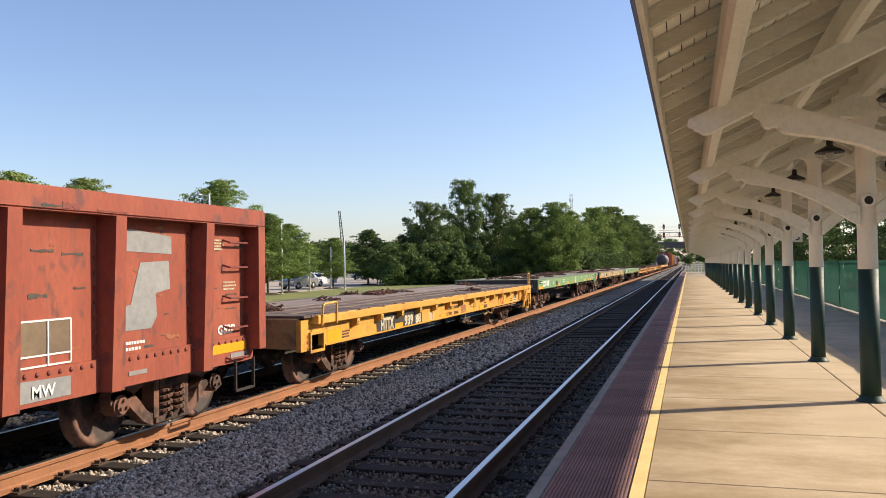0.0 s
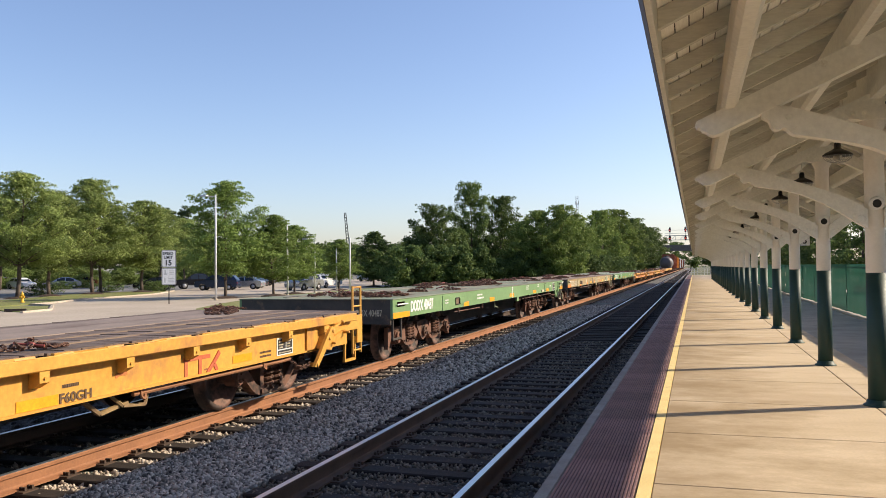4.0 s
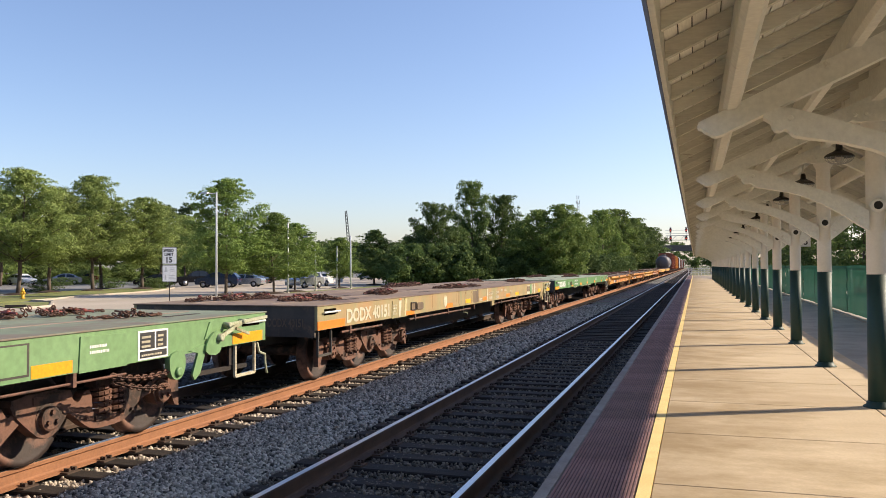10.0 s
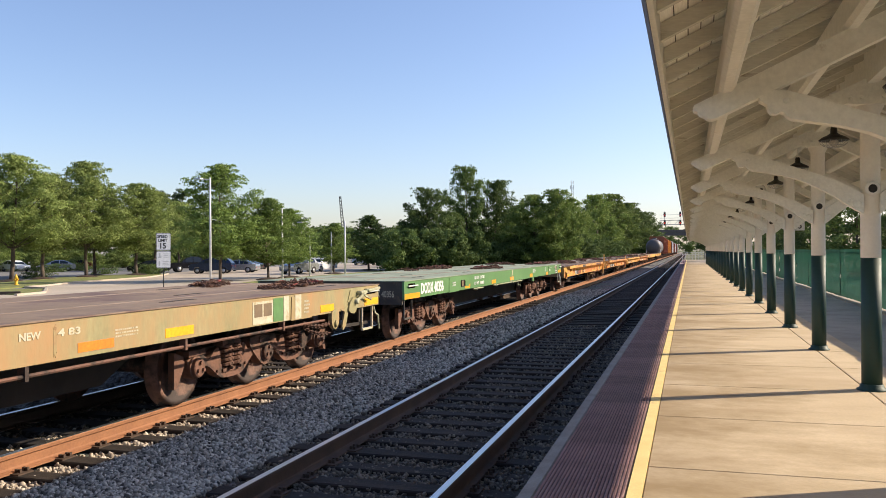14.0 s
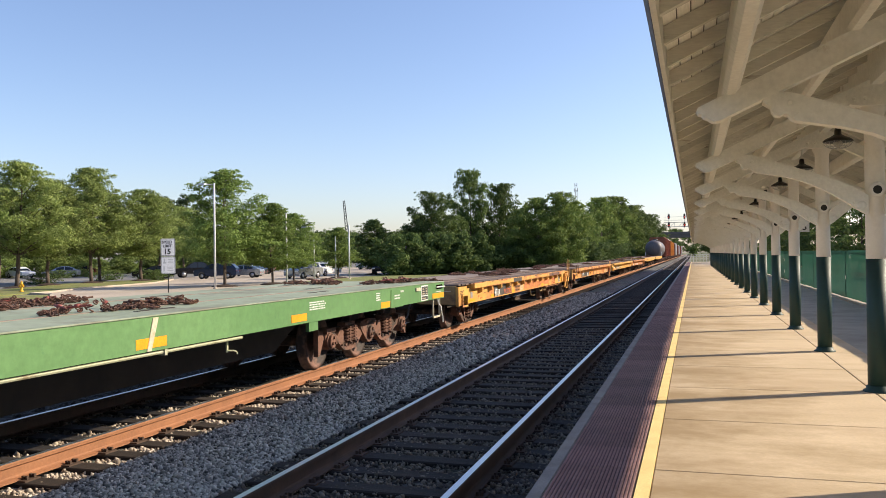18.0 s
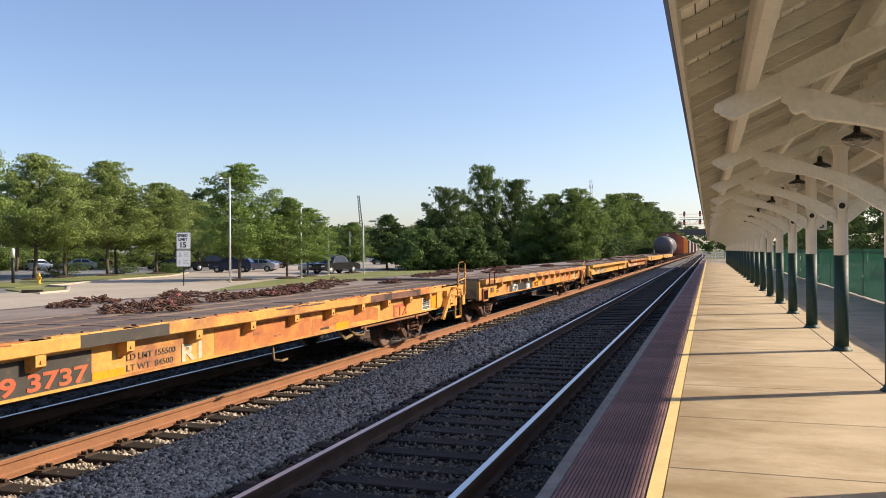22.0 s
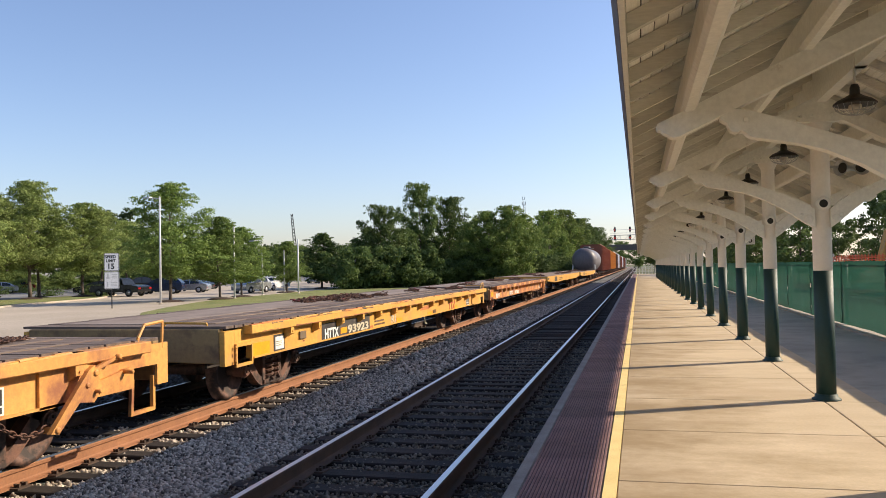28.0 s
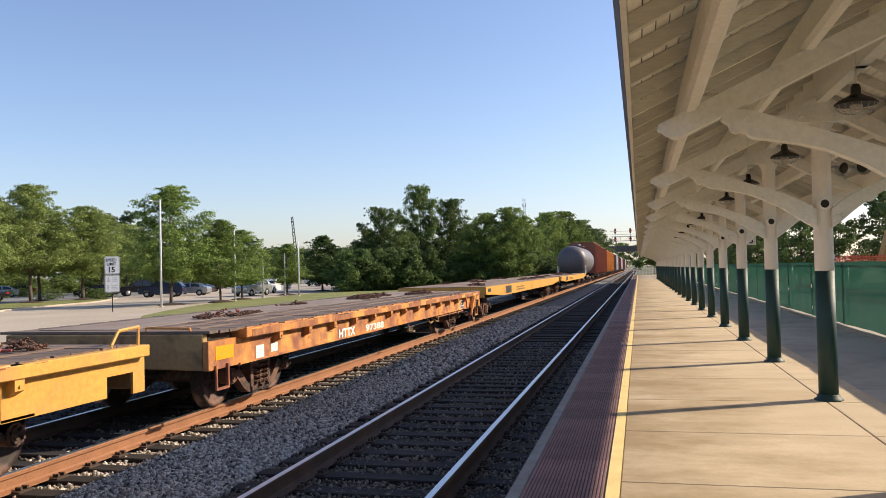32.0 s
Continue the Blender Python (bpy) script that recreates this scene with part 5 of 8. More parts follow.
            x0, x1 = sorted((1.43 * s, 1.465 * s))
            for a, b in (((length - 0.58, 0.72), (length - 0.60, 0.36)), ((length - 0.62, 0.37), (length - 0.20, 0.37)), ((length - 0.21, 0.36), (length - 0.21, 0.72))):
                bar(bm, a, b, 0.04, x0, x1)
            part("stirrup", bm, M[paint], car)
    bm = bm_new()
    if marks.get("stubs"):
        x = OUT + 0.012
        pipe(bm, [(x, 0.40, 0.97), (x, 0.44, 1.25), (x, 0.47, 1.275), (x, 0.88, 1.285), (x, 0.92, 1.26), (x, 0.91, 0.97)], 0.018, 6)
    elif marks.get("stand") == "posts":
        pipe(bm, [(0.82, 0.005, 0.98), (0.82, -0.05, 0.98), (1.28, -0.05, 0.965), (1.28, 0.005, 0.965)], 0.011, 6)
    else:
        pipe(bm, [(1.2, 0.05, 1.13), (1.2, 0.05, 1.16), (0.6, 0.05, 1.17), (0.6, 0.05, 1.13)], 0.016, 6)
    part("grab_rail", bm, M["chain"] if marks.get("stubs") == "rusty" else M["faded_white"] if marks.get("stand") == "posts" else M[paint], car)
    if marks.get("board"):
        y = marks["board"]
        bm = bm_new()
        box(bm, 1.472, 1.50, y, y + 0.24, 0.76, 0.88)
        bmesh.ops.bevel(bm, geom=bm.edges[:], offset=0.008, segments=1, affect="EDGES")
        part("routing_board", bm, M["brown_paint"], car, "small brown board on the sill")
    bm = bm_new()
    prism(bm, [(length - 1.98, 0.64), (length - 0.62, 0.64), (length - 0.62, 0.84), (length - 0.20, 0.84), (length - 0.20, 0.62), (length, 0.62), (length, 1.06), (length - 1.98, 1.06)], 1.472, 1.50, "x")
    part("end_plate", bm, M[paint], car)
    style = marks.get("stand", "urail")
    bm = bm_new()
    if style == "posts":
        for y in (length - 0.60, length - 0.10):
            hull8(bm, [(1.50, y - 0.035, 0.84), (1.53, y - 0.035, 0.84), (1.53, y + 0.035, 0.84), (1.50, y + 0.035, 0.84)], [(1.50, y + 0.02, 1.36), (1.53, y + 0.02, 1.36), (1.53, y + 0.06, 1.36), (1.50, y + 0.06, 1.36)])
            tube(bm, (1.515, y + 0.04, 1.34), (1.515, y + 0.06, 1.52), 0.012, seg=6)
            for z in (0.90, 0.98, 1.08, 1.30):
                lathe(bm, [(0.018, 1.53), (0.014, 1.55)], 6, "x", at=(0, y + (z - 0.84) * 0.08, z))
        pipe(bm, [(1.515, length - 0.58, 1.16), (1.515, length - 0.30, 1.17), (1.515, length - 0.08, 1.19)], 0.013, 6)
        pipe(bm, [(1.515, length - 0.54, 1.50), (1.50, length - 0.4, 1.55), (1.50, length - 0.12, 1.56), (1.515, length - 0.04, 1.50)], 0.005, 4)
    elif style == "ladder":
        for y in (length - 0.30, length + 0.02):
            tube(bm, (1.46, y, 0.45), (1.46, y, 1.52), 0.022, seg=6)
        for z in (0.5, 0.85, 1.2, 1.5):
            tube(bm, (1.46, length - 0.30, z), (1.46, length + 0.02, z), 0.015, seg=6)
    elif style in ("urail", "low"):
        pipe(bm, [(1.49, length - 0.55, 1.0), (1.49, length - 0.53, 1.14), (1.49, length - 0.42, 1.27), (1.49, length - 0.08, 1.29), (1.49, length - 0.10, 1.0)], 0.018, 6)
    else:
        tube(bm, (1.3, length - 0.4, 1.1), (1.3, length - 0.4, 1.3), 0.016, seg=6)
    part("end_handrail", bm, M[paint], car)
    if style != "low":
        bm = bm_new()
        L = length
        prism(bm, [(L - 2.00, 0.45), (L - 1.90, 0.43), (L - 1.36, 0.88), (L - 1.42, 0.97), (L - 1.50, 0.93)], 1.585, 1.63, "x")
        prism(bm, [(L - 1.70, 0.67), (L - 1.36, 0.62), (L - 1.24, 0.74), (L - 1.34, 0.96), (L - 1.50, 0.99)], 1.501, 1.584, "x")
        prism(bm, [(L - 1.26, 0.79), (L - 0.74, 0.87), (L - 0.66, 0.82), (L - 1.22, 0.67)], 1.501, 1.54, "x")
        bar(bm, (L - 1.40, 0.92), (L - 1.04, 1.01), 0.035, 1.585, 1.61)
        for y, z, r in ((L - 1.40, 0.90, 0.032), (L - 1.52, 0.80, 0.026), (L - 1.34, 0.72, 0.02), (L - 1.04, 1.01, 0.03), (L - 0.84, 0.84, 0.022), (L - 1.92, 0.47, 0.03)):
            lathe(bm, [(r, 1.50), (r, 1.64), (r * 0.6, 1.648)], 10, "x", at=(0, y, z))
        part("brake_lever", bm, M[paint], car)
    test_panel(car, length - 2.80, length - 2.36, 0.675, 0.905, 1.472, seed + 2)
    if seed > 11:
        for i in range(16):
            y, w = rs.uniform(1.1, length - 1.6), rs.uniform(0.12, 0.75)
            ragged(car, y - 0.3, y + w * 0.6, 0.991, 0.991 + rs.uniform(0.008, 0.025), OUT, RU, seed * 90 + i, "rust_spot", rough=0.55)
            ragged(car, y, y + w, 1.1045 - rs.uniform(0.010, 0.03), 1.1045, OUT, RU if i % 3 else SO, seed * 70 + i, "rust_spot", rough=0.55)
    trucks(car, length)
    chains(s0, length, RAIL_Z + 1.13, seed, marks.get("heaps", 12))
    return car


FW_LEVER = surf("pale_lever", (0.40, 0.42, 0.26), (0.48, 0.47, 0.33), 0.6, scale=3, fine=30, bump=0.1, rust=(0.24, 0.20, 0.11), rust_at=0.6, rust_scale=4)


def dod_car(s0, length, paint, deck, label, number, seed, heaps):
    """A heavy flat car with plain deep sills, a steel deck and six axles."""
    car = on_train(thing("heavy_flat_car", label, "flat car", group="cars of the freight train"), s0)
    bm = bm_new()
    for s in (1, -1):
        prism(bm, [(0.0, 1.235), (length, 1.235), (length, 0.90), (length - 1.0, 0.90), (length - 1.3, 0.895), (1.3, 0.895), (0.0, 0.895)], 1.49 * s, HALF * s, "x")
    part("side_sill", bm, M[paint], car)
    for y, z in ((0.0, 0.80), (length - 0.05, 0.95)):
        bm = bm_new()
        box(bm, -1.488, 1.488, y, y + 0.05, z, 1.234)
        part("end_sill", bm, M["soot"], car, "grimy end sill")
    bm = bm_new()
    box(bm, -HALF - 0.01, HALF + 0.012, -0.02, length + 0.02, 1.236, 1.252)
    bmesh.ops.bevel(bm, geom=bm.edges[:], offset=0.004, segments=1, affect="EDGES")
    part("deck", bm, M[deck], car, "worn painted steel deck")
    bm = bm_new()
    box(bm, -0.45, 0.45, 0.3, length - 0.3, 0.62, 1.2)
    prism(bm, [(5.0, 0.92), (6.0, 0.42), (length - 6.0, 0.42), (length - 5.0, 0.92)], -0.75, 0.75, "x")
    part("centre_sill", bm, M["under"], car)
    bm = bm_new()
    box(bm, -1.45, 1.45, -0.06, 0.06, 0.94, 1.2)
    bearer = mesh_of("cross_bearer", bm, M["under"])
    for k in range(10):
        part("cross_bearer", bearer, None, car, m=pose(0, 0.8 + (length - 1.6) * k / 9, 0))
    bracket, rods = {"dod_green": (10.72, ((4.0, 6.3), (11.6, 17.0))), "dod_tan": (10.52, ((0.9, 2.6), (4.0, 8.4), (11.3, 17.3))), "dod_dark": (13.25, ((5.3, 6.3), (7.5, 11.5)))}[paint]
    for y0, y1 in rods:
        bm = bm_new()
        zr = 0.865 if paint == "dod_dark" else 0.805
        pipe(bm, [(1.50, y0, zr + 0.005), (1.50, y1, zr - 0.005)], 0.018 if paint != "dod_green" else 0.012, 6)
        for k in range(int((y1 - y0) / 2.2) + 1):
            y = y0 + 0.3 + 2.2 * k
            box(bm, 1.45, 1.53, y - 0.02, y + 0.02, zr - 0.035, 0.90)
        part("brake_rod", bm, FW_LEVER if paint == "dod_dark" else M["cast"], car)
    if paint != "dod_dark":
        bm = bm_new()
        links(bm, (1.48, bracket + 0.15, 0.82), (1.48, bracket + 0.72, 0.81), 0.03)
        part("brake_chain", bm, M["chain"], car)
    for y in (0.12, length - 0.62):
        bm = bm_new()
        pipe(bm, [(1.48, y, 0.90), (1.48, y, 0.52), (1.48, y + 0.44, 0.52), (1.48, y + 0.44, 0.90)], 0.022, 5)
        part("stirrup", bm, M["soot"] if y < 1 else M["faded_white"], car)
    if paint != "dod_dark":
        L = length
        bm = bm_new()
        prism(bm, rounded([(L - 1.98, 0.93), (L - 1.72, 0.95), (L - 1.70, 0.74), (L - 1.80, 0.64), (L - 1.92, 0.66), (L - 1.98, 0.76)], 2, True), 1.50, 1.56, "x")
        lathe(bm, [(0.05, 1.56), (0.05, 1.585), (0.03, 1.59)], 12, "x", at=(0, L - 1.84, 0.73))
        part("chain_hanger", bm, M[paint], car)
        bm = bm_new()
        prism(bm, [(L - 1.62, 0.92), (L - 1.34, 0.97), (L - 1.30, 0.92), (L - 1.42, 0.66), (L - 1.52, 0.60), (L - 1.56, 0.66), (L - 1.46, 0.88)], 1.52, 1.545, "x")
        prism(bm, rounded([(L - 1.36, 0.86), (L - 1.10, 0.82), (L - 1.02, 0.98), (L - 1.10, 1.10), (L - 1.22, 1.08), (L - 1.34, 0.98)], 1, True), 1.548, 1.575, "x")
        prism(bm, [(L - 1.34, 1.02), (L - 1.26, 1.02), (L - 1.16, 1.21), (L - 1.24, 1.20)], 1.537, 1.547, "x")
        part("bell_crank", bm, M[paint], car)
        bm = bm_new()
        bar(bm, (L - 1.10, 1.02), (L - 0.62, 1.17), 0.045, 1.58, 1.60)
        bar(bm, (L - 0.94, 1.15), (L - 0.05, 1.19), 0.035, 1.56, 1.59)
        bar(bm, (L - 0.80, 1.10), (L - 0.52, 1.02), 0.03, 1.60, 1.615)
        for y, z, r in ((L - 1.10, 1.02, 0.045), (L - 0.62, 1.17, 0.03), (L - 0.94, 1.15, 0.03)):
            lathe(bm, [(r, 1.54), (r, 1.62), (r * 0.6, 1.625)], 10, "x", at=(0, y, z))
        part("brake_lever", bm, FW_LEVER, car)
        bm = bm_new()
        links(bm, (1.48, L - 2.75, 0.80), (1.53, L - 1.86, 0.76), 0.05, 0.011)
        links(bm, (1.46, L - 2.7, 0.74), (1.50, L - 1.95, 0.60), 0.04)
        part("brake_chain", bm, M["chain"], car)
        bm = bm_new()
        bar(bm, (L - 0.70, 0.92), (L - 0.70, 0.66), 0.05, 1.44, 1.47)
        bar(bm, (L - 1.40, 0.64), (L - 0.30, 0.62), 0.05, 1.42, 1.45)
        part("uncoupling_gear", bm, M["under"], car)
        bm = bm_new()
        pipe(bm, [(1.50, L - 0.14, 0.88), (1.52, L - 0.12, 0.76), (1.52, L + 0.02, 0.72), (1.52, L + 0.03, 0.60), (1.50, L + 0.10, 0.48)], 0.015, 6)
        part("uncoupling_rod", bm, FW_LEVER, car)
    # hand hole, plates and deck fittings
    for y in (0.22, length - 0.55):
        patch(car, y, y + 0.40, 1.10, 1.19, HALF, M["hole"], "hand_hole")
        bm = bm_new()
        tube(bm, (HALF + 0.03, y - 0.06, 1.145), (HALF + 0.03, y + 0.5, 1.145), 0.014, seg=6)
        part("grab_rail", bm, M["white_paint"], car)
    for y0, y1 in ((2.98, 3.80), (length - 3.25, length - 2.62)):
        bm = bm_new()
        prism(bm, [(y0, 0.885), (y1, 0.885), (y1, 1.19), (y0 + 0.02, 1.20)], HALF - 0.002, HALF + 0.012, "x")
        part("side_plate", bm, M[paint], car)
    y = 4.0
    bm = bm_new()
    for a, b in (((y, 0.98), (y, 1.12)), ((y, 1.12), (y + 0.28, 1.12)), ((y + 0.28, 1.12), (y + 0.28, 0.98)), ((y + 0.28, 0.98), (y, 0.98))):
        bar(bm, a, b, 0.018, HALF, HALF + 0.02)
    part("card_holder", bm, M["under"], car)
    patch(car, y + 0.02, y + 0.26, 0.99, 1.11, HALF, M["brown_paint"], "routing_board")
    for y in (4.36,):
        bm = bm_new()
        prism(bm, [(y, 0.99), (y + 0.05, 0.97), (y + 0.31, 0.97), (y + 0.36, 0.99), (y + 0.36, 1.09), (y + 0.31, 1.11), (y + 0.05, 1.11), (y, 1.09)], HALF, HALF + 0.015, "x")
        part("name_plate", bm, M["brown_paint"] if paint == "dod_tan" else M[paint], car)
    for y in ({"dod_green": 8.30, "dod_tan": 8.15, "dod_dark": 11.33}[paint],):
        bm = bm_new()
        bar(bm, (y, 0.86), (y, 0.70), 0.035, 1.40, 1.415)
        pipe(bm, [(1.42, y, 0.72), (1.46, y + 0.06, 0.715), (1.47, y + 0.10, 0.70), (1.47, y + 0.12, 0.67)], 0.009, 5)
        part("release_hook", bm, FW_LEVER, car)
    if bracket:
        bm = bm_new()
        box(bm, 1.47, 1.52, bracket, bracket + 0.29, 0.765, 0.895)
        part("pipe_bracket", bm, M[paint], car)
    rs = random.Random(seed)
    # slots drawn as dark plates on the deck, their inner shade as colour
    bm = bm_new()
    box(bm, -0.035, 0.035, -0.32, 0.32, 1.250, 1.257)
    slot = mesh_of("deck_slot", bm, M["under"])
    for k in range(14):
        part("deck_slot", slot, None, car, m=pose((-0.95, 1.02, 0.28)[k % 3], 1.0 + (length - 2) * k / 13, 0))
    for x0 in (-0.72, 0.62):
        bm = bm_new()
        box(bm, x0 - 0.022, x0 + 0.022, 0.3, length - 0.3, 1.25, 1.258)
        part("deck_channel", bm, M["runway"], car)
    part("lettering", letters(number, 0.165, M["brown_paint"] if paint == "dod_tan" else M["faded_white"], 0.62), None, car, m=pose(0.74, -0.004, 0.945) @ END)
    trucks(car, length, three=True)
    chains(s0, length, RAIL_Z + 1.252, seed, heaps)
    return car


W, D = 1.472, HALF           # planes of the sills that carry the writing
PAINT = {k: M[k] for k in ("orange_paint", "sheeting", "white_paint", "black_paint", "red_paint", "dark_text", "grey_paint", "brown_paint", "rust_spot", "soot")}
OR, YE, WH, BK, RE, DK, GY, BR, RU, SO = PAINT.values()


def spots(car, x, seed, n, length, z0, z1):
    """Rust and scrapes with ragged outlines."""
    rs = random.Random(seed)
    for i in range(n):
        y, w = rs.uniform(1.5, length - 2), rs.uniform(0.05, 0.26)
        a = rs.uniform(z0, z1 - 0.12)
        ragged(car, y, y + w, a, min(z1, a + rs.uniform(0.02, 0.08)), x, RU if i % 2 else M["rust_orange"], seed * 50 + i, "rust_spot", rough=0.35)


FW = M["faded_white"]


def disc(car, y, z, r, x, material):
    bm = bm_new()
    lathe(bm, [(r, x - 0.003), (r, x + 0.0045)], 24, "x", at=(0, y, z))
    return part("paint_patch", bm, material, car)


def three_bars(car, y, x, material):
    """The mark on the sill, drawn as plain shapes: a long bar over two uprights, and a chevron."""
    bm = bm_new()
    bar(bm, (y, 0.845), (y + 0.50, 0.845), 0.045, x - 0.003, x + 0.0035)
    bar(bm, (y + 0.04, 0.66), (y + 0.04, 0.83), 0.055, x - 0.003, x + 0.0045)
    bar(bm, (y + 0.30, 0.66), (y + 0.30, 0.83), 0.055, x - 0.003, x + 0.0045)
    bar(bm, (y + 0.44, 0.66), (y + 0.56, 0.76), 0.05, x - 0.003, x + 0.0055)
    bar(bm, (y + 0.56, 0.76), (y + 0.68, 0.87), 0.05, x - 0.003, x + 0.0065)
    bar(bm, (y + 0.64, 0.66), (y + 0.58, 0.75), 0.05, x - 0.003, x + 0.006)
    part("logo_shape", bm, material, car)


c = ttx_car(10.44, 17.28, "ttx_fresh", "yellow flat car with weathered plank deck and stake pockets", {"stand": "ladder", "heaps": [(1.2, 2.2, -0.4), (1.0, 1.5, 0.3), (4.6, 5.0, -0.3), (7.7, 9.2, -0.45), (8.0, 8.4, -1.15), (10.4, 10.8, 1.15), (15.8, 17.0, -0.5)], "stubs": "painted"}, 11)
patch(c, 2.9, 3.79, 0.656, 0.95, W, BK)
say(c, "HTTX", 3.10, 3.75, 0.68, 0.89, W + 0.004, FW, 0.038)
patch(c, 3.80, 4.26, 0.656, 0.95, W, BK)
patch(c, 3.82, 4.25, 0.656, 0.75, W + 0.004, OR)
patch(c, 4.27, 5.42, 0.656, 0.95, W, BK)
say(c, "939", 4.34, 4.84, 0.67, 0.87, W + 0.004, FW, 0.038)
say(c, "88", 4.99, 5.33, 0.67, 0.87, W + 0.004, FW, 0.038)
say(c, "R1", 5.90, 6.20, 0.67, 0.83, W, FW, 0.038)
patch(c, 6.75, 7.14, 0.656, 0.74, W, OR)
say(c, "LD LMT", 7.20, 7.68, 0.81, 0.88, W, DK)
say(c, "154100", 7.78, 8.20, 0.81, 0.88, W, DK)
say(c, "LT WT", 7.20, 7.62, 0.68, 0.75, W, DK)
say(c, "65900", 7.80, 8.16, 0.68, 0.75, W, DK)
patch(c, 0.86, 1.36, 0.67, 0.86, W, OR)
stencil(c, 1.42, 0.70, 0.3, 0.13, W, DK, 3, 88)
stencil(c, 10.70, 0.80, 0.2, 0.06, W, DK, 1, 89)
stencil(c, 9.57, 0.74, 0.26, 0.13, W, DK, 5, 71)
patch(c, 10.2, 10.65, 0.67, 0.76, W, OR)
say(c, "F60GH", 10.67, 11.06, 0.67, 0.76, W, DK)
three_bars(c, 12.45, W, RE)
patch(c, 13.42, 13.85, 0.70, 0.79, W, OR)
stencil(c, 14.05, 0.70, 0.35, 0.10, W, DK, 2, 72)
ragged(c, 8.4, 8.85, 0.66, 0.86, W, RU, 3, "rust_spot")
spots(c, W, 41, 4, 17, 0.66, 0.95)

c = dod_car(29.04, 19.58, "dod_green", "deck_green", "light green heavy flat car with six axles and steel deck", "DODX 40487", 21,
            [(1.2, 2.2, -0.35), (1.0, 1.8, 0.35), (0.9, 1.8, 1.0), (3.9, 4.5, 0.7), (5.4, 5.7, 0.78), (7.0, 7.6, -0.3), (9.7, 11.9, -1.2), (9.6, 12.0, 0.1), (9.8, 11.8, 0.42), (14.4, 15.6, -0.87), (15.9, 17.2, -0.8), (17.5, 18.5, -0.55), (17.8, 18.4, 0.55)])
say(c, "DODX 40487", 0.96, 2.36, 0.965, 1.185, D, WH, 0.038)
patch(c, 0.02, 0.90, 0.90, 1.0, D, OR)
stencil(c, 3.16, 1.03, 0.27, 0.11, D + 0.012, WH, 2, 61)
patch(c, 4.68, 5.13, 0.90, 1.0, D, OR)
stencil(c, 5.92, 1.02, 0.64, 0.16, D, WH, 2, 62)
patch(c, 7.22, 7.72, 0.905, 1.01, D, OR)
patch(c, 9.65, 10.22, 0.93, 1.03, D, OR)
stripe(c, 9.90, 0.90, 1.225, 0.08, 0.05, D + 0.004, WH)
stencil(c, 12.12, 1.08, 0.45, 0.14, D, WH, 4, 63)
patch(c, 13.25, 13.78, 0.93, 1.02, D, OR)
stencil(c, 14.05, 1.12, 0.36, 0.10, D, WH, 2, 64)
patch(c, 15.42, 15.78, 0.93, 1.20, D, SO)
patch(c, 15.435, 15.75, 0.95, 1.185, D + 0.004, M["dod_green"])
patch(c, 15.80, 16.26, 0.905, 1.01, D, OR)
stencil(c, 16.46, 1.04, 0.27, 0.10, D + 0.012, WH, 2, 65)
test_panel(c, 17.13, 17.60, 0.905, 1.19, D, 66)
bm = bm_new()
box(bm, HALF, HALF + 0.03, 14.78, 15.12, 0.925, 0.995)
part("card_board", bm, M["faded_white"], c, "small pale board on the sill")
patch(c, 18.82, 19.5, 0.91, 1.03, D, OR)

M["stain"] = surf("stain", (0.36, 0.20, 0.09), (0.30, 0.17, 0.085), 0.8, scale=4, fine=30, bump=0.1, rust=(0.33, 0.25, 0.12), rust_at=0.52, rust_scale=6, rust_soft=0.2)
M["old_cream"] = surf("old_cream", (0.50, 0.42, 0.20), (0.42, 0.34, 0.16), 0.8, scale=4, fine=30, bump=0, rust=(0.60, 0.52, 0.33), rust_at=0.55, rust_scale=6, rust_soft=0.2)
FL = surf("fluorescent_paint", (0.84, 0.225, 0.016), (0.76, 0.19, 0.018), 0.6, scale=2, fine=30, bump=0, rust=(0.50, 0.19, 0.05), rust_at=0.64, rust_scale=5)
c = dod_car(50.10, 19.42, "dod_tan", "deck_brown", "faded tan heavy flat car with rusty brown deck", "DODX 40151", 22,
            [(1.0, 2.5, -0.75), (1.5, 2.2, 0.3), (1.6, 2.1, 0.8), (4.6, 5.8, 0.5), (10.1, 12.2, -1.2), (9.1, 10.5, 0.65), (10.8, 11.1, 0.7), (17.8, 18.7, -0.9), (17.5, 19.0, 0.5)])
patch(c, 0.0, 0.96, 0.90, 1.02, D, FL)
say(c, "DODX 40151", 1.02, 2.86, 0.935, 1.155, D, FW, 0.038)
stencil(c, 3.03, 0.95, 0.18, 0.20, D + 0.012, FW, 4, 67)
stripe(c, 3.30, 0.90, 1.19, 0.13, 0.03, D + 0.012, FW)
stripe(c, 3.335, 1.195, 1.225, 0.12, 0.004, D + 0.012, M["rust_orange"])
bm = bm_new()
bar(bm, (3.0, 0.93), (3.09, 1.08), 0.012, D + 0.011, D + 0.016)
part("lettering", bm, FW, c)
stripe(c, 3.60, 0.90, 1.225, 0.12, 0.05, D + 0.012, M["old_cream"])
patch(c, 3.72, 4.17, 0.90, 0.975, D + 0.012, FL)
disc(c, 6.245, 1.06, 0.125, D, FW)
patch(c, 6.32, 6.81, 0.91, 1.0, D, FL)
patch(c, 7.86, 8.30, 0.94, 1.035, D, YE)
patch(c, 9.5, 9.87, 0.94, 1.03, D, FL)
stripe(c, 9.90, 0.90, 1.225, 0.10, 0.03, D + 0.004, FW)
say(c, "LD LMT", 10.14, 10.60, 1.06, 1.13, D, FW)
say(c, "LT WT", 10.93, 11.29, 1.06, 1.13, D, FW)
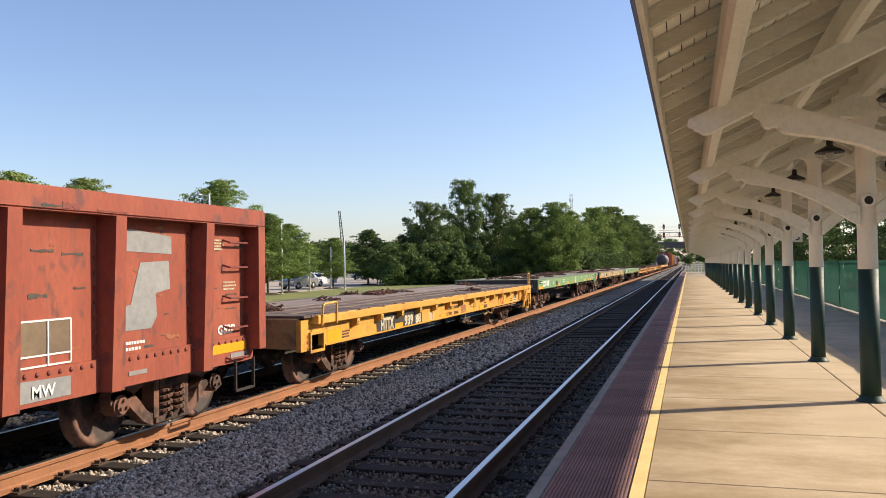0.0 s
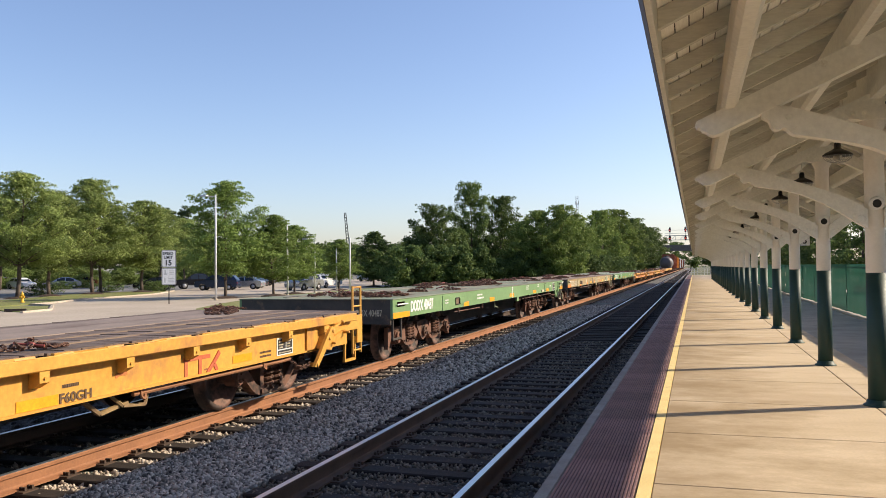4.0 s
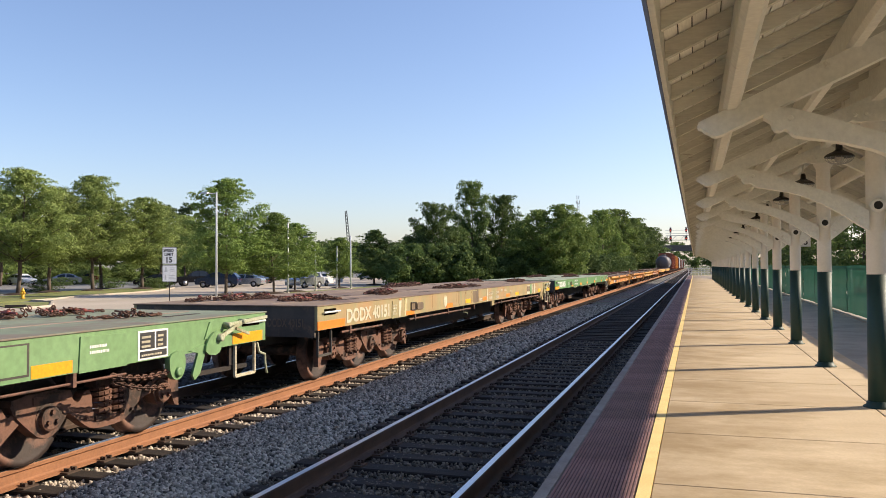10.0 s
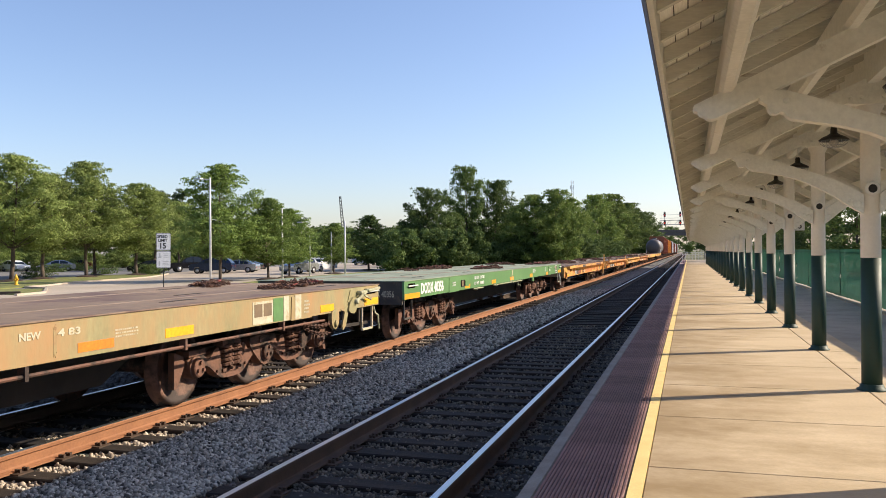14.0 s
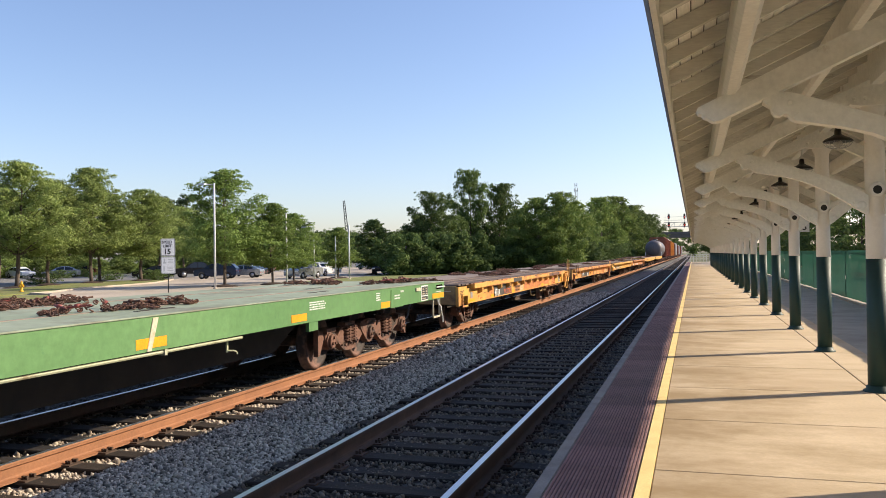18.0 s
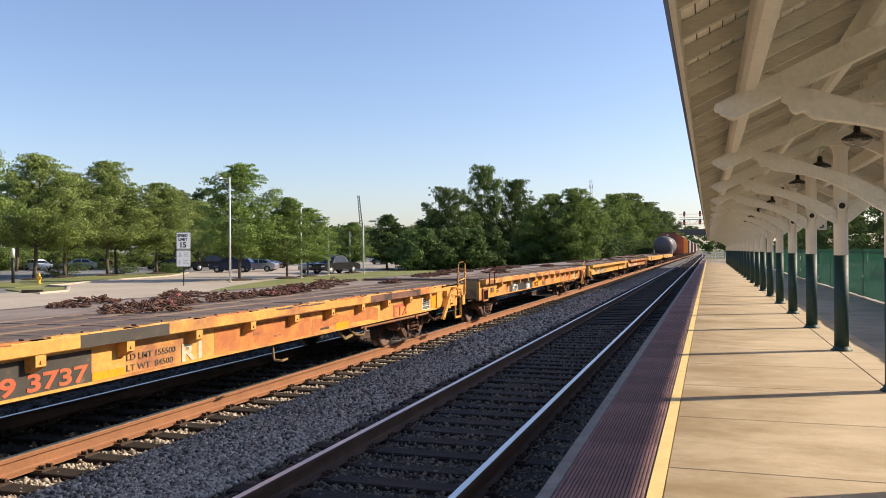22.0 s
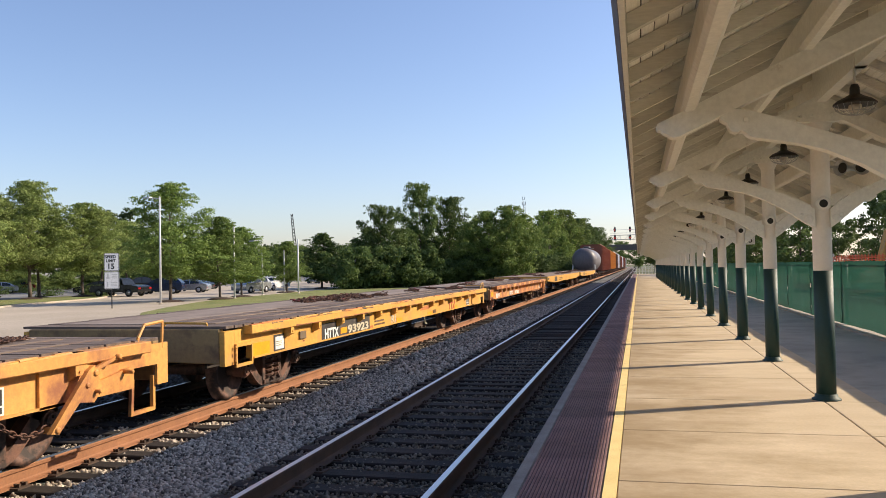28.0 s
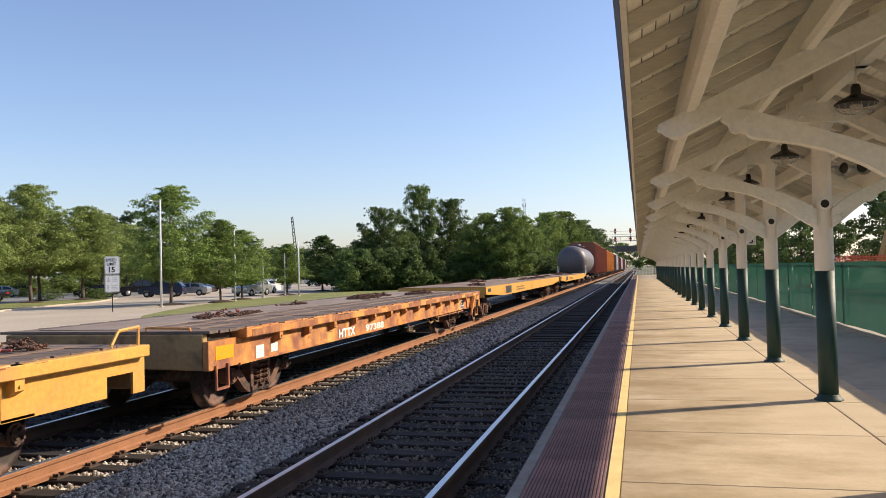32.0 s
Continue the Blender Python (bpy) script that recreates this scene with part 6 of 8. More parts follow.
stencil(c, 10.14, 0.94, 0.46, 0.14, D, FW, 1, 69)
stencil(c, 10.93, 0.94, 0.36, 0.14, D, FW, 1, 79)
say(c, "FMS", 9.15, 9.45, 0.94, 1.01, D, FW)
ragged(c, 8.52, 9.06, 0.90, 1.232, D, BR, 36, "old_paint", lift=0.0015)
say(c, "NEW", 11.51, 11.74, 1.10, 1.165, D, FW)
say(c, "4 83", 11.93, 12.2, 1.10, 1.165, D, FW)
patch(c, 12.17, 12.64, 0.935, 1.02, D, FL)
stencil(c, 12.66, 1.02, 0.36, 0.09, D, FW, 3, 70)
patch(c, 13.42, 13.92, 0.935, 1.03, D, YE)
patch(c, 15.17, 15.68, 0.91, 1.19, D, FW)
patch(c, 15.21, 15.40, 1.0, 1.16, D + 0.004, BR)
patch(c, 15.44, 15.64, 1.0, 1.16, D + 0.004, BR)
patch(c, 15.69, 15.96, 0.91, 1.21, D, M["dod_dark"])
patch(c, 15.97, 16.12, 0.90, 1.225, D, FW)
patch(c, 16.28, 16.46, 0.90, 1.225, D + 0.012, FW)
stencil(c, 16.55, 0.96, 0.18, 0.2, D + 0.012, FW, 4, 73)
patch(c, 17.1, 17.57, 0.925, 1.03, D, YE)
patch(c, 18.78, 19.4, 0.92, 1.03, D, YE)
for i, y in enumerate((5.35, 7.28, 7.82, 8.36, 9.08, 11.88, 7.1, 7.92)):
    ragged(c, y, y + (0.025, 0.07, 0.06, 0.03, 0.06, 0.04, 0.025, 0.025)[i], 0.90, 1.23, D, M["stain"], 30 + i, "rust_streak", rough=0.25)

c = dod_car(70.86, 19.68, "dod_dark", "deck_pale", "green heavy flat car with six axles and steel deck", "DODX 40356", 23,
            [(7.5, 7.9, -1.1), (9.7, 11.9, -1.2), (9.7, 11.7, 0.62), (18.0, 18.9, -0.9), (17.7, 18.5, -0.4), (18.0, 19.3, 0.75)])
patch(c, 0.02, 0.93, 0.90, 1.0, D, OR)
say(c, "DODX 40356", 1.0, 2.56, 0.95, 1.18, D, WH, 0.038)
say(c, "PULL HERE", 3.24, 3.50, 1.075, 1.11, D + 0.012, WH)
say(c, "JACK HERE", 3.24, 3.50, 1.015, 1.05, D + 0.012, WH)
patch(c, 4.36, 4.82, 0.92, 1.01, D, OR)
say(c, "LD LMT  301700", 5.26, 6.28, 1.10, 1.18, D, WH)
say(c, "LT WT   92800", 5.26, 6.23, 0.96, 1.04, D, WH)
patch(c, 7.13, 7.6, 0.92, 1.02, D, OR)
patch(c, 9.52, 10.0, 0.93, 1.03, D, OR)
stripe(c, 9.68, 0.90, 1.225, 0.085, 0.10, D + 0.004, FW)
patch(c, 12.7, 13.15, 0.93, 1.03, D, OR)
stencil(c, 13.24, 1.06, 0.55, 0.13, D, WH, 4, 74)
stencil(c, 15.75, 1.05, 0.22, 0.15, D, WH, 4, 75)
patch(c, 15.97, 16.40, 0.91, 1.01, D, OR)
stencil(c, 16.6, 1.03, 0.3, 0.1, D + 0.012, WH, 2, 76)
say(c, "L 88-0", 16.91, 17.08, 1.14, 1.175, D + 0.012, WH)
test_panel(c, 18.14, 18.56, 0.91, 1.21, D, 84)
bm = bm_new()
box(bm, HALF, HALF + 0.03, 17.78, 18.04, 1.12, 1.18)
part("card_board", bm, M["faded_white"], c, "small pale board on the sill")
bm = bm_new()
pipe(bm, [(1.50, 19.30, 0.90), (1.52, 19.34, 0.78), (1.52, 19.50, 0.72), (1.52, 19.52, 0.60), (1.50, 19.66, 0.50), (1.50, 19.68, 0.38)], 0.016, 6)
part("uncoupling_rod", bm, WH, c)
patch(c, 18.86, 19.65, 0.92, 1.02, D, OR)
stencil(c, 19.1, 1.04, 0.42, 0.035, D, WH, 1, 77)

c = ttx_car(91.90, 17.28, "ttx_mid", "yellow flat car with rust-blotched sills and plank deck", {"stand": "posts", "chord": 1.0, "heaps": [(0.8, 1.7, -0.3), (0.9, 1.6, 0.4), (8.0, 9.1, -1.15), (7.6, 8.8, 0.2), (7.4, 7.9, 0.62), (9.8, 10.6, -0.8), (9.6, 11.1, 0.1), (11.2, 12.6, 0.0), (12.4, 14.2, -0.3), (15.3, 16.3, -1.0), (15.5, 16.2, 0.45)]}, 12)
patch(c, 0.70, 1.46, 0.655, 0.73, W, OR)
stencil(c, 0.16, 0.87, 0.3, 0.12, W, DK, 3, 78)
patch(c, 1.05, 1.24, 0.76, 0.90, W, GY, "routing_board")
patch(c, 3.12, 3.57, 0.655, 0.75, W, OR)
patch(c, 3.48, 5.72, 0.656, 0.95, W, SO)
say(c, "HTTX", 3.60, 4.20, 0.67, 0.87, W + 0.004, WH, 0.038)
say(c, "9 3737", 4.72, 5.68, 0.68, 0.83, W + 0.004, RE)
patch(c, 5.73, 6.15, 0.656, 0.74, W, OR)
say(c, "LD LMT 155500", 6.18, 6.92, 0.79, 0.85, W, BR, 0.006)
say(c, "LT WT  84500", 6.18, 6.88, 0.69, 0.75, W, BR, 0.006)
patch(c, 5.45, 6.65, 0.993, 1.103, OUT, SO, lift=0.0012)
ragged(c, 11.7, 14.07, 0.992, 1.103, OUT, M["cast"], 97, "old_paint", lift=0.003, rough=0.03)
ragged(c, 14.04, 14.5, 0.993, 1.10, OUT, M["rust_orange"], 98, "rust_spot", rough=0.3)
say(c, "R1", 7.02, 7.37, 0.67, 0.85, W, FW, 0.03)
ragged(c, 7.62, 9.9, 0.652, 0.96, W, M["rust_orange"], 21, "rust_spot")
ragged(c, 9.95, 12.3, 0.652, 0.93, W, M["rust_orange"], 24, "rust_spot", rough=0.3)
ragged(c, 2.95, 3.5, 0.76, 0.95, W, M["rust_orange"], 22, "rust_spot", rough=0.2)
patch(c, 10.7, 11.15, 0.67, 0.76, W, OR)
stencil(c, 10.2, 0.70, 0.3, 0.06, W, DK, 1, 80)
three_bars(c, 13.0, W, RE)
patch(c, 15.02, 15.52, 0.69, 0.93, W, OR)
stencil(c, 16.78, 0.95, 0.19, 0.06, 1.501, DK, 1, 87)
say(c, "M 921-B", 16.78, 17.0, 0.885, 0.92, 1.501, DK)
say(c, "CPLR", 16.86, 17.0, 0.845, 0.875, 1.501, DK)
spots(c, W, 43, 8, 17, 0.66, 0.95)

c = ttx_car(110.47, 17.3, "ttx", "orange-yellow flat car with chains on its plank deck", {"chord": 0.14, "stubs": "rusty", "board": 1.05, "heaps": [(0.8, 1.9, -0.45), (2.5, 2.8, -0.4), (4.1, 6.7, -0.8), (4.9, 6.3, 0.5), (6.1, 7.3, -1.0), (8.5, 9.5, -0.6), (11.5, 12.8, -0.7), (14.6, 15.8, 0.2)]}, 13)
patch(c, 1.04, 1.58, 0.70, 0.86, W, OR)
stencil(c, 1.62, 0.73, 0.3, 0.13, W, DK, 3, 80)
patch(c, 3.1, 6.04, 0.656, 0.95, W, BK)
say(c, "HTTX", 3.45, 4.10, 0.67, 0.86, W + 0.004, WH, 0.038)
say(c, "93845", 5.26, 5.75, 0.665, 0.82, W + 0.004, WH, 0.038)
ragged(c, 6.04, 6.25, 0.656, 0.95, W, RU, 23, "rust_spot")
patch(c, 6.25, 7.1, 0.656, 0.88, W, OR)
say(c, "LD LMT 154300", 6.36, 7.0, 0.765, 0.83, W + 0.004, DK)
say(c, "LT WT   65700", 6.36, 7.0, 0.68, 0.745, W + 0.004, DK)
patch(c, 7.36, 7.71, 0.72, 0.83, W, OR)
say(c, "R1", 7.73, 7.89, 0.68, 0.83, W, DK, 0.038)
ragged(c, 8.06, 8.3, 0.656, 0.9, W, RU, 24, "rust_spot")
patch(c, 10.35, 10.8, 0.67, 0.76, W, OR)
three_bars(c, 12.6, W, RE)
spots(c, W, 44, 12, 17, 0.66, 0.95)
for i, (y0, y1) in enumerate(((0.5, 1.1), (3.2, 4.0), (6.1, 6.9), (7.2, 7.5), (9.4, 10.3), (11.6, 13.9))):
    ragged(c, y0, y1, 0.997, 1.085, OUT, M["rust_orange"] if i % 2 else RU, 90 + i, "rust_spot")

c = ttx_car(129.10, 17.6, "ttx_pale", "bright yellow flat car with plank deck", {"stand": "low", "chord": 0.5, "board": 2.3, "heaps": [(7.0, 9.8, -0.4), (7.4, 9.2, 0.0), (10.5, 10.9, 0.1), (13.6, 14.0, 0.0), (15.9, 16.5, -0.2), (15.9, 17.0, 0.75)]}, 14)
patch(c, 0.75, 1.28, 0.66, 0.84, W, OR)
patch(c, 1.42, 1.78, 0.66, 0.90, W, BK)
patch(c, 1.46, 1.74, 0.69, 0.87, W + 0.004, WH, "placard", label="white placard")
stencil(c, 1.49, 0.74, 0.20, 0.08, W + 0.008, FW, 3, 81)
patch(c, 3.24, 4.05, 0.656, 0.93, W, BK)
say(c, "HTTX", 3.36, 4.0, 0.67, 0.84, W + 0.004, WH, 0.038)
patch(c, 4.05, 5.70, 0.656, 0.93, W, SO)
patch(c, 4.10, 4.42, 0.70, 0.80, W + 0.004, OR)
say(c, "93923", 4.46, 5.60, 0.675, 0.825, W + 0.004, FW, 0.038)
stencil(c, 6.0, 0.70, 0.75, 0.13, W, BR, 2, 82)
say(c, "R1", 7.12, 7.46, 0.67, 0.84, W, FW, 0.03)
patch(c, 7.50, 7.92, 0.66, 0.75, W, OR)
patch(c, 10.19, 10.66, 0.66, 0.73, W, OR)
say(c, "F60GH", 10.68, 11.03, 0.67, 0.76, W, DK)
ragged(c, 9.5, 10.3, 0.80, 0.9, W, M["rust_orange"], 25, "rust_spot")
three_bars(c, 12.54, W, RE)
patch(c, 13.18, 13.54, 0.66, 0.74, W, OR)
patch(c, 16.02, 16.5, 0.655, 0.83, W, OR)
stencil(c, 15.75, 0.68, 0.2, 0.13, W, DK, 3, 83)
spots(c, W, 45, 5, 17, 0.66, 0.95)

c = ttx_car(148.06, 17.1, "ttx_worn", "badly rusted orange flat car with plank deck", {"stand": "none", "chord": 0.75, "heaps": [(2.8, 3.6, -0.2), (7.2, 7.6, -0.75), (10.1, 12.6, -0.4), (13.6, 14.8, 0.3)]}, 15)
patch(c, 0.16, 0.62, 0.76, 0.93, W, OR)
patch(c, 1.25, 1.49, 0.66, 0.84, W, WH, "placard", label="white placard")
patch(c, 1.72, 1.93, 0.71, 0.83, W, WH, "placard", label="white placard")
say(c, "HTTX", 4.40, 5.23, 0.67, 0.82, W, WH, 0.038)
say(c, "97388", 5.82, 6.95, 0.67, 0.80, W, WH)
spots(c, W, 46, 18, 17, 0.66, 0.96)
for i in range(10):
    ragged(c, 0.9 + 1.5 * i, 1.6 + 1.55 * i, 0.997, 1.09, OUT, RU, 130 + i, "rust_spot")


def long_flat(s0, length, seed):
    car = on_train(thing("long_flat_car", "long smooth-sided yellow flat car", "flat car", group="cars of the freight train"), s0)
    bm = bm_new()
    for s in (1, -1):
        prism(bm, [(0, 1.2), (length, 1.2), (length, 0.95), (length - 4, 0.80), (4, 0.80), (0, 0.95)], 1.46 * s, HALF * s, "x")
    box(bm, -1.46, 1.46, 0, 0.06, 0.85, 1.2)
    box(bm, -1.46, 1.46, length - 0.06, length, 0.85, 1.2)
    part("side_sill", bm, M["ttx_fresh"], car)
    bm = bm_new()
    box(bm, -1.5, 1.5, 0.01, length - 0.01, 1.18, 1.215)
    part("deck", bm, M["deck_brown"], car)
    bm = bm_new()
    box(bm, -0.4, 0.4, 0.2, length - 0.2, 0.6, 1.17)
    part("centre_sill", bm, M["under"], car)
    patch(car, 4.2, 5.6, 0.86, 1.14, HALF, M["black_paint"], "logo_shape")
    patch(car, 0.3, 0.9, 1.02, 1.14, HALF, M["black_paint"])
    stencil(car, 7, 0.9, 3, 0.2, HALF, M["dark_text"], 2, seed)
    trucks(car, length)
    chains(s0, length, RAIL_Z + 1.216, seed, 7)


long_flat(166.2, 25.6, 31)
long_flat(193.2, 25.6, 32)

# red gondola
G0, GL = -7.3, 16.66
gon = on_train(thing("gondola_car", "rust-red ribbed gondola car with grey paint patches", "gondola car", group="cars of the freight train"), G0)
for s in (1, -1):
    bm = bm_new()
    box(bm, *sorted((1.27 * s, 1.31 * s)), 0, GL, 0.70, 2.45)
    part("side_panel", bm, M["gon"], gon)
for y in (0, GL - 0.06):
    bm = bm_new()
    box(bm, -1.265, 1.265, y, y + 0.06, 0.93, 2.45)
    part("end_panel", bm, M["gon"], gon)
bm = bm_new()
box(bm, -1.265, 1.265, 0, GL, 0.85, 0.92)
part("floor", bm, M["gon_dark"], gon)
for s in (1, -1):
    bm = bm_new()
    box(bm, *sorted((1.30 * s, 1.52 * s)), -0.02, GL + 0.02, 2.32, 2.53)
    bmesh.ops.bevel(bm, geom=bm.edges[:], offset=0.018, segments=2, affect="EDGES")
    part("top_chord", bm, M["gon"], gon)
    bm = bm_new()
    box(bm, *sorted((1.30 * s, 1.345 * s)), 0.02, GL - 0.02, 0.66, 0.97)
    part("side_sill", bm, M["gon"], gon)
    bm = bm_new()
    lathe(bm, [(0.024, 1.345 * s), (0.02, 1.356 * s), (0.008, 1.363 * s)], 7, "x")
    rivet = mesh_of("rivet", bm, M["gon_dark"])
    for y in np.arange(0.2, GL - 0.1, 0.135):
        if s > 0:
            part("rivet", rivet, None, gon, m=pose(0, float(y), 0.923))
    y = GL - 1.25
    bm = bm_new()
    hull8(bm, [(1.30 * s, -0.11, 0.66), (1.47 * s, -0.09, 0.66), (1.47 * s, 0.09, 0.66), (1.30 * s, 0.11, 0.66)], [(1.30 * s, -0.10, 2.32), (1.52 * s, -0.075, 2.32), (1.52 * s, 0.075, 2.32), (1.30 * s, 0.10, 2.32)])
    for z in np.arange(0.95, 2.3, 0.14):
        for dy in (-0.135, 0.135):
            box(bm, *sorted((1.31 * s, 1.33 * s)), dy - 0.014, dy + 0.014, float(z) - 0.014, float(z) + 0.014)
    post_me = mesh_of("side_post", bm, M["gon"])
    for k, y in enumerate((15.43, 13.91, 12.62, 11.3, 9.9, 8.5, 7.1, 5.7, 4.3, 3.0, 1.6)):
        part("side_post", post_me, None, gon, m=pose(0, y, 0))
    for y in (0, GL - 0.16):
        bm = bm_new()
        box(bm, *sorted((1.30 * s, 1.52 * s)), y, y + 0.16, 0.8, 2.33)
        part("corner_post", bm, M["gon"], gon)
for z in (0.75, 1.12, 1.48, 1.85, 2.15):
    bm = bm_new()
    pipe(bm, [(1.31, GL - 0.66, z), (1.40, GL - 0.64, z - 0.03), (1.40, GL - 0.24, z - 0.03), (1.31, GL - 0.20, z)], 0.013, 5)
    part("grab_iron", bm, M["gon_dark"], gon)
bm = bm_new()
pipe(bm, [(1.45, GL - 0.62, 0.70), (1.45, GL - 0.62, 0.34), (1.45, GL - 0.2, 0.34), (1.45, GL - 0.2, 0.70)], 0.02, 5)
part("stirrup", bm, M["under"], gon)
bm = bm_new()
box(bm, -0.35, 0.35, 0.1, GL - 0.1, 0.6, 0.86)
for k in range(9):
    y = 1 + (GL - 2) * k / 8
    box(bm, -1.3, 1.3, y - 0.06, y + 0.06, 0.66, 0.86)
part("centre_sill", bm, M["under"], gon)
xg = 1.312


def blotch(car, pts, x, material, name="paint_patch"):
    bm = bm_new()
    prism(bm, pts, x - 0.002, x + 0.004, "x")
    return part(name, bm, material, car)


blotch(gon, [(14.02, 2.16), (14.30, 2.22), (14.98, 2.16), (14.98, 1.97), (14.02, 2.0)], xg, M["grey_paint"])
blotch(gon, [(14.45, 1.88), (14.93, 1.90), (14.95, 1.60), (14.70, 1.56), (14.72, 1.32), (14.62, 1.20), (14.03, 1.20), (13.98, 1.32), (14.05, 1.42), (14.3, 1.46), (14.36, 1.64)], xg, M["grey_paint"])
blotch(gon, [(12.62, 0.70), (13.42, 0.70), (13.42, 0.87), (12.62, 0.89)], 1.347, M["grey_paint"])
write(gon, "MW", 0.15, 12.95, 0.73, 1.3545, M["white_paint"], 1.0)
bm = bm_new()
for a, b in (((12.78, 0.99), (13.46, 0.99)), ((13.46, 0.99), (13.46, 1.38)), ((13.46, 1.38), (12.78, 1.38)), ((12.78, 1.38), (12.78, 0.99)), ((13.18, 0.99), (13.18, 1.38)), ((12.78, 1.08), (13.46, 1.08))):
    bar(bm, a, b, 0.016, xg, xg + 0.008)
part("stencil_frame", bm, M["white_paint"], gon)
patch(gon, 12.79, 13.45, 1.08, 1.38, xg, M["brown_paint"])
stencil(gon, 14.0, 1.0, 0.55, 0.12, xg, M["white_paint"], 2, 5)
say(gon, "G52P", 15.88, 16.26, 1.02, 1.13, xg, M["white_paint"])
patch(gon, 15.62, 16.45, 0.80, 0.91, 1.348, M["orange_paint"])
patch(gon, 16.1, 16.48, 0.70, 0.78, 1.348, M["grey_paint"])
stencil(gon, 15.75, 2.03, 0.28, 0.14, xg, M["faded_white"], 4, 6)
stencil(gon, 16.0, 1.55, 0.30, 0.12, xg, M["faded_white"], 3, 7)
rs = random.Random(77)
for i in range(46):
    lo = rs.choice((11.4, 12.75, 14.02, 15.6))
    y, z, w = lo + rs.uniform(0.02, 0.9), rs.uniform(0.98, 2.22), rs.uniform(0.05, 0.28)
    ragged(gon, y, y + w, z, z + rs.uniform(0.015, 0.07), xg, M["soot"] if i % 3 else M["rust_spot"], 300 + i, "rust_scuff", rough=0.45)
for i in range(16):
    y = rs.uniform(8.0, 16.4)
    ragged(gon, y, y + rs.uniform(0.1, 0.5), 2.34, 2.34 + rs.uniform(0.02, 0.07), 1.522, M["soot"] if i % 2 else M["gon_dark"], 360 + i, "rust_scuff", rough=0.45)
patch(gon, 14.22, 14.5, 0.755, 0.80, 1.348, M["grey_paint"])
for e, y in ((0, 2.2), (1, GL - 1.35)):
    for f, sx in zip(FRAME_2, (1, -1)):
        o = part("side_frame", f, None, gon, m=pose(0, y, 0))
        if sx > 0:
            add_springs(o, sx, False)
    part("bolster", BOLSTER, None, gon, m=pose(0, y, 0))
    for d in (-0.87, 0.87):
        WHEELS.append((part("wheelset", WHEEL_42, None, gon, m=pose(0, y + d, 0.42)), y + d, 0.42))
part("coupler", COUPLER, None, gon, m=pose(0, GL, 0, 0, 0, 180))
part("air_hose", HOSE, None, gon, m=pose(0, GL, 0, 0, 0, 180))

# tank car and the closed cars behind it
tank = on_train(thing("tank_car", "pale grey cylindrical tank car", "tank car", group="cars of the freight train"), 221.3)
bm = bm_new()
R = 1.50
lathe(bm, [(0.02, 0.55), (0.6, 0.60), (1.1, 0.78), (1.38, 1.05), (R, 1.45), (R, 14.3), (1.38, 14.7), (1.1, 14.97), (0.6, 15.15), (0.02, 15.2)], 32, "y", at=(0, 0, 2.45))
part("tank", bm, M["tank"], tank)
bm = bm_new()
box(bm, -0.3, 0.3, 0, 15.7, 0.75, 1.05)
box(bm, -1.4, 1.4, 0.0, 0.5, 0.9, 1.05)
box(bm, -1.4, 1.4, 15.2, 15.7, 0.9, 1.05)
part("underframe", bm, M["under"], tank)
bm = bm_new()
lathe(bm, [(0.45, 3.9), (0.45, 4.2), (0.40, 4.25)], 16, at=(0, 7.8, 0))
box(bm, -0.8, 0.8, 6.8, 8.8, 3.98, 4.02)
part("dome", bm, M["tank"], tank)
bm = bm_new()
for x in (-1.35, 1.35):
    pipe(bm, [(x, 0.1, 1.0), (x, 0.1, 1.9), (x, 0.6, 1.9)], 0.03, 5)
    bar(bm, (0.6, 1.0), (1.6, 1.9), 0.06, x - 0.03, x + 0.03)
part("handrail", bm, M["white_paint"], tank)
trucks(tank, 15.7, springs=False)


def closed_car(s0, length, height, paint, label, ribs, seed):
    car = on_train(thing("box_car", label, "box car", group="cars of the freight train"), s0)
    bm = bm_new()
    box(bm, -1.45, 1.45, 0, length, 0.95, height)
    bmesh.ops.bevel(bm, geom=[e for e in bm.edges if abs(e.verts[0].co.z - e.verts[1].co.z) < 0.01 and e.verts[0].co.z > 2], offset=0.12, segments=2, affect="EDGES")
    part("body", bm, M[paint], car)
    bm = bm_new()
    box(bm, -0.9, 0.9, 0.2, length - 0.2, 0.6, 0.95)
    part("underframe", bm, M["under"], car)
    for k in (1, -1):
        bm = bm_new()
        box(bm, *sorted((1.45 * k, HALF * k)), -0.05, 0.05, 0.95, height - 0.15)
        rib = mesh_of("side_rib", bm, M[paint])
        n = int(length / ribs)
        for i in range(n + 1):
            part("side_rib", rib, None, car, m=pose(0, 0.06 + (length - 0.12) * i / n, 0))
    trucks(car, length, springs=False)


s = 238.6
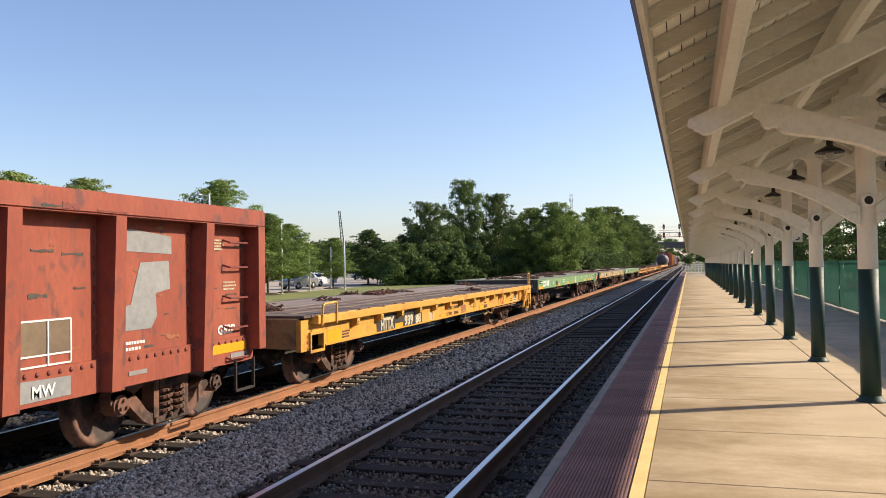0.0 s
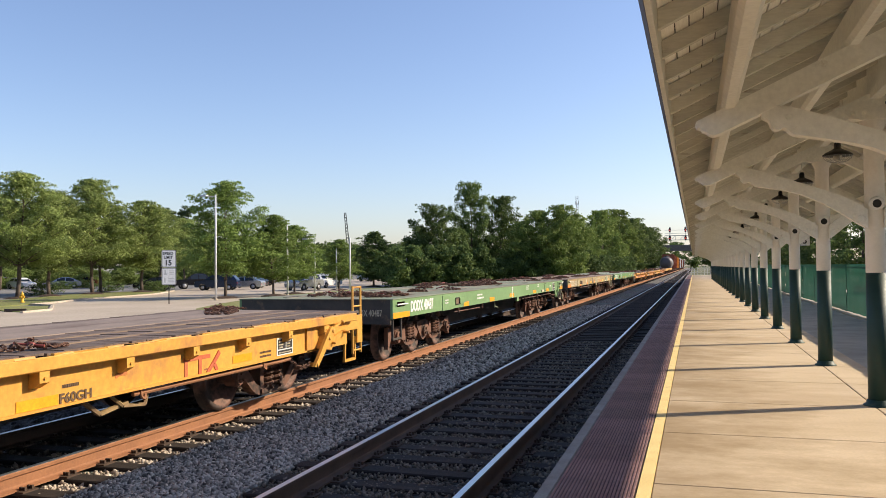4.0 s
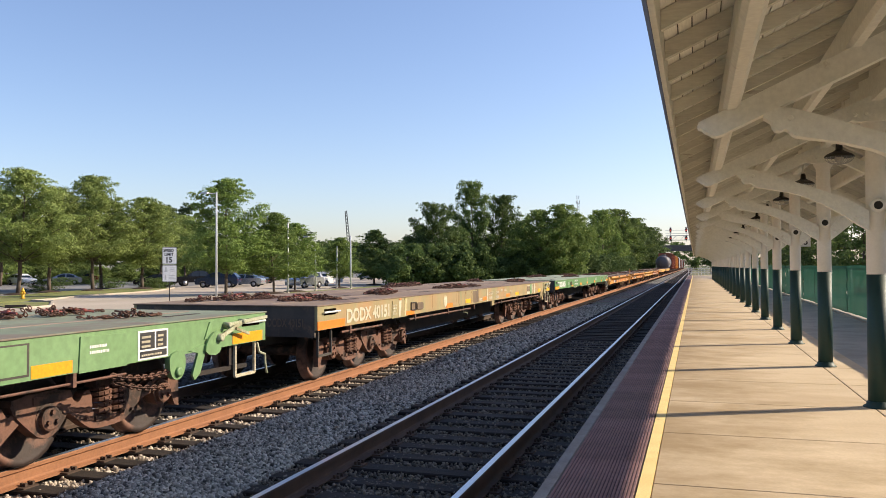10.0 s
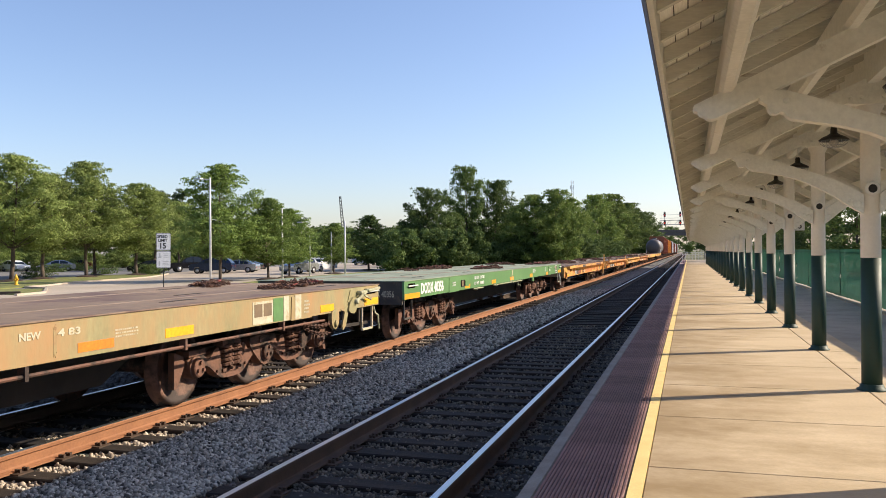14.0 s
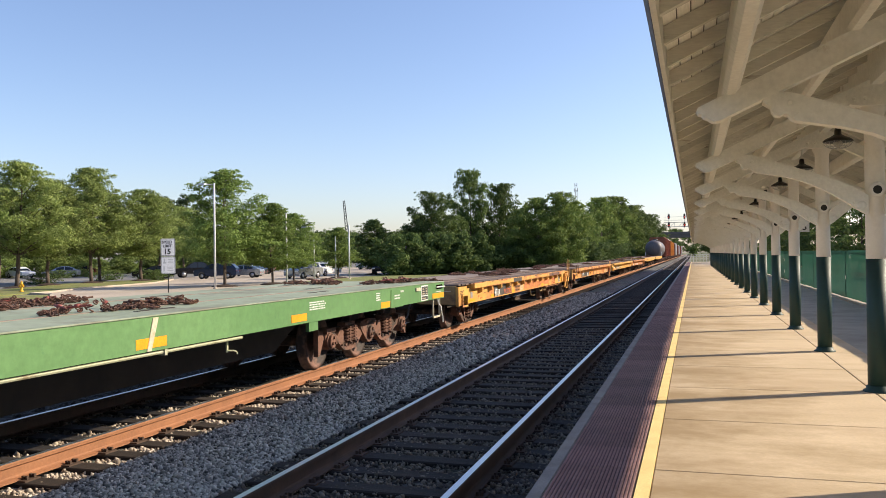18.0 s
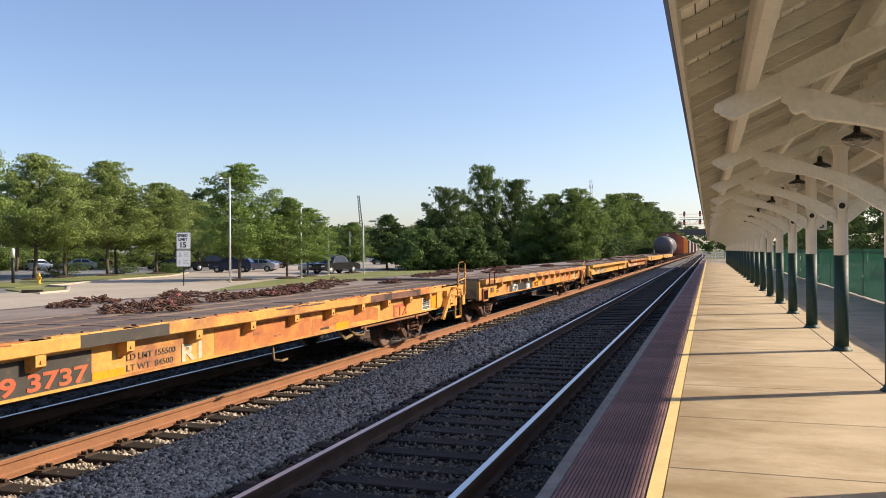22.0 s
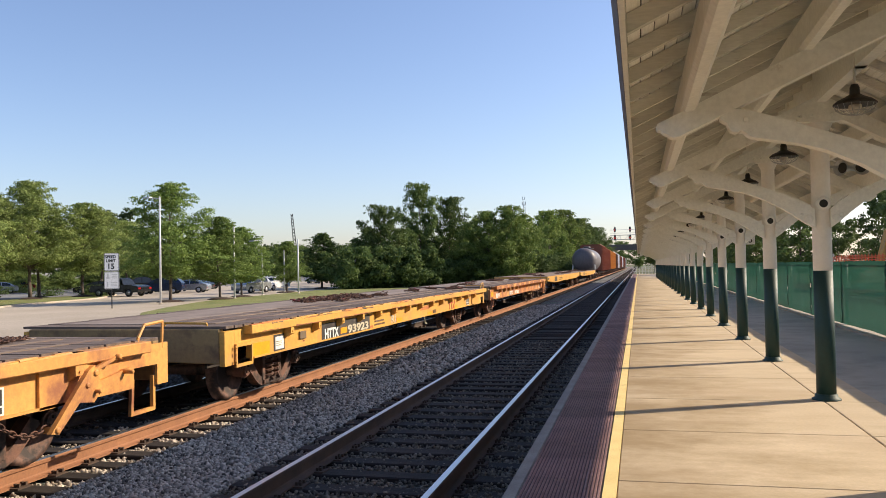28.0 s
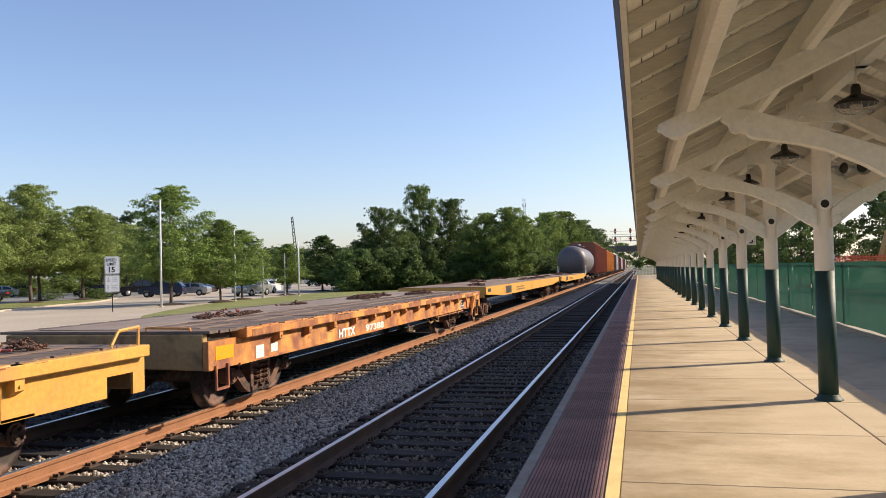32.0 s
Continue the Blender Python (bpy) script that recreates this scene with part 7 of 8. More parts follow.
for i, (ln, h, p, lab) in enumerate((
        (17.4, 4.75, "box_red", "tall dark red ribbed box car"), (17.2, 4.6, "box_red", "dark red ribbed box car far down the train"), (17.0, 4.55, "box_orange", "rust-streaked orange ribbed box car far down the train"),
        (17.0, 4.5, "box_orange", "orange ribbed box car far down the train"), (17.2, 4.4, "box_brown", "brown ribbed box car far down the train"), (18.0, 4.6, "box_white", "white ribbed box car far down the train"), (16.5, 3.6, "box_brown", "low brown car far down the train"),
        (17, 4.3, "box_red", "red ribbed box car far down the train"), (17, 4.4, "box_white", "pale ribbed box car far down the train"), (17, 4.0, "box_brown", "brown ribbed box car far down the train"), (17, 4.4, "box_red", "red ribbed box car far down the train"),
        (17, 4.4, "box_brown", "brown ribbed box car far down the train"), (17, 4.4, "box_white", "pale ribbed box car far down the train"))):
    closed_car(s, ln, h, p, lab, 1.25, i)
    s += ln + 1.3

# beyond the tracks: verge, drive, parking lot
LOT_Z = -0.72         # the parking lot lies lower than the tracks


def sheet(name, pts, z, material, label, category, thick=0.1):
    bm = bm_new()
    prism(bm, pts, z - thick, z, "z")
    return solid(name, bm, material, label, category, kind="structure")


bm = bm_new()
hull8(bm, [(-12.1, -60, -0.9), (-12.1, 420, -0.9), (-21, 420, -0.9), (-21, -60, -0.9)], [(-12.1, -60, -0.56), (-12.1, 420, -0.56), (-21, 420, -0.69), (-21, -60, -0.69)])
solid("grass_bank", bm, M["grass"], "mown green bank sloping down from the railway", "grass", kind="structure")
sheet("grass_verge", [(-20.9, 38), (-20.9, 420), (-30, 420), (-37, 110), (-34.9, 78), (-34.3, 64), (-32.6, 56), (-30.4, 48.5), (-28.0, 42), (-25.5, 38)], -0.695, M["grass"], "mown green verge beside the railway", "grass")
sheet("drive", [(-12.5, -40), (-15.5, 0), (-20.9, 20), (-20.9, 38), (-25.5, 38), (-28.0, 42), (-30.4, 48.5), (-32.6, 56), (-34.3, 64), (-34.9, 78), (-37, 110), (-44, 160), (-68, 160), (-62, 95), (-58, 84), (-54.6, 77.6), (-52.0, 73.0), (-48.8, 66.3), (-47.4, 59.8), (-46.6, 54.4), (-43.8, 48.0),
                (-40.1, 43.8), (-38.5, 36.9), (-44.5, 33.5), (-43.0, 29.5), (-36.5, 25.2), (-33, 21), (-34, -40)], -0.72, M["drive"], "pale concrete drive curving along the verge", "road")
sheet("parking_lot", [(-14, -60), (-20, 300), (-240, 300), (-240, -60)], -0.735, M["lot"], "grey asphalt parking lot", "parking lot")
ISLAND = [(-45.9, 40.6), (-43.2, 42.6), (-43.8, 48.0), (-46.6, 54.4), (-47.4, 59.8), (-48.8, 66.3), (-52.0, 73.0), (-54.6, 77.6)]
sheet("grass_island", ISLAND + [(-57.5, 77), (-57.8, 69), (-57.2, 62.5), (-55.4, 60.7), (-51.5, 50.3), (-51.2, 45.3)], -0.66, M["grass"], "grass island with trees and a hydrant", "grass", 0.16)
sheet("grass_island", [(-37, 24.4), (-33.5, 25.6), (-32.0, 23.8), (-33, 21), (-36, 20)], -0.67, M["grass"], "small grass corner by the car park entrance", "grass", 0.16)
sheet("grass_island", [(-41.4, 40.1), (-42.6, 42.4), (-40.1, 43.6), (-36.2, 39.2), (-35.6, 37.0), (-37.6, 37.6)], -0.67, M["grass"], "small grass corner behind a kerb", "grass", 0.14)
bm = bm_new()
kerb = [(-35.3, 36.4), (-36.0, 39.3), (-40.0, 43.8), (-43.3, 45.5)] + ISLAND[2:]
for p, q in zip(kerb, kerb[1:]):
    a, b = Vector((*p, 0)), Vector((*q, 0))
    d = (b - a).normalized()
    nrm = Vector((-d.y, d.x, 0)) * 0.08
    hull8(bm, [tuple(v + Vector((0, 0, -0.8))) for v in (a - nrm, b - nrm, b + nrm, a + nrm)], [tuple(v + Vector((0, 0, -0.61))) for v in (a - nrm, b - nrm, b + nrm, a + nrm)])
solid("kerb", bm, M["drive"], "pale concrete kerb round the island", "kerb", kind="structure")
M["stall_paint"] = surf("stall_paint", (0.62, 0.61, 0.58), (0.5, 0.49, 0.46), 0.8, scale=1, fine=12, bump=0, worldly=True)
bm = bm_new()
box(bm, -0.05, 0.05, -2.5, 2.5, 0, 0.004)
line = mesh_of("stall_line", bm, M["stall_paint"])
lines = thing("stall_markings", "worn white stall lines painted on the parking lot", "road marking", kind="structure")
for k in range(16):
    part("stall_line", line, None, lines, m=pose(-64 - 1.5 * k, 52 + 2.3 * k, -0.734, 0, 0, 57))

# trees


def leaves_mesh(name, lumps, count, size, seed, material):
    """A crown: small folded leaves lying over the outside of many uneven clumps."""
    rs = np.random.RandomState(seed)
    L = np.array(lumps)
    pick = rs.choice(len(L), count, p=L[:, 3] ** 2 / (L[:, 3] ** 2).sum())
    d = rs.normal(size=(count, 3))
    d /= np.linalg.norm(d, axis=1)[:, None]
    d[:, 2] = np.where((d[:, 2] < -0.25) & (rs.rand(count) < 0.6), -d[:, 2], d[:, 2])
    rad = rs.rand(count) ** 0.38
    c = L[pick, :3] + d * (L[pick, 3] * rad * rs.uniform(0.75, 1.30, count))[:, None] * np.array([1.15, 1.15, 0.74])
    n = d + rs.normal(size=(count, 3)) * 0.55 + np.array([0, 0, 0.35])
    n /= np.linalg.norm(n, axis=1)[:, None]
    a = np.cross(n, rs.normal(size=(count, 3)))
    a /= np.linalg.norm(a, axis=1)[:, None]
    b = np.cross(n, a)
    s = rs.uniform(size * 0.55, size * 1.3, count)[:, None]
    fold = n * s * 0.3
    P = np.stack([c - a * s, c - b * s * 0.55 + fold, c + a * s, c + b * s * 0.55 + fold], 1).reshape(-1, 3)
    i = 4 * np.arange(count)[:, None]
    F = np.concatenate([i + [0, 1, 2], i + [0, 2, 3]], 1).reshape(-1, 3)
    me = bpy.data.meshes.new(name)
    me.vertices.add(len(P))
    me.vertices.foreach_set("co", P.ravel())
    me.loops.add(F.size)
    me.loops.foreach_set("vertex_index", F.ravel().astype(np.int32))
    me.polygons.add(len(F))
    me.polygons.foreach_set("loop_start", np.arange(0, F.size, 3, dtype=np.int32))
    me.polygons.foreach_set("loop_total", np.full(len(F), 3, np.int32))
    me.update()
    me.validate()
    me.materials.append(material)
    return me


def spread(u, shape):
    """How far the crown reaches at a height u of its own, 0 to 1."""
    if shape == "round":
        return math.sin(math.pi * min(1, 0.18 + 0.80 * u)) ** 0.6
    if shape == "cone":
        return (1 - u) ** 0.75 * min(1, 3.5 * u + 0.35)
    if shape == "spire":
        return min(1, 3.0 * u + 0.55) * (1 - u) ** 0.50
    if shape == "pine":
        return 0.55 + 0.45 * math.sin(math.pi * u)
    return min(1, 3.2 * u + 0.45) * (1 - u ** 2.4) ** 0.70


def tree_meshes(seed, height, width, trunk, count, size, material, shape="egg", limbs=24, clump=0.17, girth=0.016):
    """Trunk with limbs and crown for a tree of that height; width is the crown's half width. Clumps of leaves sit along the limbs, with gaps between them."""
    rs = random.Random(seed)
    bm = bm_new()
    pts = [Vector((0, 0, -0.3))]
    x = y = 0.0
    for k in range(1, 7):
        x += rs.uniform(-0.04, 0.04) * width
        y += rs.uniform(-0.04, 0.04) * width
        pts.append(Vector((x, y, (height * 0.92) * k / 6)))
    r0 = girth * height + 0.02
    for k in range(6):
        tube(bm, pts[k], pts[k + 1], r0 * (1 - k / 6.5), r0 * (1 - (k + 1) / 6.5), 8)
    lumps = []
    for i in range(limbs):
        u = ((i + 0.5) / limbs) ** 0.9
        an = i * 2.399 + rs.uniform(-0.4, 0.4)
        reach = width * spread(u, shape) * rs.uniform(0.72, 1.14)
        z1 = trunk + (height - trunk) * u
        z0 = max(trunk * 0.85, z1 - 0.55 * reach - 0.08 * height)
        f = min(0.99, z0 / (height * 0.92)) * 6
        a = pts[int(f)].lerp(pts[int(f) + 1], f - int(f))
        b = Vector((a.x + reach * math.cos(an), a.y + reach * math.sin(an), z1))
        mid = a.lerp(b, 0.5) + Vector((0, 0, 0.07 * reach))
        tube(bm, a, mid, r0 * 0.34 * (1 - 0.6 * u), r0 * 0.2 * (1 - 0.6 * u), 5)
        tube(bm, mid, b, r0 * 0.2 * (1 - 0.6 * u), r0 * 0.05, 5)
        for g in (0.30, 0.55, 0.78, 1.0):
            if g < 0.4 and rs.random() < 0.35:
                continue
            r = width * clump * rs.uniform(0.65, 1.25) * (1.12 - 0.35 * u)
            p = (a.lerp(mid, g * 2) if g < 0.5 else mid.lerp(b, g * 2 - 1)) + Vector((rs.uniform(-1, 1), rs.uniform(-1, 1), rs.uniform(-0.6, 0.5))) * r * 0.8
            lumps.append((p.x, p.y, min(p.z, height - r * 0.85), r))
            for _ in range(2):
                q = r * rs.uniform(0.35, 0.6)
                lumps.append((p.x + rs.uniform(-1.5, 1.5) * r, p.y + rs.uniform(-1.5, 1.5) * r, min(p.z + rs.uniform(-0.7, 0.9) * r, height - q * 0.8), q))
    r = width * clump * 0.75
    lumps += [(pts[6].x, pts[6].y, height - r * 0.8, r), (pts[6].x + r, pts[6].y, height - r * 2.1, r), (pts[6].x - r, pts[6].y + r * 0.6, height - r * 2.4, r * 1.1)]
    return mesh_of("trunk", bm, M["bark"]), leaves_mesh("crown", lumps, count, size, seed, material)


KINDS = {
    "lot": [tree_meshes(40 + i, 10, 3.5, 3.0, 34000, 0.085, M["leaf"], "egg", 44, 0.165, 0.013) for i in range(3)],
    "young": [tree_meshes(50 + i, 8, 2.2, 1.9, 24000, 0.072, M["leaf_light"], "egg", 40, 0.205, 0.009) for i in range(2)],
    "cone": [tree_meshes(60, 6.5, 2.3, 1.0, 16000, 0.085, M["leaf_dark"], "cone", 34, 0.18, 0.01)],
    "big": [tree_meshes(70, 13.0, 5.5, 2.4, 90000, 0.085, M["leaf_oak"], "egg", 64, 0.12)],
    "wood": [tree_meshes(80 + i, 11, 4.6, 1.2, 24000, 0.145, M["leaf_dark"], "round", 32, 0.19) for i in range(3)],
    "wood_light": [tree_meshes(90 + i, 10, 4.4, 0.8, 24000, 0.14, M["leaf_wood"], "round", 34, 0.18) for i in range(2)],
    "pine": [tree_meshes(77 + i, 13, 3.6, 5.0, 9000, 0.16, M["leaf_pine"], "pine", 14, 0.22) for i in range(2)],
    "far": [tree_meshes(84 + i, 11, 4.6, 1.2, 7000, 0.25, M["leaf_dark"], "round", 18, 0.22) for i in range(3)],
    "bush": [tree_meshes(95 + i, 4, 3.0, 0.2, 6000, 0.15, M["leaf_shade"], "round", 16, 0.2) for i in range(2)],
    "hedge": [tree_meshes(96 + i, 4, 3.0, 0.2, 9000, 0.12, M["leaf_oak"], "round", 18, 0.2) for i in range(2)],
    "shrub": [tree_meshes(98, 1.0, 1.0, 0.05, 1800, 0.05, M["leaf_dark"], "round", 12, 0.22)],
}
NOMINAL = {"lot": 10, "young": 8, "cone": 6.5, "big": 13, "wood": 11, "far": 11, "wood_light": 10, "bush": 4, "hedge": 4, "shrub": 1.0, "pine": 13}
rng = random.Random(5)


def plant(name, kind, x, y, height, label, group, z=LOT_Z, fat=1.0, turn=0.0):
    k = height / NOMINAL[kind]
    tr, cr = KINDS[kind][rng.randrange(len(KINDS[kind]))]
    t = thing(name, label, "tree" if "tree" in name else "bush", pose(x, y, z, 0, 0, turn + rng.uniform(0, 360)) @ Matrix.Diagonal((k * fat, k * fat, k, 1)), group)
    part("trunk", tr, None, t)
    part("crown", cr, None, t)
    return t


for x, y, h, f in ((-55.1, 56.3, 10.7, 1.25), (-56.0, 60.9, 9.6, 1.25), (-55.8, 66.3, 11.3, 1.12), (-59.3, 71.7, 10.0, 1.2), (-55.0, 72.7, 9.6, 1.28), (-69, 95, 10.6, 1.1), (-72, 105, 10.0, 1.15), (-51.5, 32.8, 11.2, 1.15),
                   (-77.5, 68.6, 12, 1.15), (-83, 82, 12, 1.15), (-88.6, 55.4, 12, 1.15), (-68.6, 44.3, 11, 1.15)):
    plant("shade_tree", "lot", x, y, h, "leafy green shade tree in the parking lot island", "trees of the parking lot", fat=f)
plant("shade_tree", "big", -48.4, 39.4, 15.4, "tall broad green oak by the car park entrance", "trees of the parking lot", fat=0.95, turn=180)
for x, y, h, f in ((-36.0, 58.0, 9.4, 1.30), (-33.8, 61.9, 6.9, 1.45), (-34.9, 67.8, 6.3, 1.4), (-36.0, 80.0, 5.4, 1.4)):
    plant("young_tree", "young", x, y, h, "slender young tree on the verge by the drive", "young trees on the verge", fat=f)
plant("young_tree", "cone", -38.2, 95.4, 6.9, "dark cone-shaped young tree on the verge", "young trees on the verge", fat=1.65)
for x, y, h in ((-88, 120, 13.2), (-85, 124, 13.6), (-79, 127, 10.8), (-95, 130, 14), (-100, 110, 13), (-74, 122, 9.8), (-70, 126, 9.0), (-110, 125, 14), (-120, 100, 14), (-130, 90, 14), (-66, 132, 8.5)):
    plant("pine_tree", "pine", x, y, h, "tall dark pine behind the parking lot", "trees behind the lot")
for x, y, h, kd, f in ((-31.8, 99.5, 10.5, "wood", 0.72), (-30.0, 101.5, 7.6, "wood", 0.95), (-28.4, 106.1, 13.8, "wood", 0.58), (-25.0, 109.2, 12.0, "wood", 0.66), (-23.2, 114.8, 8.8, "wood", 1.0), (-18.8, 103.9, 9.5, "wood_light", 1.0), (-16.3, 104.7, 10.2, "wood_light", 0.9),
                       (-16.4, 117.4, 9.6, "wood_light", 0.9), (-17.0, 160, 13.2, "wood_light", 0.8), (-16.0, 180, 14.5, "wood_light", 0.9), (-15.5, 215, 14.5, "wood", 1.0), (-15.5, 250, 15, "wood", 1.0), (-15.5, 300, 16, "wood", 1.0), (-41.7, 112.7, 5.6, "wood", 1.0), (-34.6, 103.9, 7.8, "wood", 0.9),
                       (-21.5, 140, 10.5, "wood_light", 1.0), (-27, 128, 9, "wood", 1.0), (-34, 125, 8.5, "wood", 1.0), (-20, 200, 15, "wood", 1.0), (-19, 340, 18, "wood", 1.0), (-46, 130, 6.8, "wood", 1.1)):
    plant("woodland_tree", kd, x, y, h, "big dark green tree at the edge of the woods", "woods beside the railway", z=-0.75, fat=f)
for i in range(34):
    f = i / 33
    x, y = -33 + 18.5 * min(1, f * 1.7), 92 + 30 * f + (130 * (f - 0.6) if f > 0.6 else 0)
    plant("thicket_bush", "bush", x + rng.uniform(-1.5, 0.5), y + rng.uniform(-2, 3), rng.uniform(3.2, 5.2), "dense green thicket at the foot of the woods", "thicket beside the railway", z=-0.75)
for i in range(46):
    an = i / 45
    x, y = -150 + 128 * an, 205 + 100 * math.sin(an * 2.6) + rng.uniform(-10, 10)
    plant("distant_tree", "far", x, y, rng.uniform(8, 11.5), "distant tree of the far tree line", "far tree line", z=-0.6, fat=1.3)
for x, y, h in ((5.5, 160, 9), (9, 118, 9), (12.5, 108, 8), (13.5, 97, 8), (15, 86, 8), (16.6, 77, 5.4), (24, 90, 9), (16.5, 51, 7.2), (22, 64, 8.5), (27, 75, 9), (30, 55, 9), (20, 40, 7), (33, 42, 9), (14, 130, 9), (6, 200, 11), (11, 240, 12), (0, 460, 14), (8, 430, 14), (-9, 470, 15)):
    plant("woodland_tree", "far", x, y, h, "dark tree behind the screened fence", "trees behind the fence", z=-0.3)
for i in range(40):
    f = i / 39
    x, y = -230 + 130 * f, 20 + 190 * f
    plant("distant_tree", "far", x + rng.uniform(-8, 8), y + rng.uniform(-8, 8), rng.uniform(9, 14), "tree of the belt beyond the parking lot", "far tree line", z=-0.6, fat=1.2)
for i in range(44):
    f = i / 43
    plant("hedge_bush", "hedge", -105 + 30 * f + rng.uniform(-2, 2), 30 + 120 * f, rng.uniform(2.2, 3.4), "green hedge along the parking lot's far side", "hedge beyond the lot", z=-0.6, fat=1.4)
for x, y in ((-58.7, 63.1), (-63.1, 77.5), (-66.4, 88.6), (-68.6, 91.9), (-77.5, 86.3), (-79.7, 93), (-55.3, 75.3), (-60, 82)):
    plant("low_shrub", "shrub", x, y, 1.1, "clipped low shrub at the lot's edge", "shrubs in the lot", fat=1.8)

M["mulch"] = surf("mulch", (0.035, 0.02, 0.014), (0.065, 0.04, 0.026), 0.95, scale=3, fine=20, bump=0.9, depth=0.03)
bm = bm_new()
lathe(bm, [(1.1, 0), (1.0, 0.05), (0.7, 0.12), (0.2, 0.18), (0.05, 0.18)], 18)
mulch = mesh_of("mulch_ring", bm, M["mulch"])
for x, y, z in ((-36.0, 58.0, -0.72), (-33.8, 61.9, -0.70), (-34.9, 67.8, -0.72), (-36.0, 80.0, -0.72), (-55.1, 56.3, -0.735), (-56.0, 60.9, -0.67), (-55.8, 66.3, -0.67), (-59.3, 71.7, -0.735), (-55.0, 72.7, -0.67), (-38.2, 95.4, -0.72), (-48.4, 39.4, -0.735)):
    solid("mulch_ring", mulch, None, "dark brown mulch heaped round a tree's foot", "mulch", pose(x, y, z), "mulch rings under the trees")

M["sign_white"] = surf("sign_white", (0.78, 0.79, 0.80), (0.72, 0.73, 0.74), 0.5, scale=2, fine=20, bump=0)
M["glass"] = plain("car_glass", (0.015, 0.02, 0.025), 0.08)
# a brick building behind the hedge
M["brickwork"] = surf("brickwork", (0.36, 0.15, 0.09), (0.44, 0.20, 0.12), 0.9, scale=0.5, fine=6, bump=0.2)
hall = thing("brick_building", "low red-brick building with white trim behind the hedge", "building", pose(-152, 100, -0.6, 0, 0, 54))
bm = bm_new()
box(bm, -22, 22, 0, 12, 0, 5.0)
part("wall", bm, M["brickwork"], hall)
bm = bm_new()
hull8(bm, [(-22.6, -0.6, 5.0), (22.6, -0.6, 5.0), (22.6, 12.6, 5.0), (-22.6, 12.6, 5.0)], [(-19, 5, 7.6), (19, 5, 7.6), (19, 7, 7.6), (-19, 7, 7.6)])
part("roof", bm, M["roof"], hall)
for k in range(9):
    bm = bm_new()
    box(bm, -20.4 + 4.7 * k, -18.9 + 4.7 * k, -0.05, 0.0, 1.2, 3.6)
    w = part("window", bm, M["sign_white"], hall)
    bm = bm_new()
    box(bm, -20.28 + 4.7 * k, -19.02 + 4.7 * k, -0.07, -0.05, 1.32, 3.48)
    part("pane", bm, M["glass"], w)

# railing across the end of the platform
rail_end = thing("end_railing", "pale metal railing across the platform's end", "railing", pose(0.7, 134.2, 0))
for k in range(8):
    bm = bm_new()
    tube(bm, (-1.7 + 0.485 * k, 0, -0.6), (-1.7 + 0.485 * k, 0, 1.1), 0.025, seg=6)
    part("post", bm, M["pole_white"], rail_end)
for z in (0.45, 0.8, 1.1):
    bm = bm_new()
    tube(bm, (-1.7, 0, z), (1.7, 0, z), 0.025, seg=6)
    part("rail", bm, M["pole_white"], rail_end)

# lamp posts, sign, hydrant, bollards, cones


def lamp_post(x, y, h, arm):
    t = thing("lamp_post", "tall white metal lamp post beside the drive", "lamp post", pose(x, y, LOT_Z), "lamp posts by the drive")
    bm = bm_new()
    tube(bm, (0, 0, 0), (0, 0, h), 0.085, 0.06, 12)
    part("pole", bm, M["pole_white"], t)
    bm = bm_new()
    lathe(bm, [(0.17, 0), (0.17, 0.04), (0.11, 0.06), (0.10, 0.14)], 12)
    part("base", bm, M["drive"], t)
    if arm:
        bm = bm_new()
        tube(bm, (0, 0, h - 0.15), (-0.55, -0.25, h - 0.1), 0.03, seg=6)
        part("arm", bm, M["pole_white"], t)
        bm = bm_new()
        hull8(bm, [(-1.1, -0.5, h - 0.13), (-0.55, -0.42, h - 0.13), (-0.5, -0.1, h - 0.13), (-1.05, -0.25, h - 0.13)], [(-1.05, -0.48, h - 0.03), (-0.58, -0.4, h - 0.03), (-0.55, -0.14, h - 0.03), (-1.0, -0.27, h - 0.03)])
        part("lamp_head", bm, M["galv"], t)


for x, y, h, a in ((-34.2, 53.8, 7.9, 1), (-33.3, 63.4, 6.27, 1), (-34.4, 71.0, 5.2, 1), (-35.9, 79.2, 4.42, 0), (-32.7, 75.4, 5.37, 0), (-35.2, 99.2, 4.0, 0)):
    lamp_post(x, y, h, a)

M["sign_black"] = plain("sign_black", (0.015, 0.015, 0.018), 0.5)
facing = math.degrees(math.atan2(30.8, 43.3))
sign = thing("speed_limit_sign", "white speed limit sign above a smaller notice on a dark post", "road sign", pose(-34.1, 47.93, -0.742, 0, 0, facing) @ Matrix.Scale(1.107, 4))
bm = bm_new()
box(bm, -0.03, 0.03, 0.0, 0.05, 0, 3.3)
part("sign_post", bm, M["black_metal"], sign)


def plate(w, z0, z1, y=-0.012):
    bm = bm_new()
    box(bm, -w / 2, w / 2, y, y + 0.012, z0, z1)
    bmesh.ops.bevel(bm, geom=[e for e in bm.edges if abs(e.verts[0].co.y - e.verts[1].co.y) > 0.005], offset=0.04, segments=3, affect="EDGES")
    p = part("sign_plate", bm, M["sign_white"], sign)
    bm = bm_new()
    k = 0.02
    for a in ((-w / 2 + k, w / 2 - k, z0 + k, z0 + 2 * k), (-w / 2 + k, w / 2 - k, z1 - 2 * k, z1 - k), (-w / 2 + k, -w / 2 + 2 * k, z0 + 2 * k, z1 - 2 * k), (w / 2 - 2 * k, w / 2 - k, z0 + 2 * k, z1 - 2 * k)):
        box(bm, a[0], a[1], y - 0.003, y, a[2], a[3])
    part("border", bm, M["sign_black"], p)
    return p


W = 0.84
top_plate = plate(W, 2.26, 3.32)
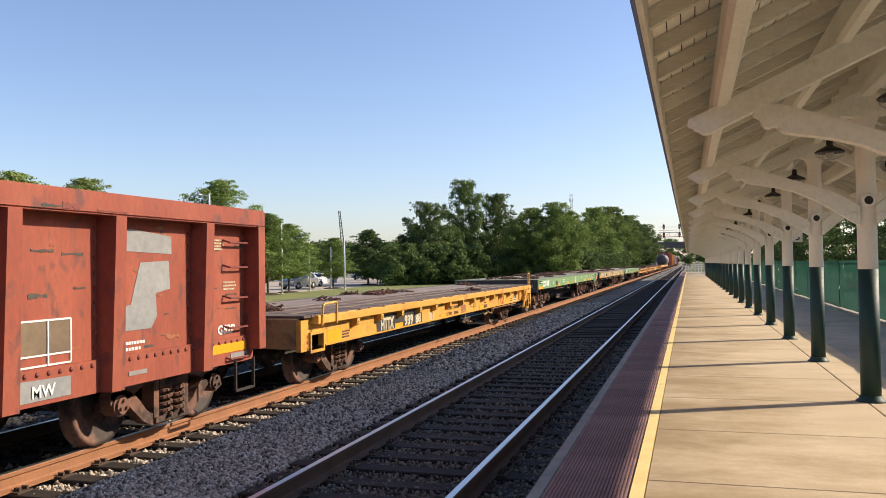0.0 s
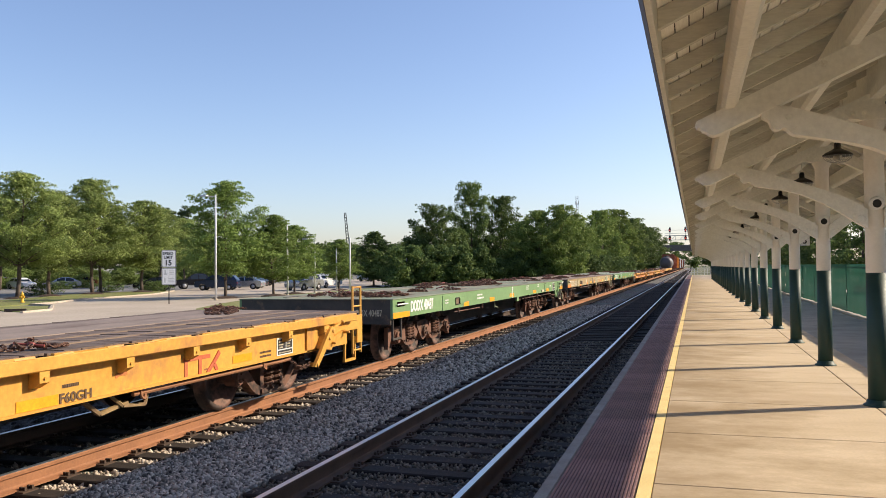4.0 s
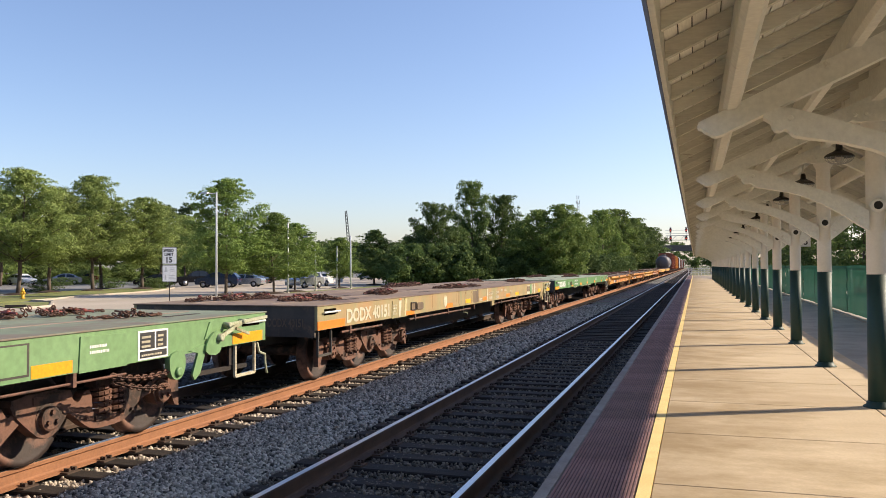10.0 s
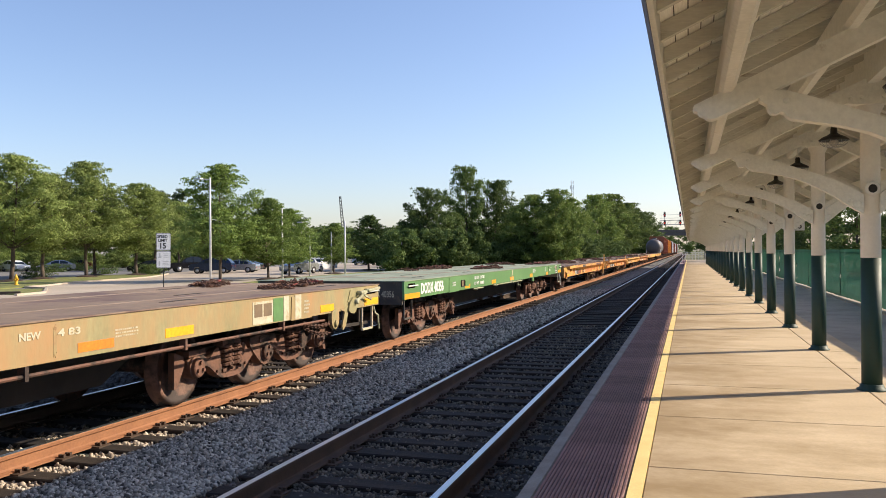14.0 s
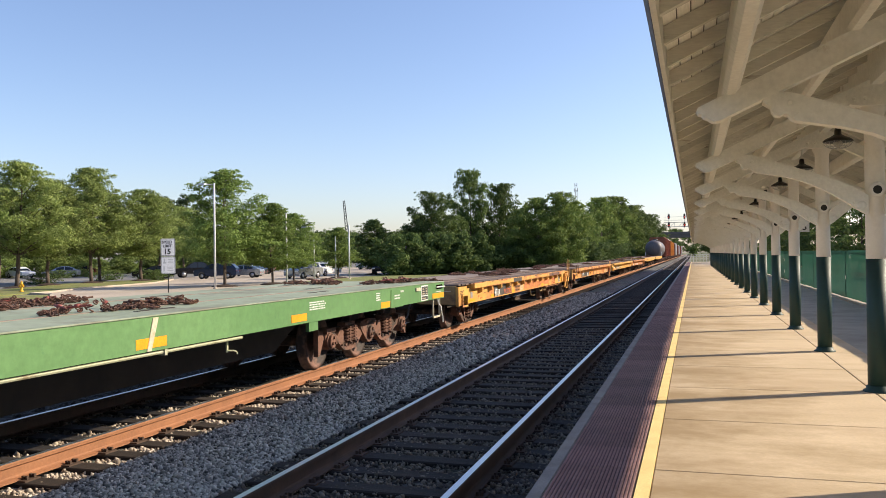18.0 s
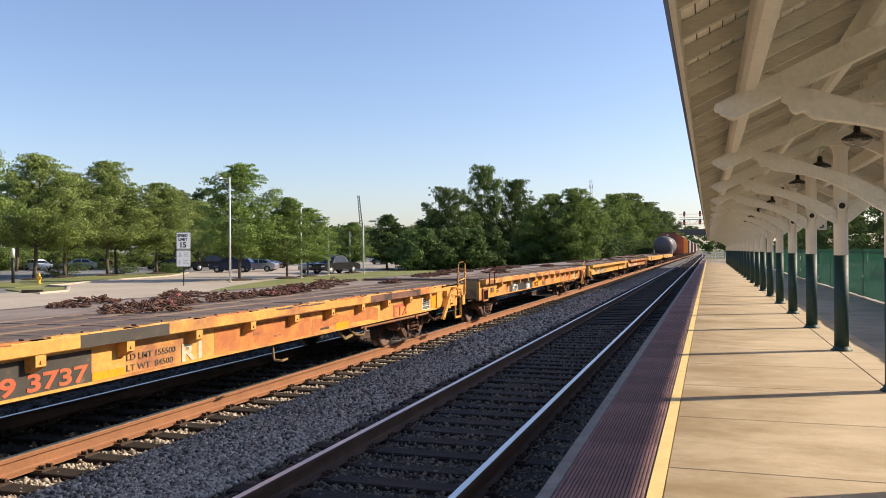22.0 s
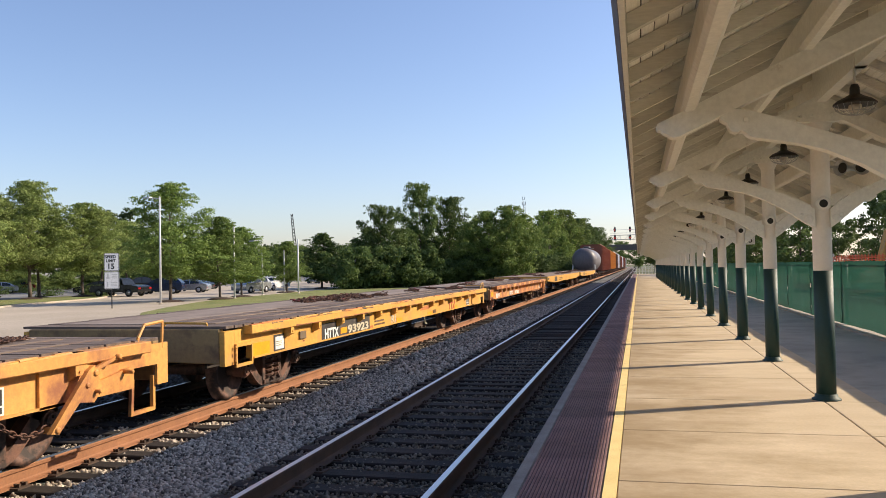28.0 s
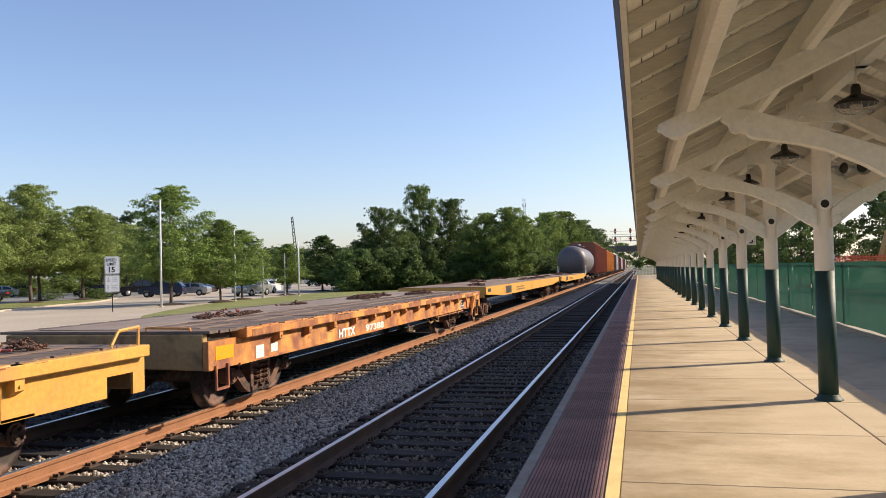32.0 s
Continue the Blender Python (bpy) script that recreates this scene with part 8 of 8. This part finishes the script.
low_plate = plate(W, 1.18, 2.22)
for s, size, x, z in (("SPEED", 0.24, -0.355, 3.03), ("LIMIT", 0.24, -0.30, 2.79), ("15", 0.46, -0.26, 2.38)):
    part("lettering", letters(s, size, M["sign_black"], 0.93, 0.03), None, top_plate, m=pose(x, -0.016, z) @ END)
bm = bm_new()
for x0, x1, z0, z1 in ((-0.26, -0.17, 1.88, 2.10), (-0.30, -0.12, 1.80, 1.88), (0.0, 0.30, 2.02, 2.06), (0.0, 0.28, 1.92, 1.96), (0.0, 0.30, 1.82, 1.86), (-0.28, -0.2, 1.32, 1.62), (-0.05, 0.30, 1.55, 1.59), (-0.05, 0.28, 1.45, 1.49), (-0.05, 0.3, 1.35, 1.39)):
    box(bm, x0, x1, -0.016, -0.012, z0, z1)
part("pictogram_bars", bm, M["galv"], low_plate)

M["hydrant"] = surf("hydrant", (0.75, 0.42, 0.02), (0.68, 0.36, 0.02), 0.5, scale=3, fine=20, bump=0.05)
hyd = thing("fire_hydrant", "yellow cast-iron fire hydrant on the grass island", "hydrant", pose(-46.4, 47.9, -0.67))
bm = bm_new()
lathe(bm, [(0.17, 0), (0.17, 0.05), (0.11, 0.07), (0.105, 0.5), (0.13, 0.52), (0.13, 0.56), (0.11, 0.6), (0.06, 0.72), (0.03, 0.8)], 16)
part("barrel", bm, M["hydrant"], hyd)
for p, r in (((-0.2, 0, 0.42), 0.06), ((0.2, 0, 0.42), 0.06), ((0, -0.2, 0.40), 0.075)):
    bm = bm_new()
    tube(bm, p, (0, 0, p[2]), r, seg=10)
    part("outlet", bm, M["hydrant"], hyd)

M["cone_orange"] = plain("cone_orange", (0.85, 0.09, 0.02), 0.5)
M["yellow_post"] = surf("yellow_post", (0.80, 0.45, 0.02), (0.7, 0.38, 0.02), 0.5, scale=3, fine=20, bump=0.05)
bm = bm_new()
lathe(bm, [(0.16, 0.04), (0.13, 0.06), (0.035, 0.9), (0.0345, 0.92)], 16)
cone_me = mesh_of("cone_body", bm, M["cone_orange"])
bm = bm_new()
box(bm, -0.2, 0.2, -0.2, 0.2, 0, 0.05)
cone_base = mesh_of("cone_foot", bm, M["cone_orange"])
for x, y in ((-39.4, 27.7), (-39.9, 29.2), (-40.3, 30.9)):
    c = thing("traffic_cone", "plain orange traffic cone on the ground", "traffic cone", pose(x, y, -0.72), "cones at the car park entrance")
    part("cone_body", cone_me, None, c)
    part("cone_foot", cone_base, None, c)
bm = bm_new()
lathe(bm, [(0.07, 0), (0.07, 1.2), (0.04, 1.26)], 12)
yp = mesh_of("bollard", bm, M["yellow_post"])
for x, y in ((-45.2, 36.3), (-41.8, 30.6), (-40.6, 25.8), (-39.7, 23.0)):
    solid("bollard", yp, None, "yellow steel bollard by the car park entrance", "bollard", pose(x, y, -0.735), "bollards at the entrance")
bm = bm_new()
for (x0, y0), (x1, y1) in (((-45.2, 36.3), (-41.8, 30.6)), ((-41.8, 30.6), (-40.6, 25.8))):
    pts = [(x0 + (x1 - x0) * k / 8, y0 + (y1 - y0) * k / 8, 0.32 - 0.25 * math.sin(math.pi * k / 8)) for k in range(9)]
    pipe(bm, pts, 0.02, 5)
solid("barrier_chain", bm, M["galv"], "slack chain hung between yellow bollards", "chain")
bol = thing("light_bollard", "dark post with a white lamp top on the island", "bollard lamp", pose(-49.4, 48.5, -0.67))
bm = bm_new()
lathe(bm, [(0.11, 0), (0.11, 1.9)], 12)
part("shaft", bm, M["black_metal"], bol)
bm = bm_new()
lathe(bm, [(0.12, 1.9), (0.12, 2.55), (0.05, 2.6)], 12)
part("lamp_top", bm, M["sign_white"], bol)
bm = bm_new()
box(bm, -0.55, 0.55, -0.14, 0.14, -0.05, 0.14)
drain = mesh_of("drain_grate", bm, M["under"])
for x, y, a in ((-34.0, 26.2, 25), (-36.9, 37.6, 35)):
    solid("kerb_drain", drain, None, "dark kerb inlet drain", "drain", pose(x, y, -0.69, 0, 0, a))

# cars in the lot
PAINT = {k: surf("paint_" + k, c, c, 0.25, m, scale=1, fine=30, bump=0) for k, c, m in (("silver", (0.42, 0.44, 0.46), 0.6), ("white", (0.75, 0.75, 0.74), 0.0), ("black", (0.012, 0.012, 0.014), 0.2), ("blue", (0.02, 0.035, 0.08), 0.4), ("maroon", (0.12, 0.015, 0.015), 0.2), ("grey", (0.14, 0.16, 0.16), 0.5))}
M["tyre"] = surf("tyre", (0.015, 0.015, 0.015), (0.03, 0.03, 0.03), 0.9)
M["rim"] = plain("rim", (0.5, 0.5, 0.52), 0.35, 0.9)
M["tail"] = plain("tail_lamp", (0.35, 0.01, 0.01), 0.2)
M["head"] = plain("head_lamp", (0.75, 0.76, 0.78), 0.1)
SHAPES = {
    "sedan": dict(L=4.7, W=1.8, low=[(0.1, 0.30), (0, 0.42), (0, 0.74), (0.25, 0.82), (1.4, 0.96), (3.9, 1.02), (4.6, 1.0), (4.72, 0.8), (4.7, 0.42), (4.6, 0.30), (4.5, 0.30)], roof=[(1.05, 0.92), (1.95, 1.40), (2.6, 1.50), (3.4, 1.46), (4.3, 1.0)]),
    "suv": dict(L=4.7, W=1.88, low=[(0.1, 0.35), (0, 0.48), (0, 0.96), (0.25, 1.05), (1.15, 1.14), (4.55, 1.16), (4.72, 1.0), (4.7, 0.48), (4.6, 0.35), (4.5, 0.35)], roof=[(0.95, 1.10), (1.75, 1.62), (2.5, 1.76), (4.1, 1.73), (4.68, 1.12)]),
    "pickup": dict(L=6.0, W=2.0, low=[(0.1, 0.45), (0, 0.58), (0, 1.04), (0.3, 1.12), (1.6, 1.18), (5.95, 1.18), (6.0, 0.6), (5.9, 0.45), (5.7, 0.45)], roof=[(1.35, 1.12), (2.05, 1.75), (2.7, 1.88), (3.7, 1.86), (4.15, 1.14)]),
}
CAR_MESH = {}


def arched(low, L, r=0.40):
    """The lower body's outline with two wheel arches cut into its underside."""
    top, zb = rounded(low[:-1], 2) + [low[-1]], low[-1][1]
    for c in (L * 0.80, L * 0.19):
        top += [(c + r * math.cos(math.pi * k / 8), zb + 0.002 + r * math.sin(math.pi * k / 8) * 0.97) for k in range(9)]
    return top


def vehicle(kind, colour, x, y, yaw, label, z=LOT_Z, group="vehicles in the parking lot"):
    """A road vehicle; its nose points along -y of its own space."""
    sh = SHAPES[kind]
    L, Wd = sh["L"], sh["W"]
    t = thing(kind if kind != "suv" else "sport_utility_car", label, "car" if kind != "pickup" else "pickup truck", pose(x, y, z, 0, 0, yaw), group)
    if kind not in CAR_MESH:
        out = {}
        bm = bm_new()
        prism(bm, [(p[0] - L / 2, p[1]) for p in arched(sh["low"], L)], -Wd / 2, Wd / 2, "x")
        bmesh.ops.bevel(bm, geom=[e for e in bm.edges if abs(e.verts[0].co.x - e.verts[1].co.x) < 0.01 and min(v.co.z for v in e.verts) > 0.8], offset=0.05, segments=2, affect="EDGES")
        out["body"] = (bm, None)
        o = rounded([(p[0] - L / 2, p[1]) for p in sh["roof"]], 1)
        zt, zb = max(p[1] for p in o), min(o[0][1], o[-1][1])

        def half(z, d=0.0):
            return Wd / 2 - 0.05 - 0.34 * max(0, z - zb) + d
        bm = bm_new()
        lo, hi = [bm.verts.new((-half(z), y, z)) for y, z in o], [bm.verts.new((half(z), y, z)) for y, z in o]
        for i in range(len(o)):
            j = (i + 1) % len(o)
            bm.faces.new((lo[i], lo[j], hi[j], hi[i]))
        bm.faces.new(lo[::-1])
        bm.faces.new(hi)
        out["cabin"] = (bm, None)

        def inset(y, up):
            """The roof line's height at y, less a margin."""
            for a, b in zip(o, o[1:]):
                if a[0] <= y <= b[0]:
                    return a[1] + (b[1] - a[1]) * (y - a[0]) / (b[0] - a[0]) - up
            return zb
        ya, yb = o[0][0], o[-1][0]
        for nm, f0, f1 in (("front_window", 0.20, 0.50), ("rear_window", 0.535, 0.84)):
            y0, y1 = ya + (yb - ya) * f0, ya + (yb - ya) * f1
            for side, sx in (("near", 1), ("off", -1)):
                bm = bm_new()
                zl = zb + 0.05
                ring = [(y0, zl), (y1, zl), (y1, max(zl + 0.05, inset(y1, 0.07))), ((y0 + y1) / 2, inset((y0 + y1) / 2, 0.07)), (y0, max(zl + 0.05, inset(y0, 0.07)))]
                prism_v = [[bm.verts.new((sx * half(z, d), y, z)) for y, z in ring] for d in (-0.01, 0.006)]
                for i in range(5):
                    j = (i + 1) % 5
                    bm.faces.new((prism_v[0][i], prism_v[0][j], prism_v[1][j], prism_v[1][i]))
                bm.faces.new(prism_v[0][::-1])
                bm.faces.new(prism_v[1])
                out[nm + "_" + side] = (bm, M["glass"])
        for nm, (a, b) in (("windscreen", (o[0], o[2])), ("back_window", (o[-1], o[-3]))):
            bm = bm_new()
            nrm = Vector((0, b[1] - a[1], -(b[0] - a[0]))).normalized() * (0.008 if a is o[0] else -0.008)
            if (a is o[0]) != (nrm.y < 0):
                nrm = -nrm
            q = []
            for p, g in ((a, 0.12), (b, 0.0)):
                pt = Vector((0, a[0] + (b[0] - a[0]) * (0.12 if p is a else 0.94), a[1] + (b[1] - a[1]) * (0.12 if p is a else 0.94)))
                w = half(pt.z) - 0.07
                q += [(-w, pt.y, pt.z), (w, pt.y, pt.z)]
            q = [q[0], q[1], q[3], q[2]]
            hull8(bm, [tuple(Vector(v) - nrm) for v in q], [tuple(Vector(v) + nrm) for v in q])
            out[nm] = (bm, M["glass"])
        CAR_MESH[kind] = {k: mesh_of(k, b, mt or M["under"]) for k, (b, mt) in out.items()}
        bm = bm_new()
        r = 0.40 if kind == "pickup" else 0.34
        lathe(bm, [(r * 0.6, -0.1), (r * 0.95, -0.11), (r, -0.08), (r, 0.08), (r * 0.95, 0.11), (r * 0.6, 0.1)], 18, "x", caps=False)
        CAR_MESH[kind]["tyre"] = mesh_of("tyre", bm, M["tyre"])
        bm = bm_new()
        lathe(bm, [(0.03, -0.09), (r * 0.62, -0.095), (r * 0.62, 0.095), (0.03, 0.09)], 14, "x")
        CAR_MESH[kind]["rim"] = mesh_of("rim", bm, M["rim"])
    me = CAR_MESH[kind]
    for k in ("body", "cabin"):
        m2 = me.get((k, colour))
        if not m2:
            m2 = me[k].copy()
            m2.materials.clear()
            m2.materials.append(PAINT[colour])
            me[(k, colour)] = m2
        part(k, m2, None, t)
    for k in ("front_window_near", "front_window_off", "rear_window_near", "rear_window_off", "windscreen", "back_window"):
        part(k.replace("_near", "").replace("_off", ""), me[k], None, t)
    r = 0.40 if kind == "pickup" else 0.34
    for sx in (1, -1):
        for wy in (L * 0.19 - L / 2, L * 0.80 - L / 2):
            w = part("wheel", me["tyre"], None, t, m=pose(sx * (Wd / 2 - 0.10), wy, r))
            part("rim", me["rim"], None, w)
        zl = 0.95 if kind != "sedan" else 0.78
        for yy, mt, nm in ((-L / 2 + 0.03, M["head"], "headlight"), (L / 2 - 0.04, M["tail"], "tail_light")):
            bm = bm_new()
            box(bm, *sorted((sx * (Wd / 2 - 0.38), sx * (Wd / 2 - 0.02))), yy - 0.05, yy + 0.05, zl - 0.22, zl - 0.06)
            part(nm, bm, mt, t)
    return t


for kd, c, x, y, a, lab in (
        ("sedan", "silver", -81.0, 90.5, -50, "silver sedan parked in the lot"), ("sedan", "maroon", -87.0, 100.9, -55, "dark red sedan parked in the lot"), ("sedan", "grey", -90.9, 114.6, -50, "grey sedan parked in the lot"),
        ("sedan", "black", -61.0, 83.0, -62, "black sedan parked behind the island"), ("pickup", "black", -57.8, 87.2, -45, "black pickup truck parked in the lot"), ("suv", "blue", -51.0, 80.6, -72, "dark blue sport utility car parked"),
        ("sedan", "silver", -50.0, 84.4, -78, "silver sedan parked beside a blue car"), ("sedan", "black", -53.5, 91.5, -80, "black sedan parked in the lot"), ("suv", "black", -58.3, 102.3, -75, "black sport utility car parked"), ("suv", "silver", -40.2, 80.4, -8, "silver sport utility car parked by the trees"),
        ("suv", "white", -42.2, 90.0, -5, "white van-like car parked by the trees"), ("sedan", "white", -94.3, 95.2, 75, "white sedan parked in the lot"), ("suv", "black", -45.9, 30.6, -52, "black sport utility car at the entrance"),
        ("sedan", "black", -50.9, 37.6, -52, "black sedan parked at the entrance"), ("pickup", "maroon", -79.7, 68.6, 60, "dark red pickup parked in the lot"), ("sedan", "white", -86, 88.6, 70, "white sedan parked in the lot"), ("suv", "white", -54.2, 133.4, 60, "white car far across the lot")):
    vehicle(kd, c, x, y, a, lab)
PICKUP = vehicle("pickup", "black", -42, 165, 0, "black pickup truck driving through the lot", group="moving road vehicle")

# far things on the line: signal bridge, road bridge, mast, crane
sig = thing("signal_bridge", "steel signal bridge with red lights over the tracks", "railway signal")
bm = bm_new()
for z in (7.8, 8.9):
    tube(bm, (-6.9, 210, z), (4.0, 210, z), 0.09, seg=6)
for k in range(10):
    x = -6.4 + k
    tube(bm, (x, 210, 7.8), (x + (0.5 if k % 2 else -0.5) + 0.5, 210, 8.9), 0.05, seg=5)
for z in (9.4, 10.2):
    tube(bm, (-6.9, 209.2, z), (4.0, 209.2, z), 0.04, seg=5)
part("truss", bm, M["galv"], sig)
for x in (3.7, 4.9):
    bm = bm_new()
    tube(bm, (x, 210, -0.6), (x, 210, 9.2), 0.18, seg=8)
    part("mast", bm, M["galv"], sig)
M["red_light"] = plain("red_light", (1.0, 0.03, 0.01), 0.3, emit=1.2)
for x in (-5.7, -2.0):
    for z in (8.3, 10.3):
        bm = bm_new()
        lathe(bm, [(0.32, 209.7), (0.32, 209.78)], 16, "y", at=(x, 0, z))
        box(bm, x - 0.22, x + 0.22, 209.78, 210.1, z - 0.6, z + 0.6)
        h = part("signal_head", bm, M["black_metal"], sig)
        bm = bm_new()
        lathe(bm, [(0.12 if z > 8 else 0.19, 209.64), (0.12 if z > 8 else 0.19, 209.69)], 12, "y", at=(x, 0, z - 0.1))
        part("lens", bm, M["red_light"], h)
    bm = bm_new()
    tube(bm, (x, 210.1, 7.4), (x, 210.1, 11.1), 0.07, seg=6)
    part("signal_mast", bm, M["galv"], sig)

bridge = thing("road_bridge", "low concrete road bridge crossing the railway in the distance", "bridge", kind="structure")
# deck and parapet take a dark roofing colour: their shade is put in
bm = bm_new()
box(bm, -16, 90, 396, 408, 8.4, 10.1)
part("deck", bm, M["roof"], bridge)
bm = bm_new()
box(bm, -16, 90, 395.7, 396, 9.8, 11.0)
part("parapet", bm, M["roof"], bridge)
for x in (-15.3, 12):
    bm = bm_new()
    box(bm, x - 0.7, x + 0.7, 397, 407, -1, 8.4)
    part("pier", bm, M["edge_concrete"], bridge)

mast = thing("radio_mast", "thin lattice mast with antennas above the trees", "mast", pose(-38.5, 285, -0.6))
bm = bm_new()
for a in range(3):
    w = a * 2.094
    tube(bm, (0.55 * math.cos(w), 0.55 * math.sin(w), 0), (0.45 * math.cos(w), 0.45 * math.sin(w), 25), 0.06, seg=5)
for k in range(24):
    for a in range(3):
        w0, w1 = a * 2.094, (a + 1) * 2.094
        tube(bm, (0.5 * math.cos(w0), 0.5 * math.sin(w0), k), (0.5 * math.cos(w1), 0.5 * math.sin(w1), k + 1), 0.035, seg=4)
part("lattice", bm, M["galv"], mast)
for x, z in ((-0.55, 23.9), (0.55, 23.9), (-0.35, 25.6), (0.35, 25.6)):
    bm = bm_new()
    tube(bm, (0, 0, z), (x, 0, z), 0.06, seg=5)
    box(bm, x - 0.1, x + 0.1, -0.1, 0.1, z - 0.4, z + 0.8)
    part("antenna", bm, M["galv"], mast)

crane = thing("crane", "lattice boom of a distant construction crane", "crane", pose(-119.5, 277, -0.6))
bm = bm_new()
b0, b1 = Vector((-0.6, 0, 3)), Vector((-2.1, -0.9, 22.6))
q = (b1 - b0).to_track_quat("Z", "Y")
n = 16
for cx, cy in ((-1, -1), (1, -1), (1, 1), (-1, 1)):
    tube(bm, b0 + q @ Vector((cx * 0.6, cy * 0.6, 0)), b1 + q @ Vector((cx * 0.3, cy * 0.3, 0)), 0.09, seg=5)
for k in range(n):
    for (ax, ay), (bx, by) in (((-1, -1), (1, -1)), ((1, -1), (1, 1)), ((1, 1), (-1, 1)), ((-1, 1), (-1, -1))):
        wa, wb = 0.6 - 0.3 * k / n, 0.6 - 0.3 * (k + 1) / n
        ca, cb = b0.lerp(b1, k / n), b0.lerp(b1, (k + 1) / n)
        tube(bm, ca + q @ Vector((ax * wa, ay * wa, 0)), cb + q @ Vector((bx * wb, by * wb, 0)), 0.07, seg=4)
part("boom", bm, M["black_metal"], crane)
bm = bm_new()
box(bm, 0.5, 5.5, -1.6, 1.6, 1.0, 3.6)
box(bm, -0.5, 6, -2.2, 2.2, 0, 1.0)
part("cab", bm, M["under"], crane)

# behind the screened fence
M["net"] = surf("net", (0.75, 0.14, 0.04), (0.62, 0.11, 0.04), 0.7, scale=2, fine=30, bump=0.2)
net = thing("safety_netting", "orange plastic safety netting along the fence top", "netting")
bm = bm_new()
for k in range(5):
    z = 1.46 + 0.055 * k
    pts = [(FENCE_X + 1.2, 10 + j * 1.5, z + 0.03 * math.sin(j * 1.3) + 0.02 * math.sin(j * 0.6 + k)) for j in range(13)]
    pipe(bm, pts, 0.012, 4)
for j in range(54):
    box(bm, FENCE_X + 1.19, FENCE_X + 1.21, 10 + j * 0.33, 10.025 + j * 0.33, 1.44, 1.72)
tagged(part("netting_mesh", bm, M["net"], net), kind="stuff")
for j in range(0, 13, 4):
    bm = bm_new()
    tube(bm, (FENCE_X + 1.22, 10 + j * 1.5, -0.3), (FENCE_X + 1.22, 10 + j * 1.5, 1.78), 0.02, seg=6)
    part("stake", bm, M["galv"], net)
M["digger"] = surf("digger", (0.55, 0.30, 0.05), (0.48, 0.25, 0.05), 0.6, scale=1, fine=14, bump=0.1, rust=(0.2, 0.12, 0.07), rust_at=0.62)
dig = thing("excavator", "yellow excavator parked behind the fence", "excavator", pose(12.4, 43.6, -0.3, 0, 0, 12))
bm = bm_new()
prism(bm, [(-1.4, 1.6), (-0.9, 3.3), (-0.55, 3.45), (0.3, 3.3), (3.2, 3.1), (3.2, 2.75), (0.3, 2.85), (-0.5, 2.7), (-0.85, 1.6)], -0.22, 0.22)
part("boom", bm, M["digger"], dig)
bm = bm_new()
box(bm, 2.2, 5.6, -1.3, 1.3, 1.0, 2.4)
box(bm, 2.2, 3.8, -1.25, 0.1, 2.4, 3.3)
part("cab", bm, M["digger"], dig)
for s in (-1, 1):
    bm = bm_new()
    prism(bm, rounded([(1.8, 0.45), (2.1, 0.9), (5.9, 0.9), (6.2, 0.45), (5.9, 0.0), (2.1, 0.0)], 1, True), 0.9 * s - 0.3, 0.9 * s + 0.3)
    part("crawler_track", bm, M["under"], dig)
for a, b, r in (((-0.6, -0.28, 3.35), (2.4, -0.28, 3.2), 0.07), ((-1.1, -0.28, 1.8), (-0.7, -0.28, 3.2), 0.06)):
    bm = bm_new()
    tube(bm, a, b, r, seg=8)
    part("hydraulic_ram", bm, M["galv"], dig)


def motions():
    """Roll the train and its wheels, and drive the pickup."""
    times = [2.0 * i for i in range(17)]
    for ob, s, x, z, rz in MOVING:
        base = RAIL_Z if not z else 0.0
        walk(ob, [(t, pose(TRACK_2 + x, s - travel(t), base + z, 0, 0, rz)) for t in times])
    steps = [i / 10 for i in range(321)]
    for ob, y, r in WHEELS:
        walk(ob, [(t, pose(0, y, r) @ Matrix.Rotation(travel(t) / r, 4, "X")) for t in steps])
    way = ((0, -42, 165, 0), (14, -42, 165, 0), (16.5, -38.6, 116, 0), (17.5, -36.8, 103, 6), (18.3, -36.2, 91, 4), (19.2, -36.1, 83.8, 0), (20.6, -35.9, 79.0, 0), (21.4, -35.9, 77.9, -4), (22.4, -37.0, 75.8, -20), (24, -39.1, 73.9, -50),
           (25.2, -41.3, 73.0, -72), (26.3, -44.4, 72.3, -88), (28.6, -53.6, 73.6, -96), (29.2, -56.3, 74, -96), (32, -69.5, 75, -96))
    walk(PICKUP, [(t, pose(x, y, LOT_Z, 0, 0, yaw)) for t, x, y, yaw in way])


motions()
